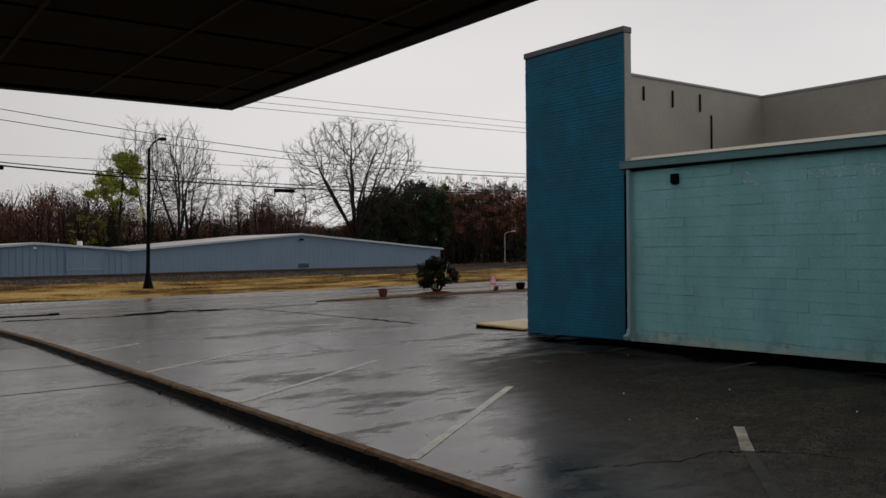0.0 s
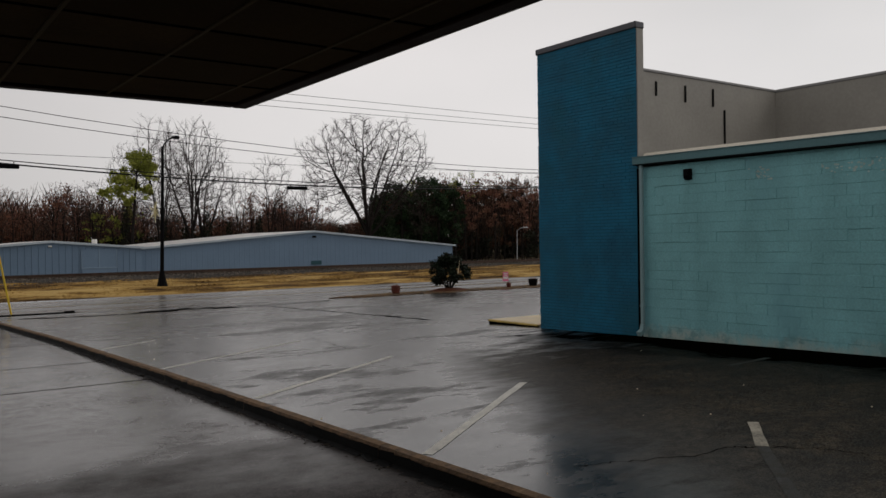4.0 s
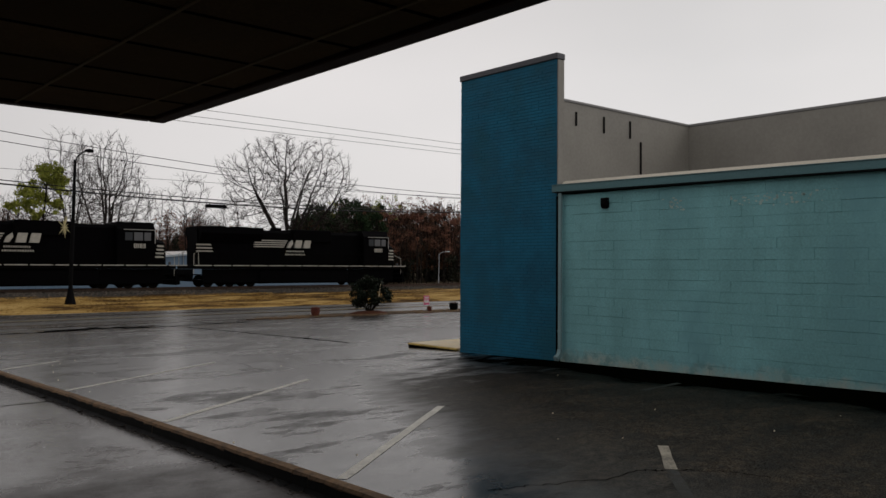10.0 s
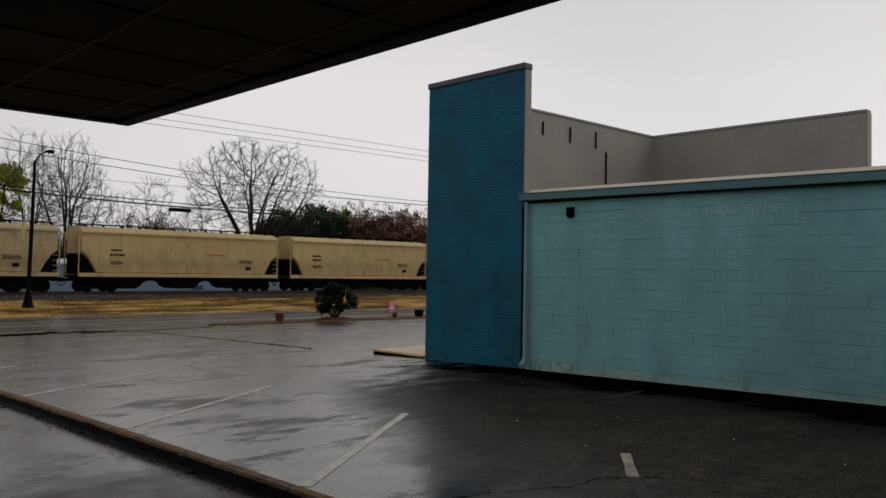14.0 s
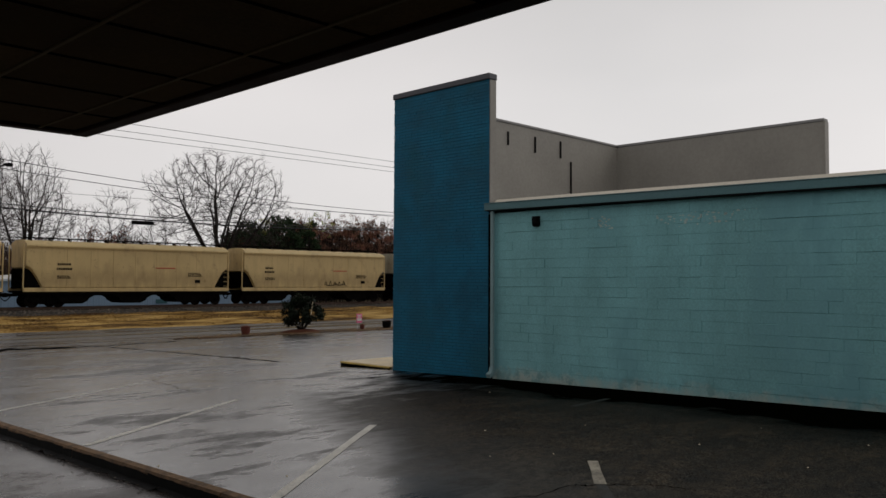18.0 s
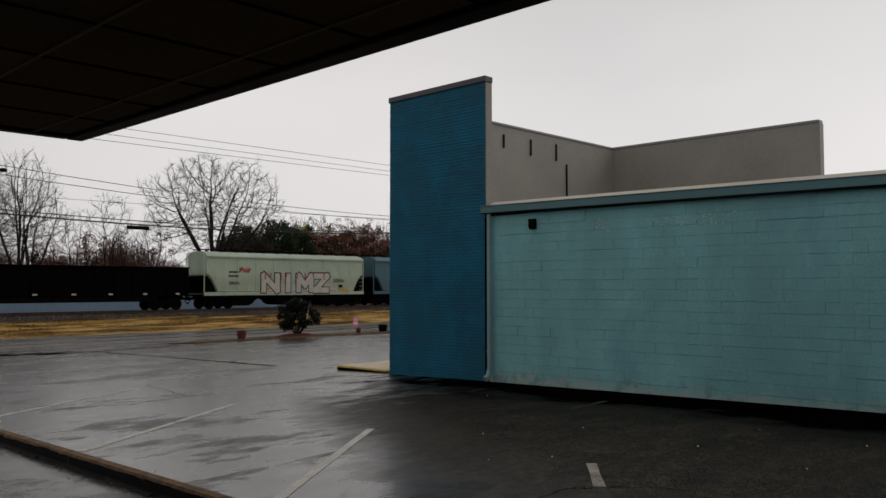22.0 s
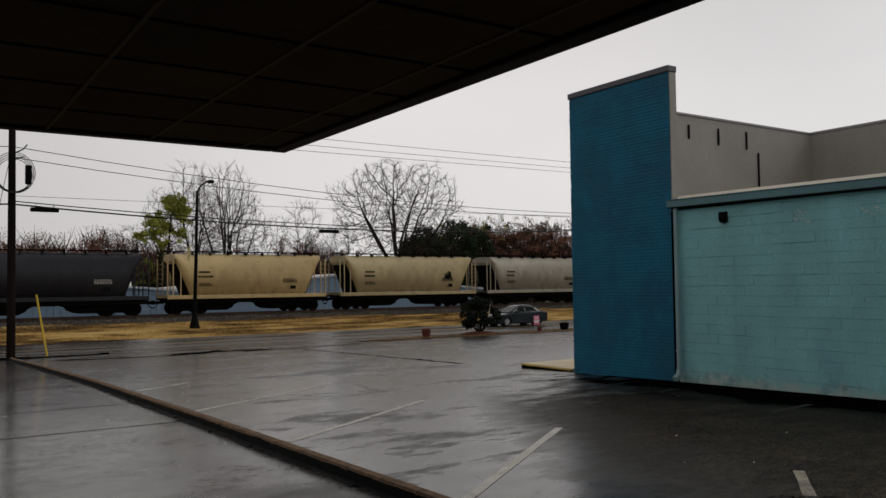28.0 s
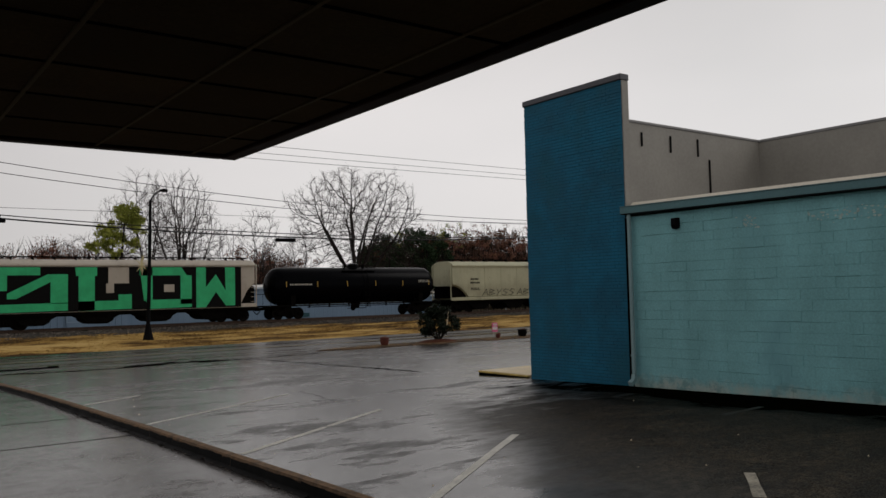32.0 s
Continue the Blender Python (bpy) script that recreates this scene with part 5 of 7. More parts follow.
    part("hazard_placard", Build().prism([(hb - 0.75, zc - 0.75), (hb - 0.6, zc - 0.6), (hb - 0.45, zc - 0.75), (hb - 0.6, zc - 0.9)], "y", -radius - 0.02, -radius + 0.3), P_PALE, car)
    return car


def gondola(label, half, height, paint, seed=0, ribs=13, floor=1.12):
    car = thing("gondola_car", label, "gondola car", "train cars")
    e = half - 0.7
    for s in (-1, 1):
        part("side", Build().chamfer(-e, e, s * 1.46 - 0.05, s * 1.46 + 0.05, floor, height, 0.015), paint, car)
        part("end", Build().chamfer(s * e - 0.05, s * e + 0.05, -1.405, 1.405, floor, height, 0.015), paint, car)
        part("top_chord", Build().chamfer(-e - 0.05, e + 0.05, s * 1.48 - 0.1, s * 1.48 + 0.1, height + 0.004, height + 0.12, 0.02), paint, car)
        for k in range(ribs):
            x = -e + 0.25 + (2 * e - 0.5) * k / (ribs - 1)
            part("side_post", shared("side_post/%d/%s" % (height * 10, paint.name), lambda: Build().loft([[(-0.09, -0.09, floor - 0.1), (0.09, -0.09, floor - 0.1), (0.09, 0, floor - 0.1), (-0.09, 0, floor - 0.1)], [(-0.07, -0.07, height), (0.07, -0.07, height), (0.07, 0, height), (-0.07, 0, height)]]), paint), paint, car, at=pose(x, s * 1.512, 0, 0, 0, 0 if s < 0 else 180))
    part("floor", Build().box(-e, e, -1.4, 1.4, floor - 0.04, floor + 0.03).box(-half + 0.5, half - 0.5, -0.2, 0.2, 0.8, floor - 0.045), P_UNDER, car)
    part("side_sill", Build().chamfer(-e + 2.6, e - 2.6, -1.5, -1.36, floor - 0.42, floor - 0.045, 0.02), P_UNDER, car)
    for k in range(8):
        part("reflector", shared("strip/%d" % (floor * 100), lambda: Build().box(-0.16, 0.16, -1.625, -1.6, floor + 0.1, floor + 0.22), P_PALE), P_PALE, car, "pale reflective strip" if k == 0 else "", at=pose(-e + 1.0 + (2 * e - 2.0) * k / 7, 0, 0))
    truck(car, -half + 2.3)
    truck(car, half - 2.3)
    couplers(car, half)
    return car


def locomotive(label, half, seed=0, back="plain"):
    car = thing("locomotive", label, "locomotive", "train cars")
    f, r = half - 0.65, -half + 0.65
    part("underframe", Build().chamfer(r, f, -1.5, 1.5, 1.42, 1.72, 0.03), P_LOCO, car)
    dash = Build()
    k = r + 0.1
    while k < f - 0.4:
        dash.box(k, k + 1.45, -1.515, -1.49, 1.66, 1.73)
        k += 1.6
    part("sill_stripe", dash, P_PALE, car, "broken white sill stripe")
    part("fuel_tank", Build().chamfer(-4.5, 4.3, -1.4, 1.4, 0.24, 1.415, 0.12), P_LOCO, car)
    part("long_hood", Build().loft([[(x, y, z) for y, z in ((-0.92, 1.725), (0.92, 1.725), (0.92, 4.4), (0.72, 4.62), (-0.72, 4.62), (-0.92, 4.4))] for x in (r + 0.55, f - 4.4)]), P_LOCO, car)
    part("radiator_wings", Build().loft([[(x, y, z) for y, z in ((-1.0, 3.5), (1.0, 3.5), (1.5, 4.25), (1.45, 4.75), (-1.45, 4.75), (-1.5, 4.25))] for x in (r + 0.65, r + 6.0)]), P_LOCO, car)
    part("dynamic_brake", Build().chamfer(-1.2, 2.6, -1.12, 1.12, 3.7, 4.75, 0.06), P_LOCO, car)
    part("exhaust", Build().chamfer(-2.6, -1.9, -0.35, 0.35, 4.625, 4.88, 0.03), P_LOCO, car)
    for x in (r + 2.6, r + 4.6):
        part("roof_fan", Build().tube([(x, 0, 4.752), (x, 0, 4.85)], 0.7, 18), P_LOCO, car)
    cab = part("cab", Build().loft([[(x, y, z) for y, z in ((-1.5, 1.725), (1.5, 1.725), (1.5, 4.3), (1.1, 4.82), (-1.1, 4.82), (-1.5, 4.3))] for x in (f - 4.38, f - 1.62)]), P_LOCO, car)
    part("cab_roof", Build().loft([[(x, y, z) for y, z in ((-1.12, 4.825), (1.12, 4.825), (1.06, 4.87), (-1.06, 4.87))] for x in (f - 4.1, f - 1.55)]), P_LOCO, cab)
    part("rain_gutter", Build().chamfer(f - 3.95, f - 1.6, -1.535, -1.50, 4.27, 4.32, 0.008).chamfer(f - 1.66, f - 1.60, -1.51, -1.45, 3.3, 4.265, 0.008), P_GALVROOF, cab, "pale worn gutter edge")
    for x0, x1, m in ((f - 3.85, f - 3.3, P_GLASS), (f - 2.45, f - 1.95, P_LITGLASS), (f - 3.2, f - 2.55, P_LITGLASS)):
        part("cab_window", Build().chamfer(x0, x1, -1.53, -1.49, 3.5, 4.1, 0.02), m, cab)
    part("nose", Build().loft([[(f - 1.6, y, z) for y, z in ((-1.3, 1.725), (1.3, 1.725), (1.3, 3.5), (0.9, 3.75), (-0.9, 3.75), (-1.3, 3.5))],
                               [(f - 0.75, y, z) for y, z in ((-1.2, 1.725), (1.2, 1.725), (1.1, 3.3), (0.8, 3.5), (-0.8, 3.5), (-1.1, 3.3))],
                               [(f - 0.55, y, z) for y, z in ((-0.9, 1.725), (0.9, 1.725), (0.8, 2.9), (0.6, 3.05), (-0.6, 3.05), (-0.8, 2.9))]]), P_LOCO, car)
    b = Build()
    for k in range(4):
        z = 2.25 + k * 0.27
        b.prism([(f - 1.5 + 0.06 * k, z), (f - 0.85, z), (f - 0.92, z + 0.13), (f - 1.6 + 0.06 * k, z + 0.13)], "y", -1.295, -1.18)
    part("nose_stripes", b, P_PALE, car, "white nose stripes")
    b = Build()
    for k in range(3):
        z = 2.75 + k * 0.26
        b.prism([(r + 0.5, z), (r + 1.95 - 0.1 * k, z), (r + 1.85 - 0.1 * k, z + 0.12), (r + 0.5, z + 0.12)], "y", -0.935, -0.90)
    part("rear_stripes", b, P_PALE, car, "white rear stripes")
    # emblem on the hood: a band of speed lines, a blank mark and two rows of small bars
    b = Build()
    for k in range(4):
        z = 3.22 + k * 0.17
        b.prism([(-4.8, z), (-2.1 + 0.1 * k, z), (-2.03 + 0.1 * k, z + 0.085), (-4.8, z + 0.085)], "y", -1.128, -0.90)
    b.prism([(-1.75, 3.2), (-1.45, 3.2), (-1.2, 3.55), (-1.25, 3.85), (-1.6, 3.6)], "y", -1.128, -0.90)
    for x in (-1.05, -0.2):
        b.prism([(x, 3.2), (x + 0.62, 3.2), (x + 0.75, 3.85), (x + 0.13, 3.85)], "y", -1.128, -0.90)
    part("emblem", b, P_PALE, car, "white emblem of bars and slanted blocks")
    bars(car, -1.75, 2.85, 1, P_PALE, -0.925, "", 1.7, 0.13, seed)
    bars(car, -1.85, 2.58, 1, P_PALE, -0.925, "", 1.9, 0.13, seed + 1)
    bars(car, f - 3.2, 2.95, 1, P_PALE, -1.505, "road number", 0.9, 0.33, seed + 2)
    for y in (-0.18, 0.18):
        part("headlight", Build().tube([(f - 1.63, y, 4.45), (f - 1.54, y, 4.45)], 0.11, 10), P_LITGLASS, cab)
    for y in (-1.1, 1.1):
        part("ditch_light", Build().tube([(f - 0.4, y, 1.85), (f - 0.28, y, 1.85)], 0.11, 10), P_LITGLASS, car)
    for s in (-1, 1):
        b = Build()
        b.tube([(r + 0.4, 1.46 * s, 2.75), (f - 4.5, 1.46 * s, 2.75)], 0.02, 6)
        k = r + 0.4
        while k < f - 4.5:
            b.tube([(k, 1.46 * s, 1.72), (k, 1.46 * s, 2.75)], 0.018, 5)
            k += 1.7
        part("handrail", b, P_LOCO, car)
        part("front_handrail", Build().tube([(f - 0.1, 1.4 * s, 0.9), (f - 0.1, 1.4 * s, 2.4), (f - 0.9, 1.4 * s, 2.7)], 0.025, 6), P_PALE, car)
        part("rear_handrail", Build().tube([(r + 0.1, 1.4 * s, 0.9), (r + 0.1, 1.4 * s, 2.6), (r + 0.45, 1.4 * s, 2.75), (r + 0.5, 1.4 * s, 1.73)], 0.028, 6), P_PALE, car)
    for s in (-1, 1):
        part("step_well", Build().chamfer(f - 0.9, f, -1.48, 1.48, 0.55, 0.62, 0.01).chamfer(f - 0.9, f, -1.48, 1.48, 0.95, 1.02, 0.01).chamfer(f - 0.02, f + 0.08, -1.48, 1.48, 0.45, 1.41, 0.02), P_LOCO, car, at=pose(0, 0, 0, 0, 0, 0 if s > 0 else 180))
        truck(car, s * (half - 4.0), 3, 1.85)
        part("brake_rigging", Build().chamfer(s * (half - 4.0) - 2.5, s * (half - 4.0) + 2.5, -1.25, -1.12, 0.3, 1.415, 0.05), P_LOCO, car)
    part("pilot", Build().prism([(f + 0.1, 0.2), (f + 0.42, 0.25), (f + 0.2, 1.1), (f + 0.1, 1.1)], "y", -1.35, 1.35), P_LOCO, car)
    couplers(car, half)
    return car


# couplings along the train, in metres behind the place it passes at 20 s
CUTS = [259.7, 238.0, 216.8, 200.1, 182.1, 165.2, 147.6, 130.5, 113.9, 96.2, 79.0, 61.8, 44.2, 26.7, 9.2, -8.9, -31.0, -47.5, -64.5, -79.9, -97.9, -111.7, -125.9, -140.7, -154.4, -168.5, -188.8, -210.1, -227.7, -248.0]
TRAIN_SPEED = 21.2
TRAIN = []


def enlist(k, make):
    half = (CUTS[k] - CUTS[k + 1]) / 2 - 0.02
    car = make(half)
    TRAIN.append((car, (CUTS[k] + CUTS[k + 1]) / 2))
    return car, half


enlist(0, lambda h: locomotive("black diesel locomotive with white stripes and emblem", h, 1))
enlist(1, lambda h: locomotive("second black diesel locomotive with white nose stripes", h, 7))
for k, paint in ((2, P_TAN), (3, P_TAN), (4, P_TAN), (5, P_TAN), (6, P_TAN2), (7, P_TAN2), (9, P_TAN), (10, P_TAN), (11, P_TAN)):
    car, h = enlist(k, lambda h: hopper_car("weathered tan covered hopper car with rust streaks", h, paint, "cut", seed=k * 5))
    part("red_stencil", Build().box(1.6, 3.2, -1.545, -1.52, 2.86, 2.93), P_RED, car)
    if k == 7:
        scribble(car, -3.6, 1.45, 3.2, 0.8, P_MARK, -1.535, 21, width=0.06)
        scribble(car, -3.5, 1.5, 3.0, 0.7, P_PALE, -1.542, 22, width=0.09)
    if k == 9:
        scribble(car, 0.6, 1.5, 2.6, 0.5, P_MARK, -1.535, 23, width=0.05)
car, h = enlist(8, lambda h: hopper_car("dirty grey-tan covered hopper car", h, P_GREYTAN, "cut", seed=41))
part("red_stencil", Build().box(1.2, 2.9, -1.545, -1.52, 2.86, 2.93), P_RED, car)
car, h = enlist(12, lambda h: hopper_car("pale green covered hopper with a small white tag", h, P_GREEN, "cut", seed=45))
scribble(car, 2.6, 1.5, 2.3, 0.65, P_PALE, -1.535, 31, width=0.14)
car, h = enlist(13, lambda h: hopper_car("slate blue covered hopper with turquoise graffiti on orange", h, P_SLATE, "cut", seed=47))
part("orange_patch", Build().chamfer(-5.6, 3.4, -1.536, -1.50, 1.42, 2.75, 0.01), P_ORANGE, car)
strokes(car, [[(0, 0), (0.1, 0.6), (0.35, 0.75), (0.6, 0.7), (0.9, 0.6), (1, 0)], [(0.05, 0.1), (0.95, 0.1)], [(0.1, 0.3), (0.9, 0.3)]], -4.2, 1.5, 6.2, 0.75, 0.3, P_TURQ, -1.545, label="turquoise outline of a sprayed car shape")
scribble(car, -3.2, 1.75, 4.4, 0.85, P_PALE, -1.552, 33, 12, 0.16)
scribble(car, -2.6, 1.6, 4.4, 0.8, P_BLUE, -1.556, 34, 10, 0.1)
scribble(car, -1.8, 2.0, 3.0, 0.6, P_RED, -1.560, 35, 6, 0.07)
scribble(car, 4.2, 1.7, 0.9, 0.6, P_PALE, -1.545, 36, 4, 0.15)
car, h = enlist(14, lambda h: hopper_car("mint covered hopper with silver block-letter graffiti", h, P_MINT, "cut", seed=49))
part("white_wedge", Build().prism([(-2.6, 1.42), (5.6, 1.42), (4.2, 2.1), (-1.6, 2.1)], "y", -1.536, -1.50), P_PALE, car)
part("yellow_wedge", Build().prism([(-3.6, 1.42), (-2.6, 1.42), (-2.0, 1.72), (-2.5, 1.72)], "y", -1.538, -1.50), P_YEL, car)
part("yellow_wedge", Build().prism([(5.6, 1.42), (6.8, 1.42), (5.9, 1.72), (5.2, 1.72)], "y", -1.538, -1.50), P_YEL, car)
word(car, "NIMZ", -2.8, 1.5, 1.4, 1.3, 0.66, P_MARK, -1.536, step=1.82)
word(car, "NIMZ", -2.8, 1.52, 1.38, 1.26, 0.50, P_SILVER, -1.552, "silver letters outlined in black", step=1.82)
strokes(car, [[(f, 1.0), (f, 1.0 - d)] for f, d in ((0.02, 0.35), (0.1, 0.2), (0.25, 0.4), (0.33, 0.2), (0.5, 0.3), (0.62, 0.4), (0.75, 0.25), (0.92, 0.35))], -2.8, 1.6, 7.0, 1.4, 0.1, P_RED, -1.566, label="red paint drips")
scribble(car, -5.2, 3.0, 1.1, 0.5, P_RED, -1.535, 37, 5, 0.06)
car, h = enlist(15, lambda h: gondola("long black gondola car with pale reflective strips", h, 3.25, P_BLACK, 3, 15))
bars(car, -h + 3.6, 2.75, 1, P_PALE, -1.615, "plain white emblem", 1.6, 0.34, 9)
bars(car, -h + 3.8, 2.1, 1, P_PALE, -1.615, "reporting marks", 1.6, 0.22, 10)
for k in (16, 17):
    enlist(k, lambda h: tank_car("glossy black-blue tank car with yellow reflectors", h, P_NAVY, 1.5, 2.62, P_DULLYEL, seed=50 + k, sill=P_UNDER))
car, h = enlist(18, lambda h: gondola("tall black open-top car with dull red panels", h, 3.85, P_BLACK, 4, 9, 1.2))
part("red_panel", Build().chamfer(-h + 1.1, -h + 2.3, -1.535, -1.50, 1.5, 3.6, 0.01).chamfer(-h + 2.9, -h + 3.9, -1.535, -1.50, 1.5, 3.6, 0.01), P_REDPANEL, car)
bars(car, -h + 4.3, 2.35, 1, P_PALE, -1.62, "reporting marks", 2.3, 0.24, 11)
scribble(car, 2.2, 1.6, 0.8, 0.5, P_PALE, -1.62, 12, 4, 0.06)
enlist(19, lambda h: tank_car("cream tank car with yellow-brown stains and top railing", h, P_CREAM, 1.42, 2.55, P_MARK, True, 0.4, 60, yellow=False))
car, h = enlist(20, lambda h: hopper_car("short tan covered hopper with black spray tags", h, P_TAN2, "open", 2, seed=61))
scribble(car, 1.4, 1.9, 2.3, 0.6, P_MARK, -1.562, 62, 7, 0.07, "black sprayed word reduced to strokes")
scribble(car, -0.6, 1.75, 1.2, 0.35, P_MARK, -1.562, 63, 5, 0.09)
enlist(21, lambda h: hopper_car("short pale grey covered hopper with open ends", h, P_PALEGREY, "open", 2, seed=64))
car, h = enlist(22, lambda h: hopper_car("short dull tan covered hopper with open ends", h, P_TAN2, "open", 2, seed=66))
scribble(car, 3.4, 2.4, 0.7, 0.7, P_MARK, -1.562, 67, 4, 0.08)
enlist(23, lambda h: hopper_car("short pale tan covered hopper with open ends", h, P_TAN, "open", 2, seed=68))
enlist(24, lambda h: hopper_car("short black covered hopper with open ends", h, P_CHAR, "open", 2, seed=70, dark_marks=False))
car, h = enlist(25, lambda h: tank_car("long white tank car with yellow reflectors and top railing", h, P_WHITE, 1.55, 2.7, P_MARK, True, 4.4, 71, sill=P_WHITE))
part("yellow_placard", Build().box(2.1, 3.0, -1.565, -1.53, 2.55, 2.9), P_YEL, car)
part("black_placard", Build().box(6.4, 7.5, -1.565, -1.50, 2.15, 2.4), P_MARK, car)
car, h = enlist(26, lambda h: hopper_car("long celery green covered hopper with black tags", h, P_CELERY, "low", 4, seed=73))
for k in range(3):
    word(car, "ABYSS", -6.4 + 4.3 * k, 1.5, 0.66, 0.58, 0.042, P_MARK, -1.54, "thin black sprayed letters", 0.35, 0.80)
scribble(car, 7.4, 1.7, 0.7, 0.4, P_RED, -1.54, 74, 4, 0.05)
enlist(27, lambda h: tank_car("glossy black tank car with yellow reflectors", h, P_JET, 1.52, 2.66, P_PALE, False, 0.5, 75, sill=P_UNDER))
car, h = enlist(28, lambda h: hopper_car("bone covered hopper with huge green graffiti letters", h, P_BONE, "cut", 4, seed=77))
Z0, Z1 = 1.16, 4.16
part("black_field", Build().chamfer(-h + 0.9, h - 1.9, -1.548, -1.50, 1.12, 4.18, 0.02), P_MARK, car, "black sprayed background")


def slow_letter(x, w, polys, material, side, label=""):
    b = Build()
    for poly in polys:
        b.prism([(x + px * w, Z0 + pz * (Z1 - Z0)) for px, pz in poly], "y", side, -1.5)
    part("graffiti_letter", b, material, car, label)


LX = [(-h + 1.5, 4.5), (-h + 6.45, 3.75), (-h + 10.75, 3.75), (-h + 14.85, 3.0)]
slow_letter(*LX[0], [[(0, 0.82), (0.62, 0.82), (0.62, 1), (0, 1)], [(0, 0.48), (0.18, 0.48), (0.18, 0.82), (0, 0.82)], [(0.18, 0.42), (0.72, 0.84), (1, 0.84), (1, 0.66), (0.75, 0.66), (0.3, 0.3), (0.18, 0.3)], [(0.76, 0.18), (1, 0.18), (1, 0.66), (0.76, 0.66)], [(0, 0), (1, 0.02), (1, 0.2), (0, 0.18)]], P_GREENG, -1.556, "green sprayed letter S")
slow_letter(*LX[1], [[(0.02, 0.8), (0.38, 0.8), (0.38, 1), (0.0, 1)], [(0.06, 0), (0.34, 0), (0.34, 0.8), (0.06, 0.8)], [(0.06, 0), (1, 0.02), (1, 0.22), (0.06, 0.22)], [(0.76, 0.22), (1, 0.22), (1, 0.36), (0.76, 0.36)]], P_GREENG, -1.556, "green sprayed letter L")
slow_letter(*LX[1], [[(0.58, 0.62), (0.95, 0.62), (0.95, 1), (0.58, 1)], [(0.54, 0.4), (0.68, 0.4), (0.68, 0.62), (0.54, 0.62)]], P_BONE, -1.552)
slow_letter(*LX[2], [[(0.08, 0.2), (0.24, 0.2), (0.24, 1), (0, 1)], [(0, 0.8), (0.9, 0.8), (0.8, 1), (0, 1)], [(0.78, 0.1), (1, 0.1), (1, 0.8), (0.78, 0.8)], [(0.2, 0), (1, 0.02), (1, 0.22), (0.1, 0.22)]], P_GREENG, -1.556, "green sprayed letter O")
slow_letter(*LX[2], [[(0.46, 0.4), (0.66, 0.4), (0.66, 0.58), (0.46, 0.58)]], P_BONE, -1.552)
slow_letter(*LX[3], [[(0, 0), (0.24, 0), (0.24, 1), (0, 1)], [(0.76, 0.03), (1, 0.03), (1, 1), (0.74, 1)], [(0.24, 0.0), (0.5, 0.38), (0.76, 0.03), (0.76, 0.4), (0.5, 0.82), (0.24, 0.5)]], P_GREENG, -1.556, "green sprayed letter W")

# ---- road cars ----
C_WHITE = mat("white_car_paint", (0.78, 0.78, 0.77), 0.25, var=0.03, scale=1, relief=0)
C_TEALDK = mat("dark_teal_car_paint", (0.004, 0.013, 0.017), 0.12, 0.0, var=0.08, scale=1, relief=0, spec=0.3)
C_GLASS = mat("tinted_car_glass", (0.003, 0.006, 0.007), 0.08, var=0.05, scale=1, relief=0, spec=0.12)
C_TRIM = mat("black_car_plastic", (0.010, 0.010, 0.011), 0.6, var=0.2, scale=4, relief=0.05, spec=0.2)
C_TYRE = mat("tyre_rubber", (0.008, 0.008, 0.008), 0.85, var=0.2, scale=6, relief=0.1, spec=0.1)
C_RIM = mat("alloy_rim", (0.42, 0.42, 0.43), 0.3, 0.8, var=0.1, scale=6, relief=0)
C_RIMDK = mat("black_rim", (0.02, 0.02, 0.021), 0.4, 0.3, var=0.1, scale=6, relief=0)
C_LAMP = mat("clear_headlamp", (0.55, 0.56, 0.56), 0.1, var=0.05, scale=4, relief=0)
C_TAIL, _nt, _b = node_mat("red_tail_lamp")
_b.inputs["Base Color"].default_value = (0.45, 0.01, 0.012, 1)
_b.inputs["Roughness"].default_value = 0.2
_b.inputs["Emission Color"].default_value = (1.0, 0.04, 0.03, 1)
_b.inputs["Emission Strength"].default_value = 0.35


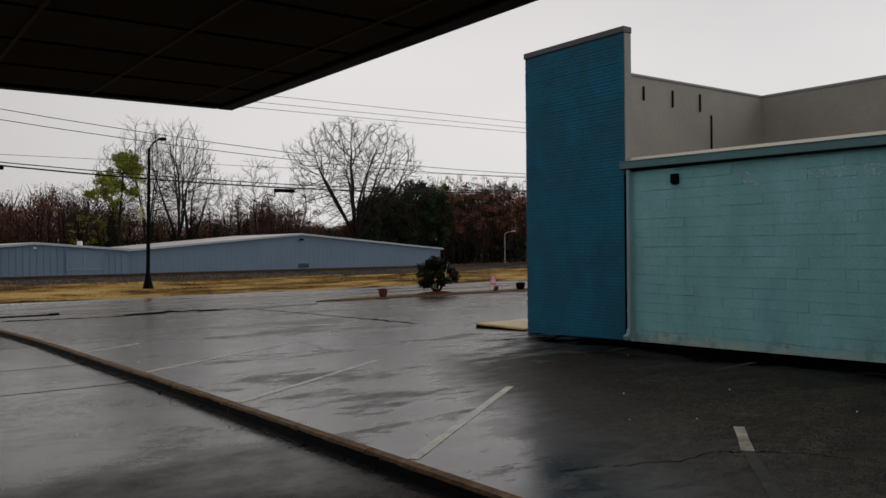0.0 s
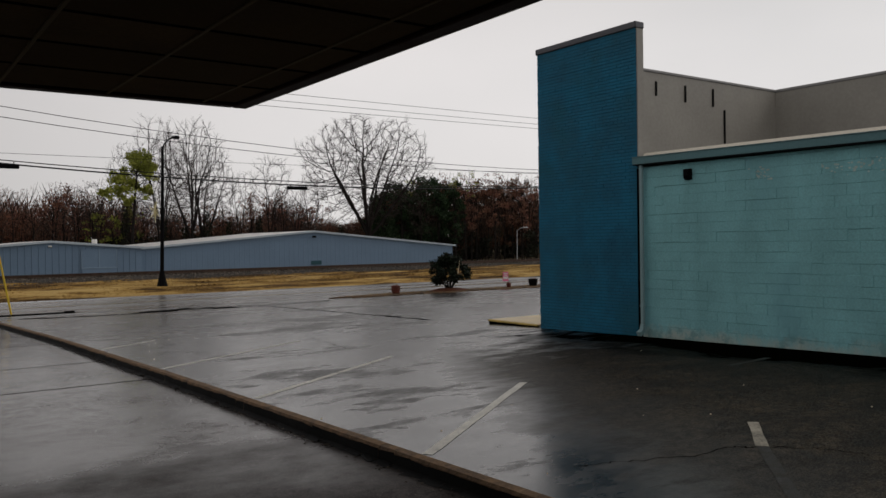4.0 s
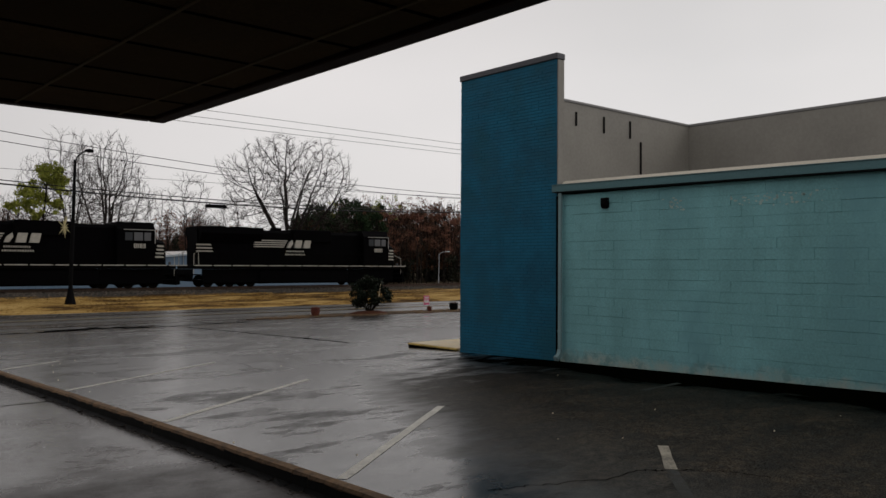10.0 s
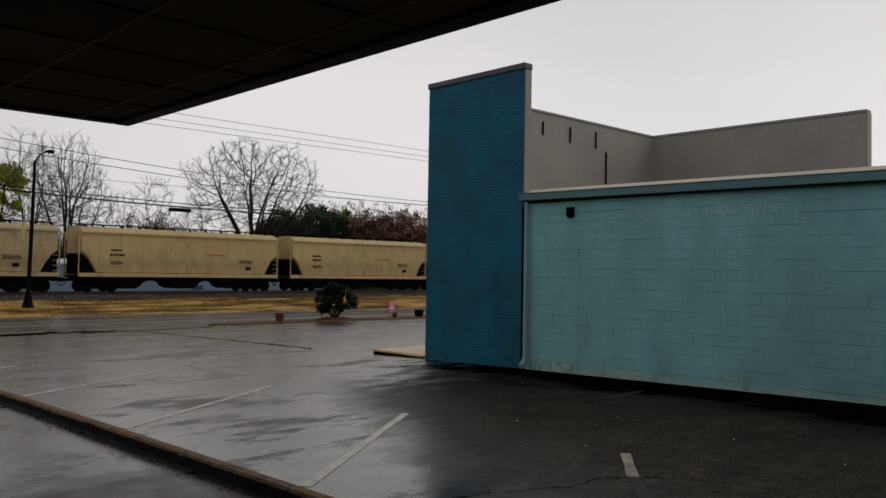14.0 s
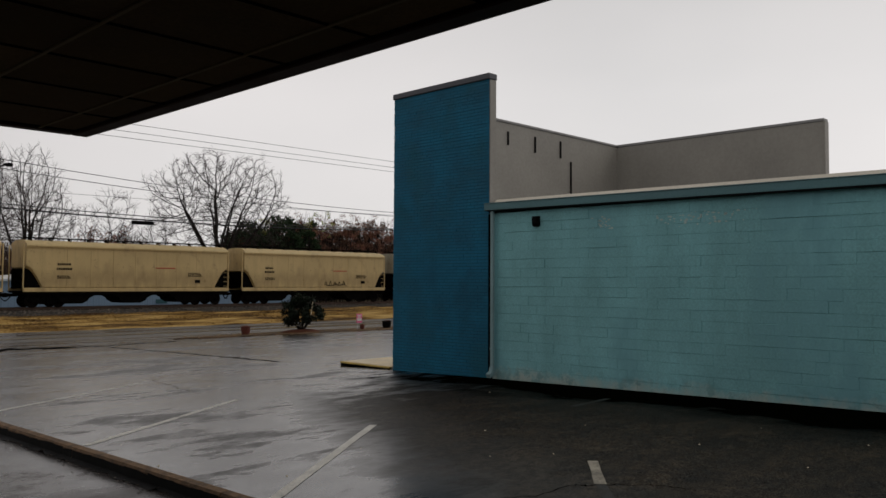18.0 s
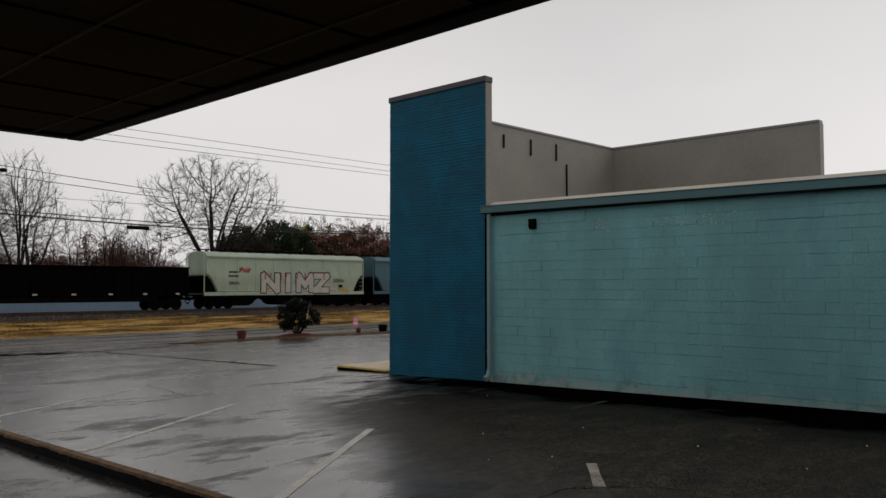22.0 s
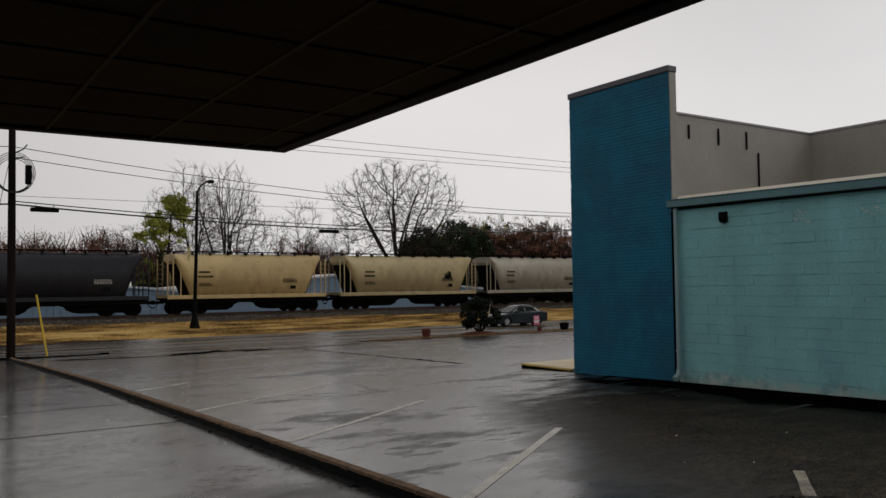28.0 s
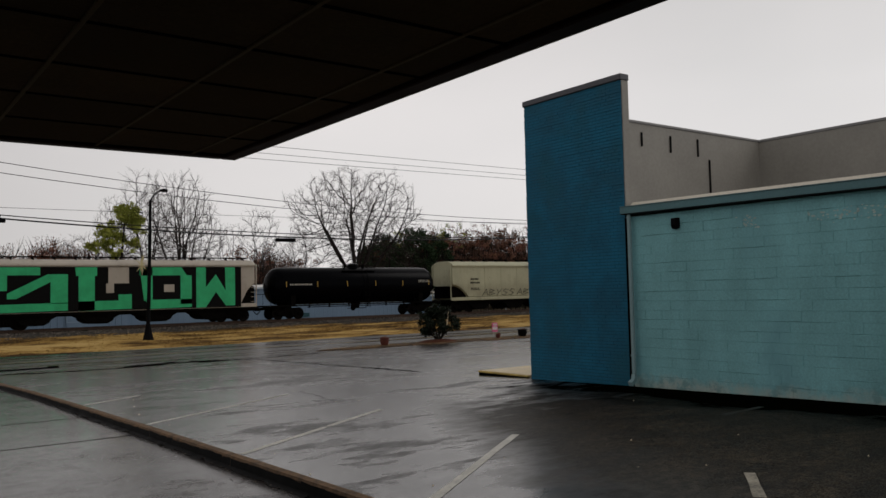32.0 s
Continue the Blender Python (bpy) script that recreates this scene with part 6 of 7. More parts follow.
def road_car(label, paint, rim, o):
    """A car that points to +x. o: half length, half width, wheel places and radius, outlines of body and greenhouse."""
    car = thing("car", label, "car", "cars on the road")
    w, wr, arch = o["w"], o["wr"], o["arch"]
    low = []
    for c in (o["front"], -o["rear"]):
        low += [(c + arch * math.cos(a), wr + arch * math.sin(a)) for a in [math.pi * k / 9 for k in range(10)]]
    sill = o["sill"]
    outline = o["nose"] + [(o["front"] + arch, sill)] + low[:10] + [(o["front"] - arch, sill), (-o["rear"] + arch, sill)] + low[10:] + [(-o["rear"] - arch, sill)] + o["tail"] + o["deck"]
    cx = 0.0

    def ring(y, k, dz):
        return [(cx + (x - cx) * k, y, z if z < 0.8 else z + dz) for x, z in outline]
    part("body", Build().loft([ring(-w, 0.972, -0.07), ring(-w + 0.05, 0.988, -0.02), ring(-w + 0.2, 1.0, 0.0), ring(w - 0.2, 1.0, 0.0), ring(w - 0.05, 0.988, -0.02), ring(w, 0.972, -0.07)]), paint, car, smooth=True)
    part("underbody", Build().chamfer(-o["rear"] - 0.55, o["front"] + 0.55, -w + 0.1, w - 0.1, 0.17, 0.5, 0.05), C_TRIM, car)
    base, mid, top = o["green"]
    (b0, b1, bw, bz), (m0, m1, mw, mz), (t0, t1, tw, tz) = base, mid, top

    def rect(x0, x1, hw, z):
        c = 0.12
        return [(x0 + c, -hw, z), (x1 - c, -hw, z), (x1, -hw + c, z), (x1, hw - c, z), (x1 - c, hw, z), (x0 + c, hw, z), (x0, hw - c, z), (x0, -hw + c, z)]
    part("cabin", Build().loft([rect(b0, b1, bw, bz), rect(m0, m1, mw, mz), rect(t0, t1, tw, tz)]), paint, car, smooth=True)

    def yside(z):
        return bw - (bw - mw) * (z - bz) / (mz - bz) + 0.008
    for s in (-1, 1):
        for poly in o["side_glass"]:
            b = Build().add([(x, s * yside(z), z) for x, z in poly] + [(x, s * (yside(z) - 0.03), z) for x, z in poly],
                            [tuple(range(len(poly)))] + [(i, (i + 1) % len(poly), len(poly) + (i + 1) % len(poly), len(poly) + i) for i in range(len(poly))])
            part("side_window", b, C_GLASS, car)
        part("mirror", Build().chamfer(o["mirror"][0] - 0.09, o["mirror"][0] + 0.09, s * (w + 0.1) - 0.09, s * (w + 0.1) + 0.09, o["mirror"][1] - 0.07, o["mirror"][1] + 0.07, 0.03), paint, car)
        part("door_handle", Build().chamfer(0.02, 0.2, s * (w + 0.005) - 0.015, s * (w + 0.005) + 0.015, 0.86, 0.9, 0.006), paint, car)
        part("door_gap", Build().box(-0.16, -0.145, s * (w - 0.004) - 0.004, s * (w - 0.004) + 0.004, 0.34, bz - 0.06), C_TRIM, car)
        part("sill_cladding", Build().chamfer(-o["rear"] + arch, o["front"] - arch, s * (w - 0.02) - 0.04, s * (w - 0.02) + 0.04, sill - 0.04, sill + o["clad"], 0.015), C_TRIM, car)
        part("headlamp", Build().loft([[(o["len"] - 0.06, s * y, z) for y, z in ((w - 0.55, o["hl"] - 0.06), (w - 0.2, o["hl"] - 0.05), (w - 0.2, o["hl"] + 0.05), (w - 0.55, o["hl"] + 0.03))],
                                       [(o["len"] - 0.42, s * y, z) for y, z in ((w - 0.3, o["hl"] - 0.05), (w - 0.0, o["hl"] - 0.01), (w - 0.0, o["hl"] + 0.07), (w - 0.3, o["hl"] + 0.05))]]), C_LAMP, car)
        part("tail_lamp", Build().loft([[(-o["len"] - 0.01, s * y, z) for y, z in ((w - 0.5, o["tl"] - 0.06), (w - 0.16, o["tl"] - 0.05), (w - 0.16, o["tl"] + 0.06), (w - 0.5, o["tl"] + 0.06))],
                                        [(-o["len"] + 0.36, s * y, z) for y, z in ((w - 0.3, o["tl"] - 0.03), (w + 0.006, o["tl"] - 0.02), (w + 0.006, o["tl"] + 0.07), (w - 0.3, o["tl"] + 0.07))]]), C_TAIL, car)
        if o.get("rails"):
            part("roof_rail", Build().tube([(t0 + 0.1, s * (tw + 0.02), tz - 0.01), (t0 + 0.25, s * (tw + 0.02), tz + 0.05), (t1 - 0.2, s * (tw + 0.02), tz + 0.04), (t1, s * (tw + 0.02), tz - 0.02)], 0.02, 6), C_TRIM, car)

    def across(x0, z0, x1, z1, hw0, hw1):
        d = 0.012 if x1 < x0 else -0.012
        return Build().add([(x0 + d, -hw0, z0), (x0 + d, hw0, z0), (x1 + d, hw1, z1), (x1 + d, -hw1, z1), (x0 - d, -hw0, z0), (x0 - d, hw0, z0), (x1 - d, hw1, z1), (x1 - d, -hw1, z1)],
                           [(0, 1, 2, 3), (7, 6, 5, 4), (0, 4, 5, 1), (1, 5, 6, 2), (2, 6, 7, 3), (3, 7, 4, 0)])
    part("windscreen", across(b1 - 0.02, bz + 0.03, m1 + 0.04, mz - 0.02, bw - 0.1, mw - 0.1), C_GLASS, car)
    part("rear_window", across(b0 + 0.04, bz + 0.06, m0 - 0.0, mz - 0.03, bw - 0.12, mw - 0.1), C_GLASS, car)
    part("front_bumper", Build().chamfer(o["len"] - 0.12, o["len"] + 0.02, -w + 0.15, w - 0.15, 0.22, 0.42, 0.04), C_TRIM, car)
    part("rear_bumper", Build().chamfer(-o["len"] - 0.03, -o["len"] + 0.12, -w + 0.12, w - 0.12, 0.28, 0.5, 0.04), C_TRIM, car)
    part("grille", Build().chamfer(o["len"] - 0.05, o["len"] + 0.012, -0.45, 0.45, o["hl"] - 0.16, o["hl"] - 0.04, 0.02), C_TRIM, car)
    part("plate", Build().box(-o["len"] - 0.045, -o["len"] - 0.035, -0.15, 0.15, 0.58, 0.7), C_LAMP, car)
    if o.get("rails"):
        for x in (o["front"], -o["rear"]):
            for q in (-1, 1):
                outer = [(x + (arch + 0.07) * math.cos(a), wr + (arch + 0.07) * math.sin(a)) for a in [math.pi * k / 10 for k in range(11)]]
                inner = [(x + (arch - 0.03) * math.cos(a), wr + (arch - 0.03) * math.sin(a)) for a in [math.pi * k / 10 for k in range(10, -1, -1)]]
                part("arch_flare", Build().prism(outer + inner, "y", q * (w - 0.03) - 0.03, q * (w - 0.03) + 0.04), C_TRIM, car)
    for x in (o["front"], -o["rear"]):
        for q in (-1, 1):
            part("wheel_well", Build().tube([(x, q * (w - 0.34), wr), (x, q * (w - 0.06), wr)], arch - 0.008, 20), C_TRIM, car)
    wheels = []
    n = 22
    for x in (o["front"], -o["rear"]):
        for s in (-1, 1):
            tyre_b = Build().loft([[(r * math.cos(a), q, r * math.sin(a)) for a in [6.2832 * i / n for i in range(n)]] for r, q in ((wr * 0.62, -0.1), (wr * 0.9, -0.105), (wr, -0.07), (wr, 0.07), (wr * 0.9, 0.105), (wr * 0.62, 0.1))])
            wheel = part("wheel", tyre_b, C_TYRE, car, at=pose(x, s * (w - 0.12), wr))
            rb = Build()
            for k in range(5):
                a = 6.2832 * k / 5
                for side in (-1, 1):
                    p = [(0.06 * wr, -0.13), (0.64 * wr, -0.09), (0.64 * wr, 0.09), (0.06 * wr, 0.13)]
                    q = [(u * math.cos(a) - v * wr * math.sin(a), u * math.sin(a) + v * wr * math.cos(a)) for u, v in p]
                    rb.prism(q, "y", side * 0.085, side * 0.115)
            rb.tube([(0, -0.12, 0), (0, 0.12, 0)], wr * 0.16, 12)
            for side in (-1, 1):
                ring_out = [[(r * math.cos(a), side * q, r * math.sin(a)) for a in [6.2832 * i / n for i in range(n)]] for r, q in ((wr * 0.66, 0.09), (wr * 0.66, 0.12), (wr * 0.60, 0.12), (wr * 0.60, 0.09))]
                rb.loft(ring_out)
            part("rim", rb, rim, wheel)
            wheels.append((wheel, x, s * (w - 0.12), wr))
    return car, wheels


SUV_CAR, SUV_WHEELS = road_car("white compact crossover car with black cladding", C_WHITE, C_RIMDK, {
    "len": 2.06, "w": 0.9, "front": 1.22, "rear": 1.24, "wr": 0.37, "arch": 0.44, "sill": 0.32, "clad": 0.24, "hl": 0.86, "tl": 1.02, "rails": True, "mirror": (0.72, 1.08),
    "nose": [(1.1, 1.10), (1.65, 1.04), (1.93, 0.94), (2.03, 0.82), (2.06, 0.52), (1.98, 0.30)], "tail": [(-1.94, 0.3), (-2.06, 0.46), (-2.05, 0.9), (-1.98, 1.12)], "deck": [(-1.8, 1.14), (0.2, 1.11)],
    "green": ((-1.97, 1.08, 0.86, 1.10), (-1.62, 0.32, 0.69, 1.57), (-1.42, 0.05, 0.58, 1.66)),
    "side_glass": [[(-1.15, 1.22), (-0.385, 1.13), (-0.385, 1.55), (-1.0, 1.53)], [(-0.375, 1.13), (0.80, 1.12), (0.30, 1.53), (-0.375, 1.55)]]})
SEDAN_CAR, SEDAN_WHEELS = road_car("dark teal sedan with silver alloy wheels", C_TEALDK, C_RIM, {
    "len": 2.28, "w": 0.89, "front": 1.36, "rear": 1.31, "wr": 0.32, "arch": 0.37, "sill": 0.25, "clad": 0.07, "hl": 0.68, "tl": 0.86, "mirror": (0.62, 0.98),
    "nose": [(0.95, 0.92), (1.6, 0.84), (2.05, 0.74), (2.22, 0.62), (2.28, 0.42), (2.18, 0.22)], "tail": [(-2.1, 0.26), (-2.26, 0.45), (-2.28, 0.8), (-2.2, 0.97)], "deck": [(-1.7, 1.0), (-0.2, 0.94)],
    "green": ((-1.95, 1.12, 0.83, 0.92), (-1.12, 0.15, 0.62, 1.36), (-0.9, -0.1, 0.52, 1.43)),
    "side_glass": [[(-1.35, 1.02), (-0.32, 0.98), (-0.32, 1.31), (-0.95, 1.29)], [(-0.26, 0.98), (0.72, 0.97), (0.16, 1.28), (-0.26, 1.31)]]})

M_GUYPALE = mat("pale_gold_tinsel", (0.62, 0.55, 0.30), 0.4, var=0.2, scale=8)
M_BRUSH2 = leaf_mat("grey_brown_brush", [(0.08, 0.053, 0.041), (0.13, 0.085, 0.062), (0.045, 0.032, 0.026), (0.15, 0.085, 0.058)])
M_RUSSET2 = leaf_mat("pink_brown_leaves", [(0.19, 0.07, 0.052), (0.28, 0.11, 0.08), (0.15, 0.07, 0.05), (0.30, 0.16, 0.09)])
M_TWIGBARK = mat("twig_bark", (0.018, 0.014, 0.012), 0.9, var=0.3, scale=0.5, fine=6, relief=0)
CABLES = [((3.7, 38, 7.95), (62, 38, 7.95), 1.6, 0.016), ((3.7, 38, 7.5), (58, 38, 7.5), 1.4, 0.016), ((3.7, 38, 5.55), (40, 38, 5.62), 0.66, 0.034),
          ((3.7, 38, 5.68), (42, 38, 5.75), 0.62, 0.022), ((3.7, 38, 5.9), (40, 38, 6.3), 0.1, 0.009), ((3.6, 38, 9.5), (75, 38, 9.75), 0.05, 0.012),
          ((3.6, 38.5, 9.22), (75, 38.5, 9.6), 0.1, 0.012), ((3.6, 37.6, 8.72), (75, 37.6, 9.25), 0.1, 0.012), ((-60, 38, 7.8), (3.7, 38, 7.95), 1.2, 0.016), ((-60, 38, 5.5), (3.7, 38, 5.55), 0.7, 0.034)]
SPLICES = [(18.1, 4.80), (4.93, 5.36)]

# ---- street furniture ----
lamp = thing("street_lamp", "tall black street lamp with a curved arm and flared base", "street lamp")
LX0, LY0, LZ0 = 15.52, 52.3, ground_z(52.3)
part("base", Build().tube([(LX0, LY0, LZ0 - 0.1), (LX0, LY0, LZ0 + 0.06), (LX0, LY0, LZ0 + 0.5), (LX0, LY0, LZ0 + 1.0)], [0.34, 0.33, 0.22, 0.13], 12), M_DARK, lamp)
part("pole", Build().tube([(LX0, LY0, LZ0 + 1.0), (LX0 + 0.08, LY0, 4.0), (LX0 + 0.16, LY0, 8.25)], [0.125, 0.11, 0.085], 12), M_DARK, lamp)
part("arm", Build().tube([(LX0 + 0.16, LY0, 8.1), (LX0 + 0.28, LY0, 8.42), (LX0 + 0.55, LY0, 8.72), (LX0 + 0.85, LY0, 8.85)], 0.045, 8), M_DARK, lamp)
part("lamp_head", Build().loft([[(LX0 + 0.72 + x, LY0 + y, 8.86 + z) for x, y, z in ring] for ring in (
    [(0, -0.05, -0.04), (0, 0.05, -0.04), (0, 0.05, 0.05), (0, -0.05, 0.05)], [(0.25, -0.17, -0.1), (0.25, 0.17, -0.1), (0.25, 0.15, 0.12), (0.25, -0.15, 0.12)],
    [(0.5, -0.13, -0.08), (0.5, 0.13, -0.08), (0.5, 0.1, 0.08), (0.5, -0.1, 0.08)])]), M_DARK, lamp)
star = thing("star_decoration", "pale gold tinsel star hung on the lamp pole", "decoration")
rnd = random.Random(4)
for k in range(12):
    a, l = 6.2832 * k / 12 + rnd.uniform(-0.1, 0.1), rnd.uniform(0.35, 0.75)
    c = Vector((LX0 - 0.42, LY0 - 0.12, 4.1))
    tip = c + Vector((math.cos(a) * l * 0.55, rnd.uniform(-0.08, 0.08), math.sin(a) * l * 1.2))
    part("spike", Build().tube([c, (c + tip) / 2, tip], [0.02, 0.035, 0.006], 5), M_GUYPALE, star)
part("bracket", Build().tube([(LX0 - 0.42, LY0, 4.1), (LX0, LY0, 4.1)], 0.02, 6), M_DARK, star)

pole = thing("utility_pole", "dark weathered wooden utility pole with coiled cable", "utility pole")
PX, PY = 3.66, 37.4
part("shaft", Build().tube([(PX, PY, ground_z(PY) - 0.3), (PX - 0.02, PY, 4.5), (PX - 0.05, PY, 10.6)], [0.17, 0.15, 0.12], 12), M_WOOD, pole)
part("crossarm", Build().chamfer(PX - 0.08, PX + 0.08, PY - 1.2, PY + 1.2, 9.5, 9.62, 0.01), M_WOOD, pole)
for k in range(4):
    r, dz = 0.62 + 0.05 * k, 0.03 * k
    part("cable_coil", Build().tube([(PX + 0.02 + r * math.cos(a), PY - 0.22 - 0.03 * k, 6.66 + dz + r * 1.08 * math.sin(a)) for a in [6.2832 * i / 24 for i in range(25)]], 0.016, 6), M_WIRE, pole)
part("splice_box", Build().chamfer(PX + 0.42, PX + 0.66, PY - 0.36, PY - 0.2, 6.3, 7.1, 0.04), M_DARK, pole)
part("bracket", Build().tube([(PX, PY - 0.1, 7.55), (PX + 0.35, PY - 0.15, 7.75), (PX + 0.5, PY - 0.15, 7.95)], 0.03, 6).tube([(PX, PY - 0.1, 7.3), (PX + 0.4, PY - 0.15, 7.45)], 0.03, 6), M_DARK, pole)
part("guy_wire", Build().tube([(PX, PY, 8.0), (PX - 1.6, PY - 0.2, -0.7)], 0.012, 5), M_WIRE, pole)
guy = thing("guy_marker", "leaning yellow plastic guy-wire marker", "guy marker")
part("sleeve", Build().tube([(5.72, 43.0 - 4.3, -0.88), (5.28, 43.0 - 4.3, 1.75)], 0.04, 8), M_GUY, guy)
guy.matrix_basis = pose(-0.55, 0, 0.04)


def cable(p, q, sag, r, name="overhead_cable", label="long black overhead utility cable", n=16):
    pts = []
    for k in range(n + 1):
        f = k / n
        pts.append((p[0] + (q[0] - p[0]) * f, p[1] + (q[1] - p[1]) * f, p[2] + (q[2] - p[2]) * f - sag * 4 * f * (1 - f)))
    return solid(name, Build().tube(pts, r, 5), M_WIRE, label, "cable", "overhead cables")


for p, q, sag, r in CABLES:
    cable(p, q, sag, r)
for x, z in SPLICES:
    closure = thing("splice_closure", "black oblong cable splice closure on the line", "splice closure", "splice closures")
    part("case", Build().chamfer(x - 0.55, x + 0.55, 37.92, 38.08, z - 0.09, z + 0.09, 0.03), M_DARK, closure)
    part("clamp", Build().tube([(x - 0.35, 38, z + 0.08), (x - 0.35, 38, z + 0.2)], 0.02, 6).tube([(x + 0.35, 38, z + 0.08), (x + 0.35, 38, z + 0.2)], 0.02, 6), M_DARK, closure)

far_lamp = thing("street_lamp", "distant galvanised street lamp with a short arm", "street lamp")
part("pole", Build().tube([(120.3, 140, -3.5), (120.4, 140, 4.3)], [0.11, 0.07], 10), M_GALV, far_lamp)
part("arm", Build().tube([(120.4, 140, 4.25), (121.2, 140, 4.75), (122.6, 140, 4.95)], 0.045, 8), M_GALV, far_lamp)
part("lamp_head", Build().chamfer(122.3, 123.6, 139.85, 140.15, 4.85, 5.05, 0.05), M_GALV, far_lamp)

# ---- planters, sign and shrub on the island ----
IZ = -0.77


def planter(x, y, r, h, material, label, crown=None):
    p = thing("planter", label, "planter", "planters")
    part("pot", Build().loft([[(x + q * math.cos(a), y + q * math.sin(a), z) for a in [6.2832 * i / 16 for i in range(16)]] for q, z in ((r * 0.75, IZ), (r, IZ + h * 0.45), (r * 0.98, IZ + h * 0.8), (r * 1.05, IZ + h * 0.82), (r * 1.05, IZ + h), (r * 0.85, IZ + h), (r * 0.82, IZ + h * 0.85))]), material, p, smooth=True)
    b = Build()
    r2 = random.Random(int(x * 10))
    for k in range(90):
        a, l = r2.uniform(0, 6.28), r2.uniform(0.05, 0.2)
        c = Vector((x + r2.uniform(-r, r) * 0.6, y + r2.uniform(-r, r) * 0.6, IZ + h * 0.85))
        d = Vector((math.cos(a) * 0.5, math.sin(a) * 0.5, r2.uniform(0.3, 1))) * l
        s = Vector((-math.sin(a), math.cos(a), 0)) * 0.02
        b.add([c - s, c + s, c + d], [(0, 1, 2)])
    part("plant", b, crown or M_RUSSET, p)
    return p


planter(23.45, 37.3, 0.24, 0.42, M_TERRA, "small terracotta planter with dead foliage")
planter(33.2, 37.2, 0.27, 0.42, M_DARK, "small dark planter with dry foliage")
planter(31.2, 37.1, 0.14, 0.24, M_TERRA, "little red flower pot by the sign")
sign = thing("yard_sign", "small pink and white yard sign on wire legs", "sign")
part("panel", Build().chamfer(31.0, 31.42, 37.38, 37.40, -0.42, 0.12, 0.005), M_PINK, sign)
b = Build()
for z, w in ((0.0, 0.3), (-0.1, 0.22), (-0.3, 0.32)):
    b.box(31.21 - w / 2, 31.21 + w / 2, 37.374, 37.381, z, z + 0.05)
b.box(31.02, 31.40, 37.374, 37.381, -0.24, -0.15)
part("lettering", b, M_WHITE, sign, "illegible white lettering")
part("legs", Build().tube([(31.08, 37.39, IZ - 0.05), (31.08, 37.39, -0.42)], 0.008, 5).tube([(31.34, 37.39, IZ - 0.05), (31.34, 37.39, -0.42)], 0.008, 5), M_GALV, sign)
stake = solid("stake", Build().prism([(27.42, 0.15), (27.47, 0.15), (27.62, 0.95), (27.55, 0.97)], "y", 37.05, 37.08), M_SLAB, "pale wooden plank leaning in the shrub", "stake")


def leaf_cloud(b, centre, radii, count, size, r, up=0.2, hollow=0.35, narrow=0.5):
    """Loose leaves or twig tufts in an ellipsoid, each a folded blade of its own."""
    for k in range(count):
        while True:
            d = Vector((r.uniform(-1, 1), r.uniform(-1, 1), r.uniform(-1, 1)))
            if hollow < d.length < 1:
                break
        c = Vector(centre) + Vector((d.x * radii[0], d.y * radii[1], d.z * radii[2]))
        a = Vector((r.uniform(-1, 1), r.uniform(-1, 1), r.uniform(-1, 1) + up)).normalized()
        s = a.cross(Vector((r.uniform(-1, 1), r.uniform(-1, 1), r.uniform(-1, 1)))).normalized()
        l = size * r.uniform(0.6, 1.4)
        p = c + a * l
        b.add([c, c + a * l * 0.5 + s * l * narrow * 0.5, p, c + a * l * 0.5 - s * l * narrow * 0.5], [(0, 1, 2, 3)])


shrub = thing("shrub", "dark glossy broad-leaved evergreen shrub with open stems", "shrub")
r = random.Random(9)
b, lv = Build(), Build()
SX, SY = 26.92, 37.2
for k in range(56):
    d = Vector((r.gauss(0, 1), r.gauss(0, 1), r.gauss(0, 1))).normalized() * r.random() ** 0.25
    if d.z < -0.75:
        continue
    slim_top = 1.0 - 0.35 * max(0, d.z)
    tip = Vector((SX + d.x * 1.45 * slim_top - 0.2 * max(0, d.z), SY + d.y * 1.1 * slim_top, IZ + 0.86 + d.z * (1.18 if d.z > 0 else 0.5)))
    if k % 3 == 0:
        mid = Vector((SX + d.x * 0.5, SY + d.y * 0.4, IZ + 0.45 + 0.2 * d.z))
        b.tube([(SX + d.x * 0.08, SY + d.y * 0.08, IZ), mid, tip], [0.04, 0.028, 0.01], 6)
    w = r.uniform(0.17, 0.27)
    leaf_cloud(lv, tip, (w, w, w * 0.85), int(340 * w), 0.17, r, 0.3, 0.0, 0.5)
part("stem_cluster", b, M_BARK, shrub)
part("foliage", lv, M_MAGNOLIA, shrub)

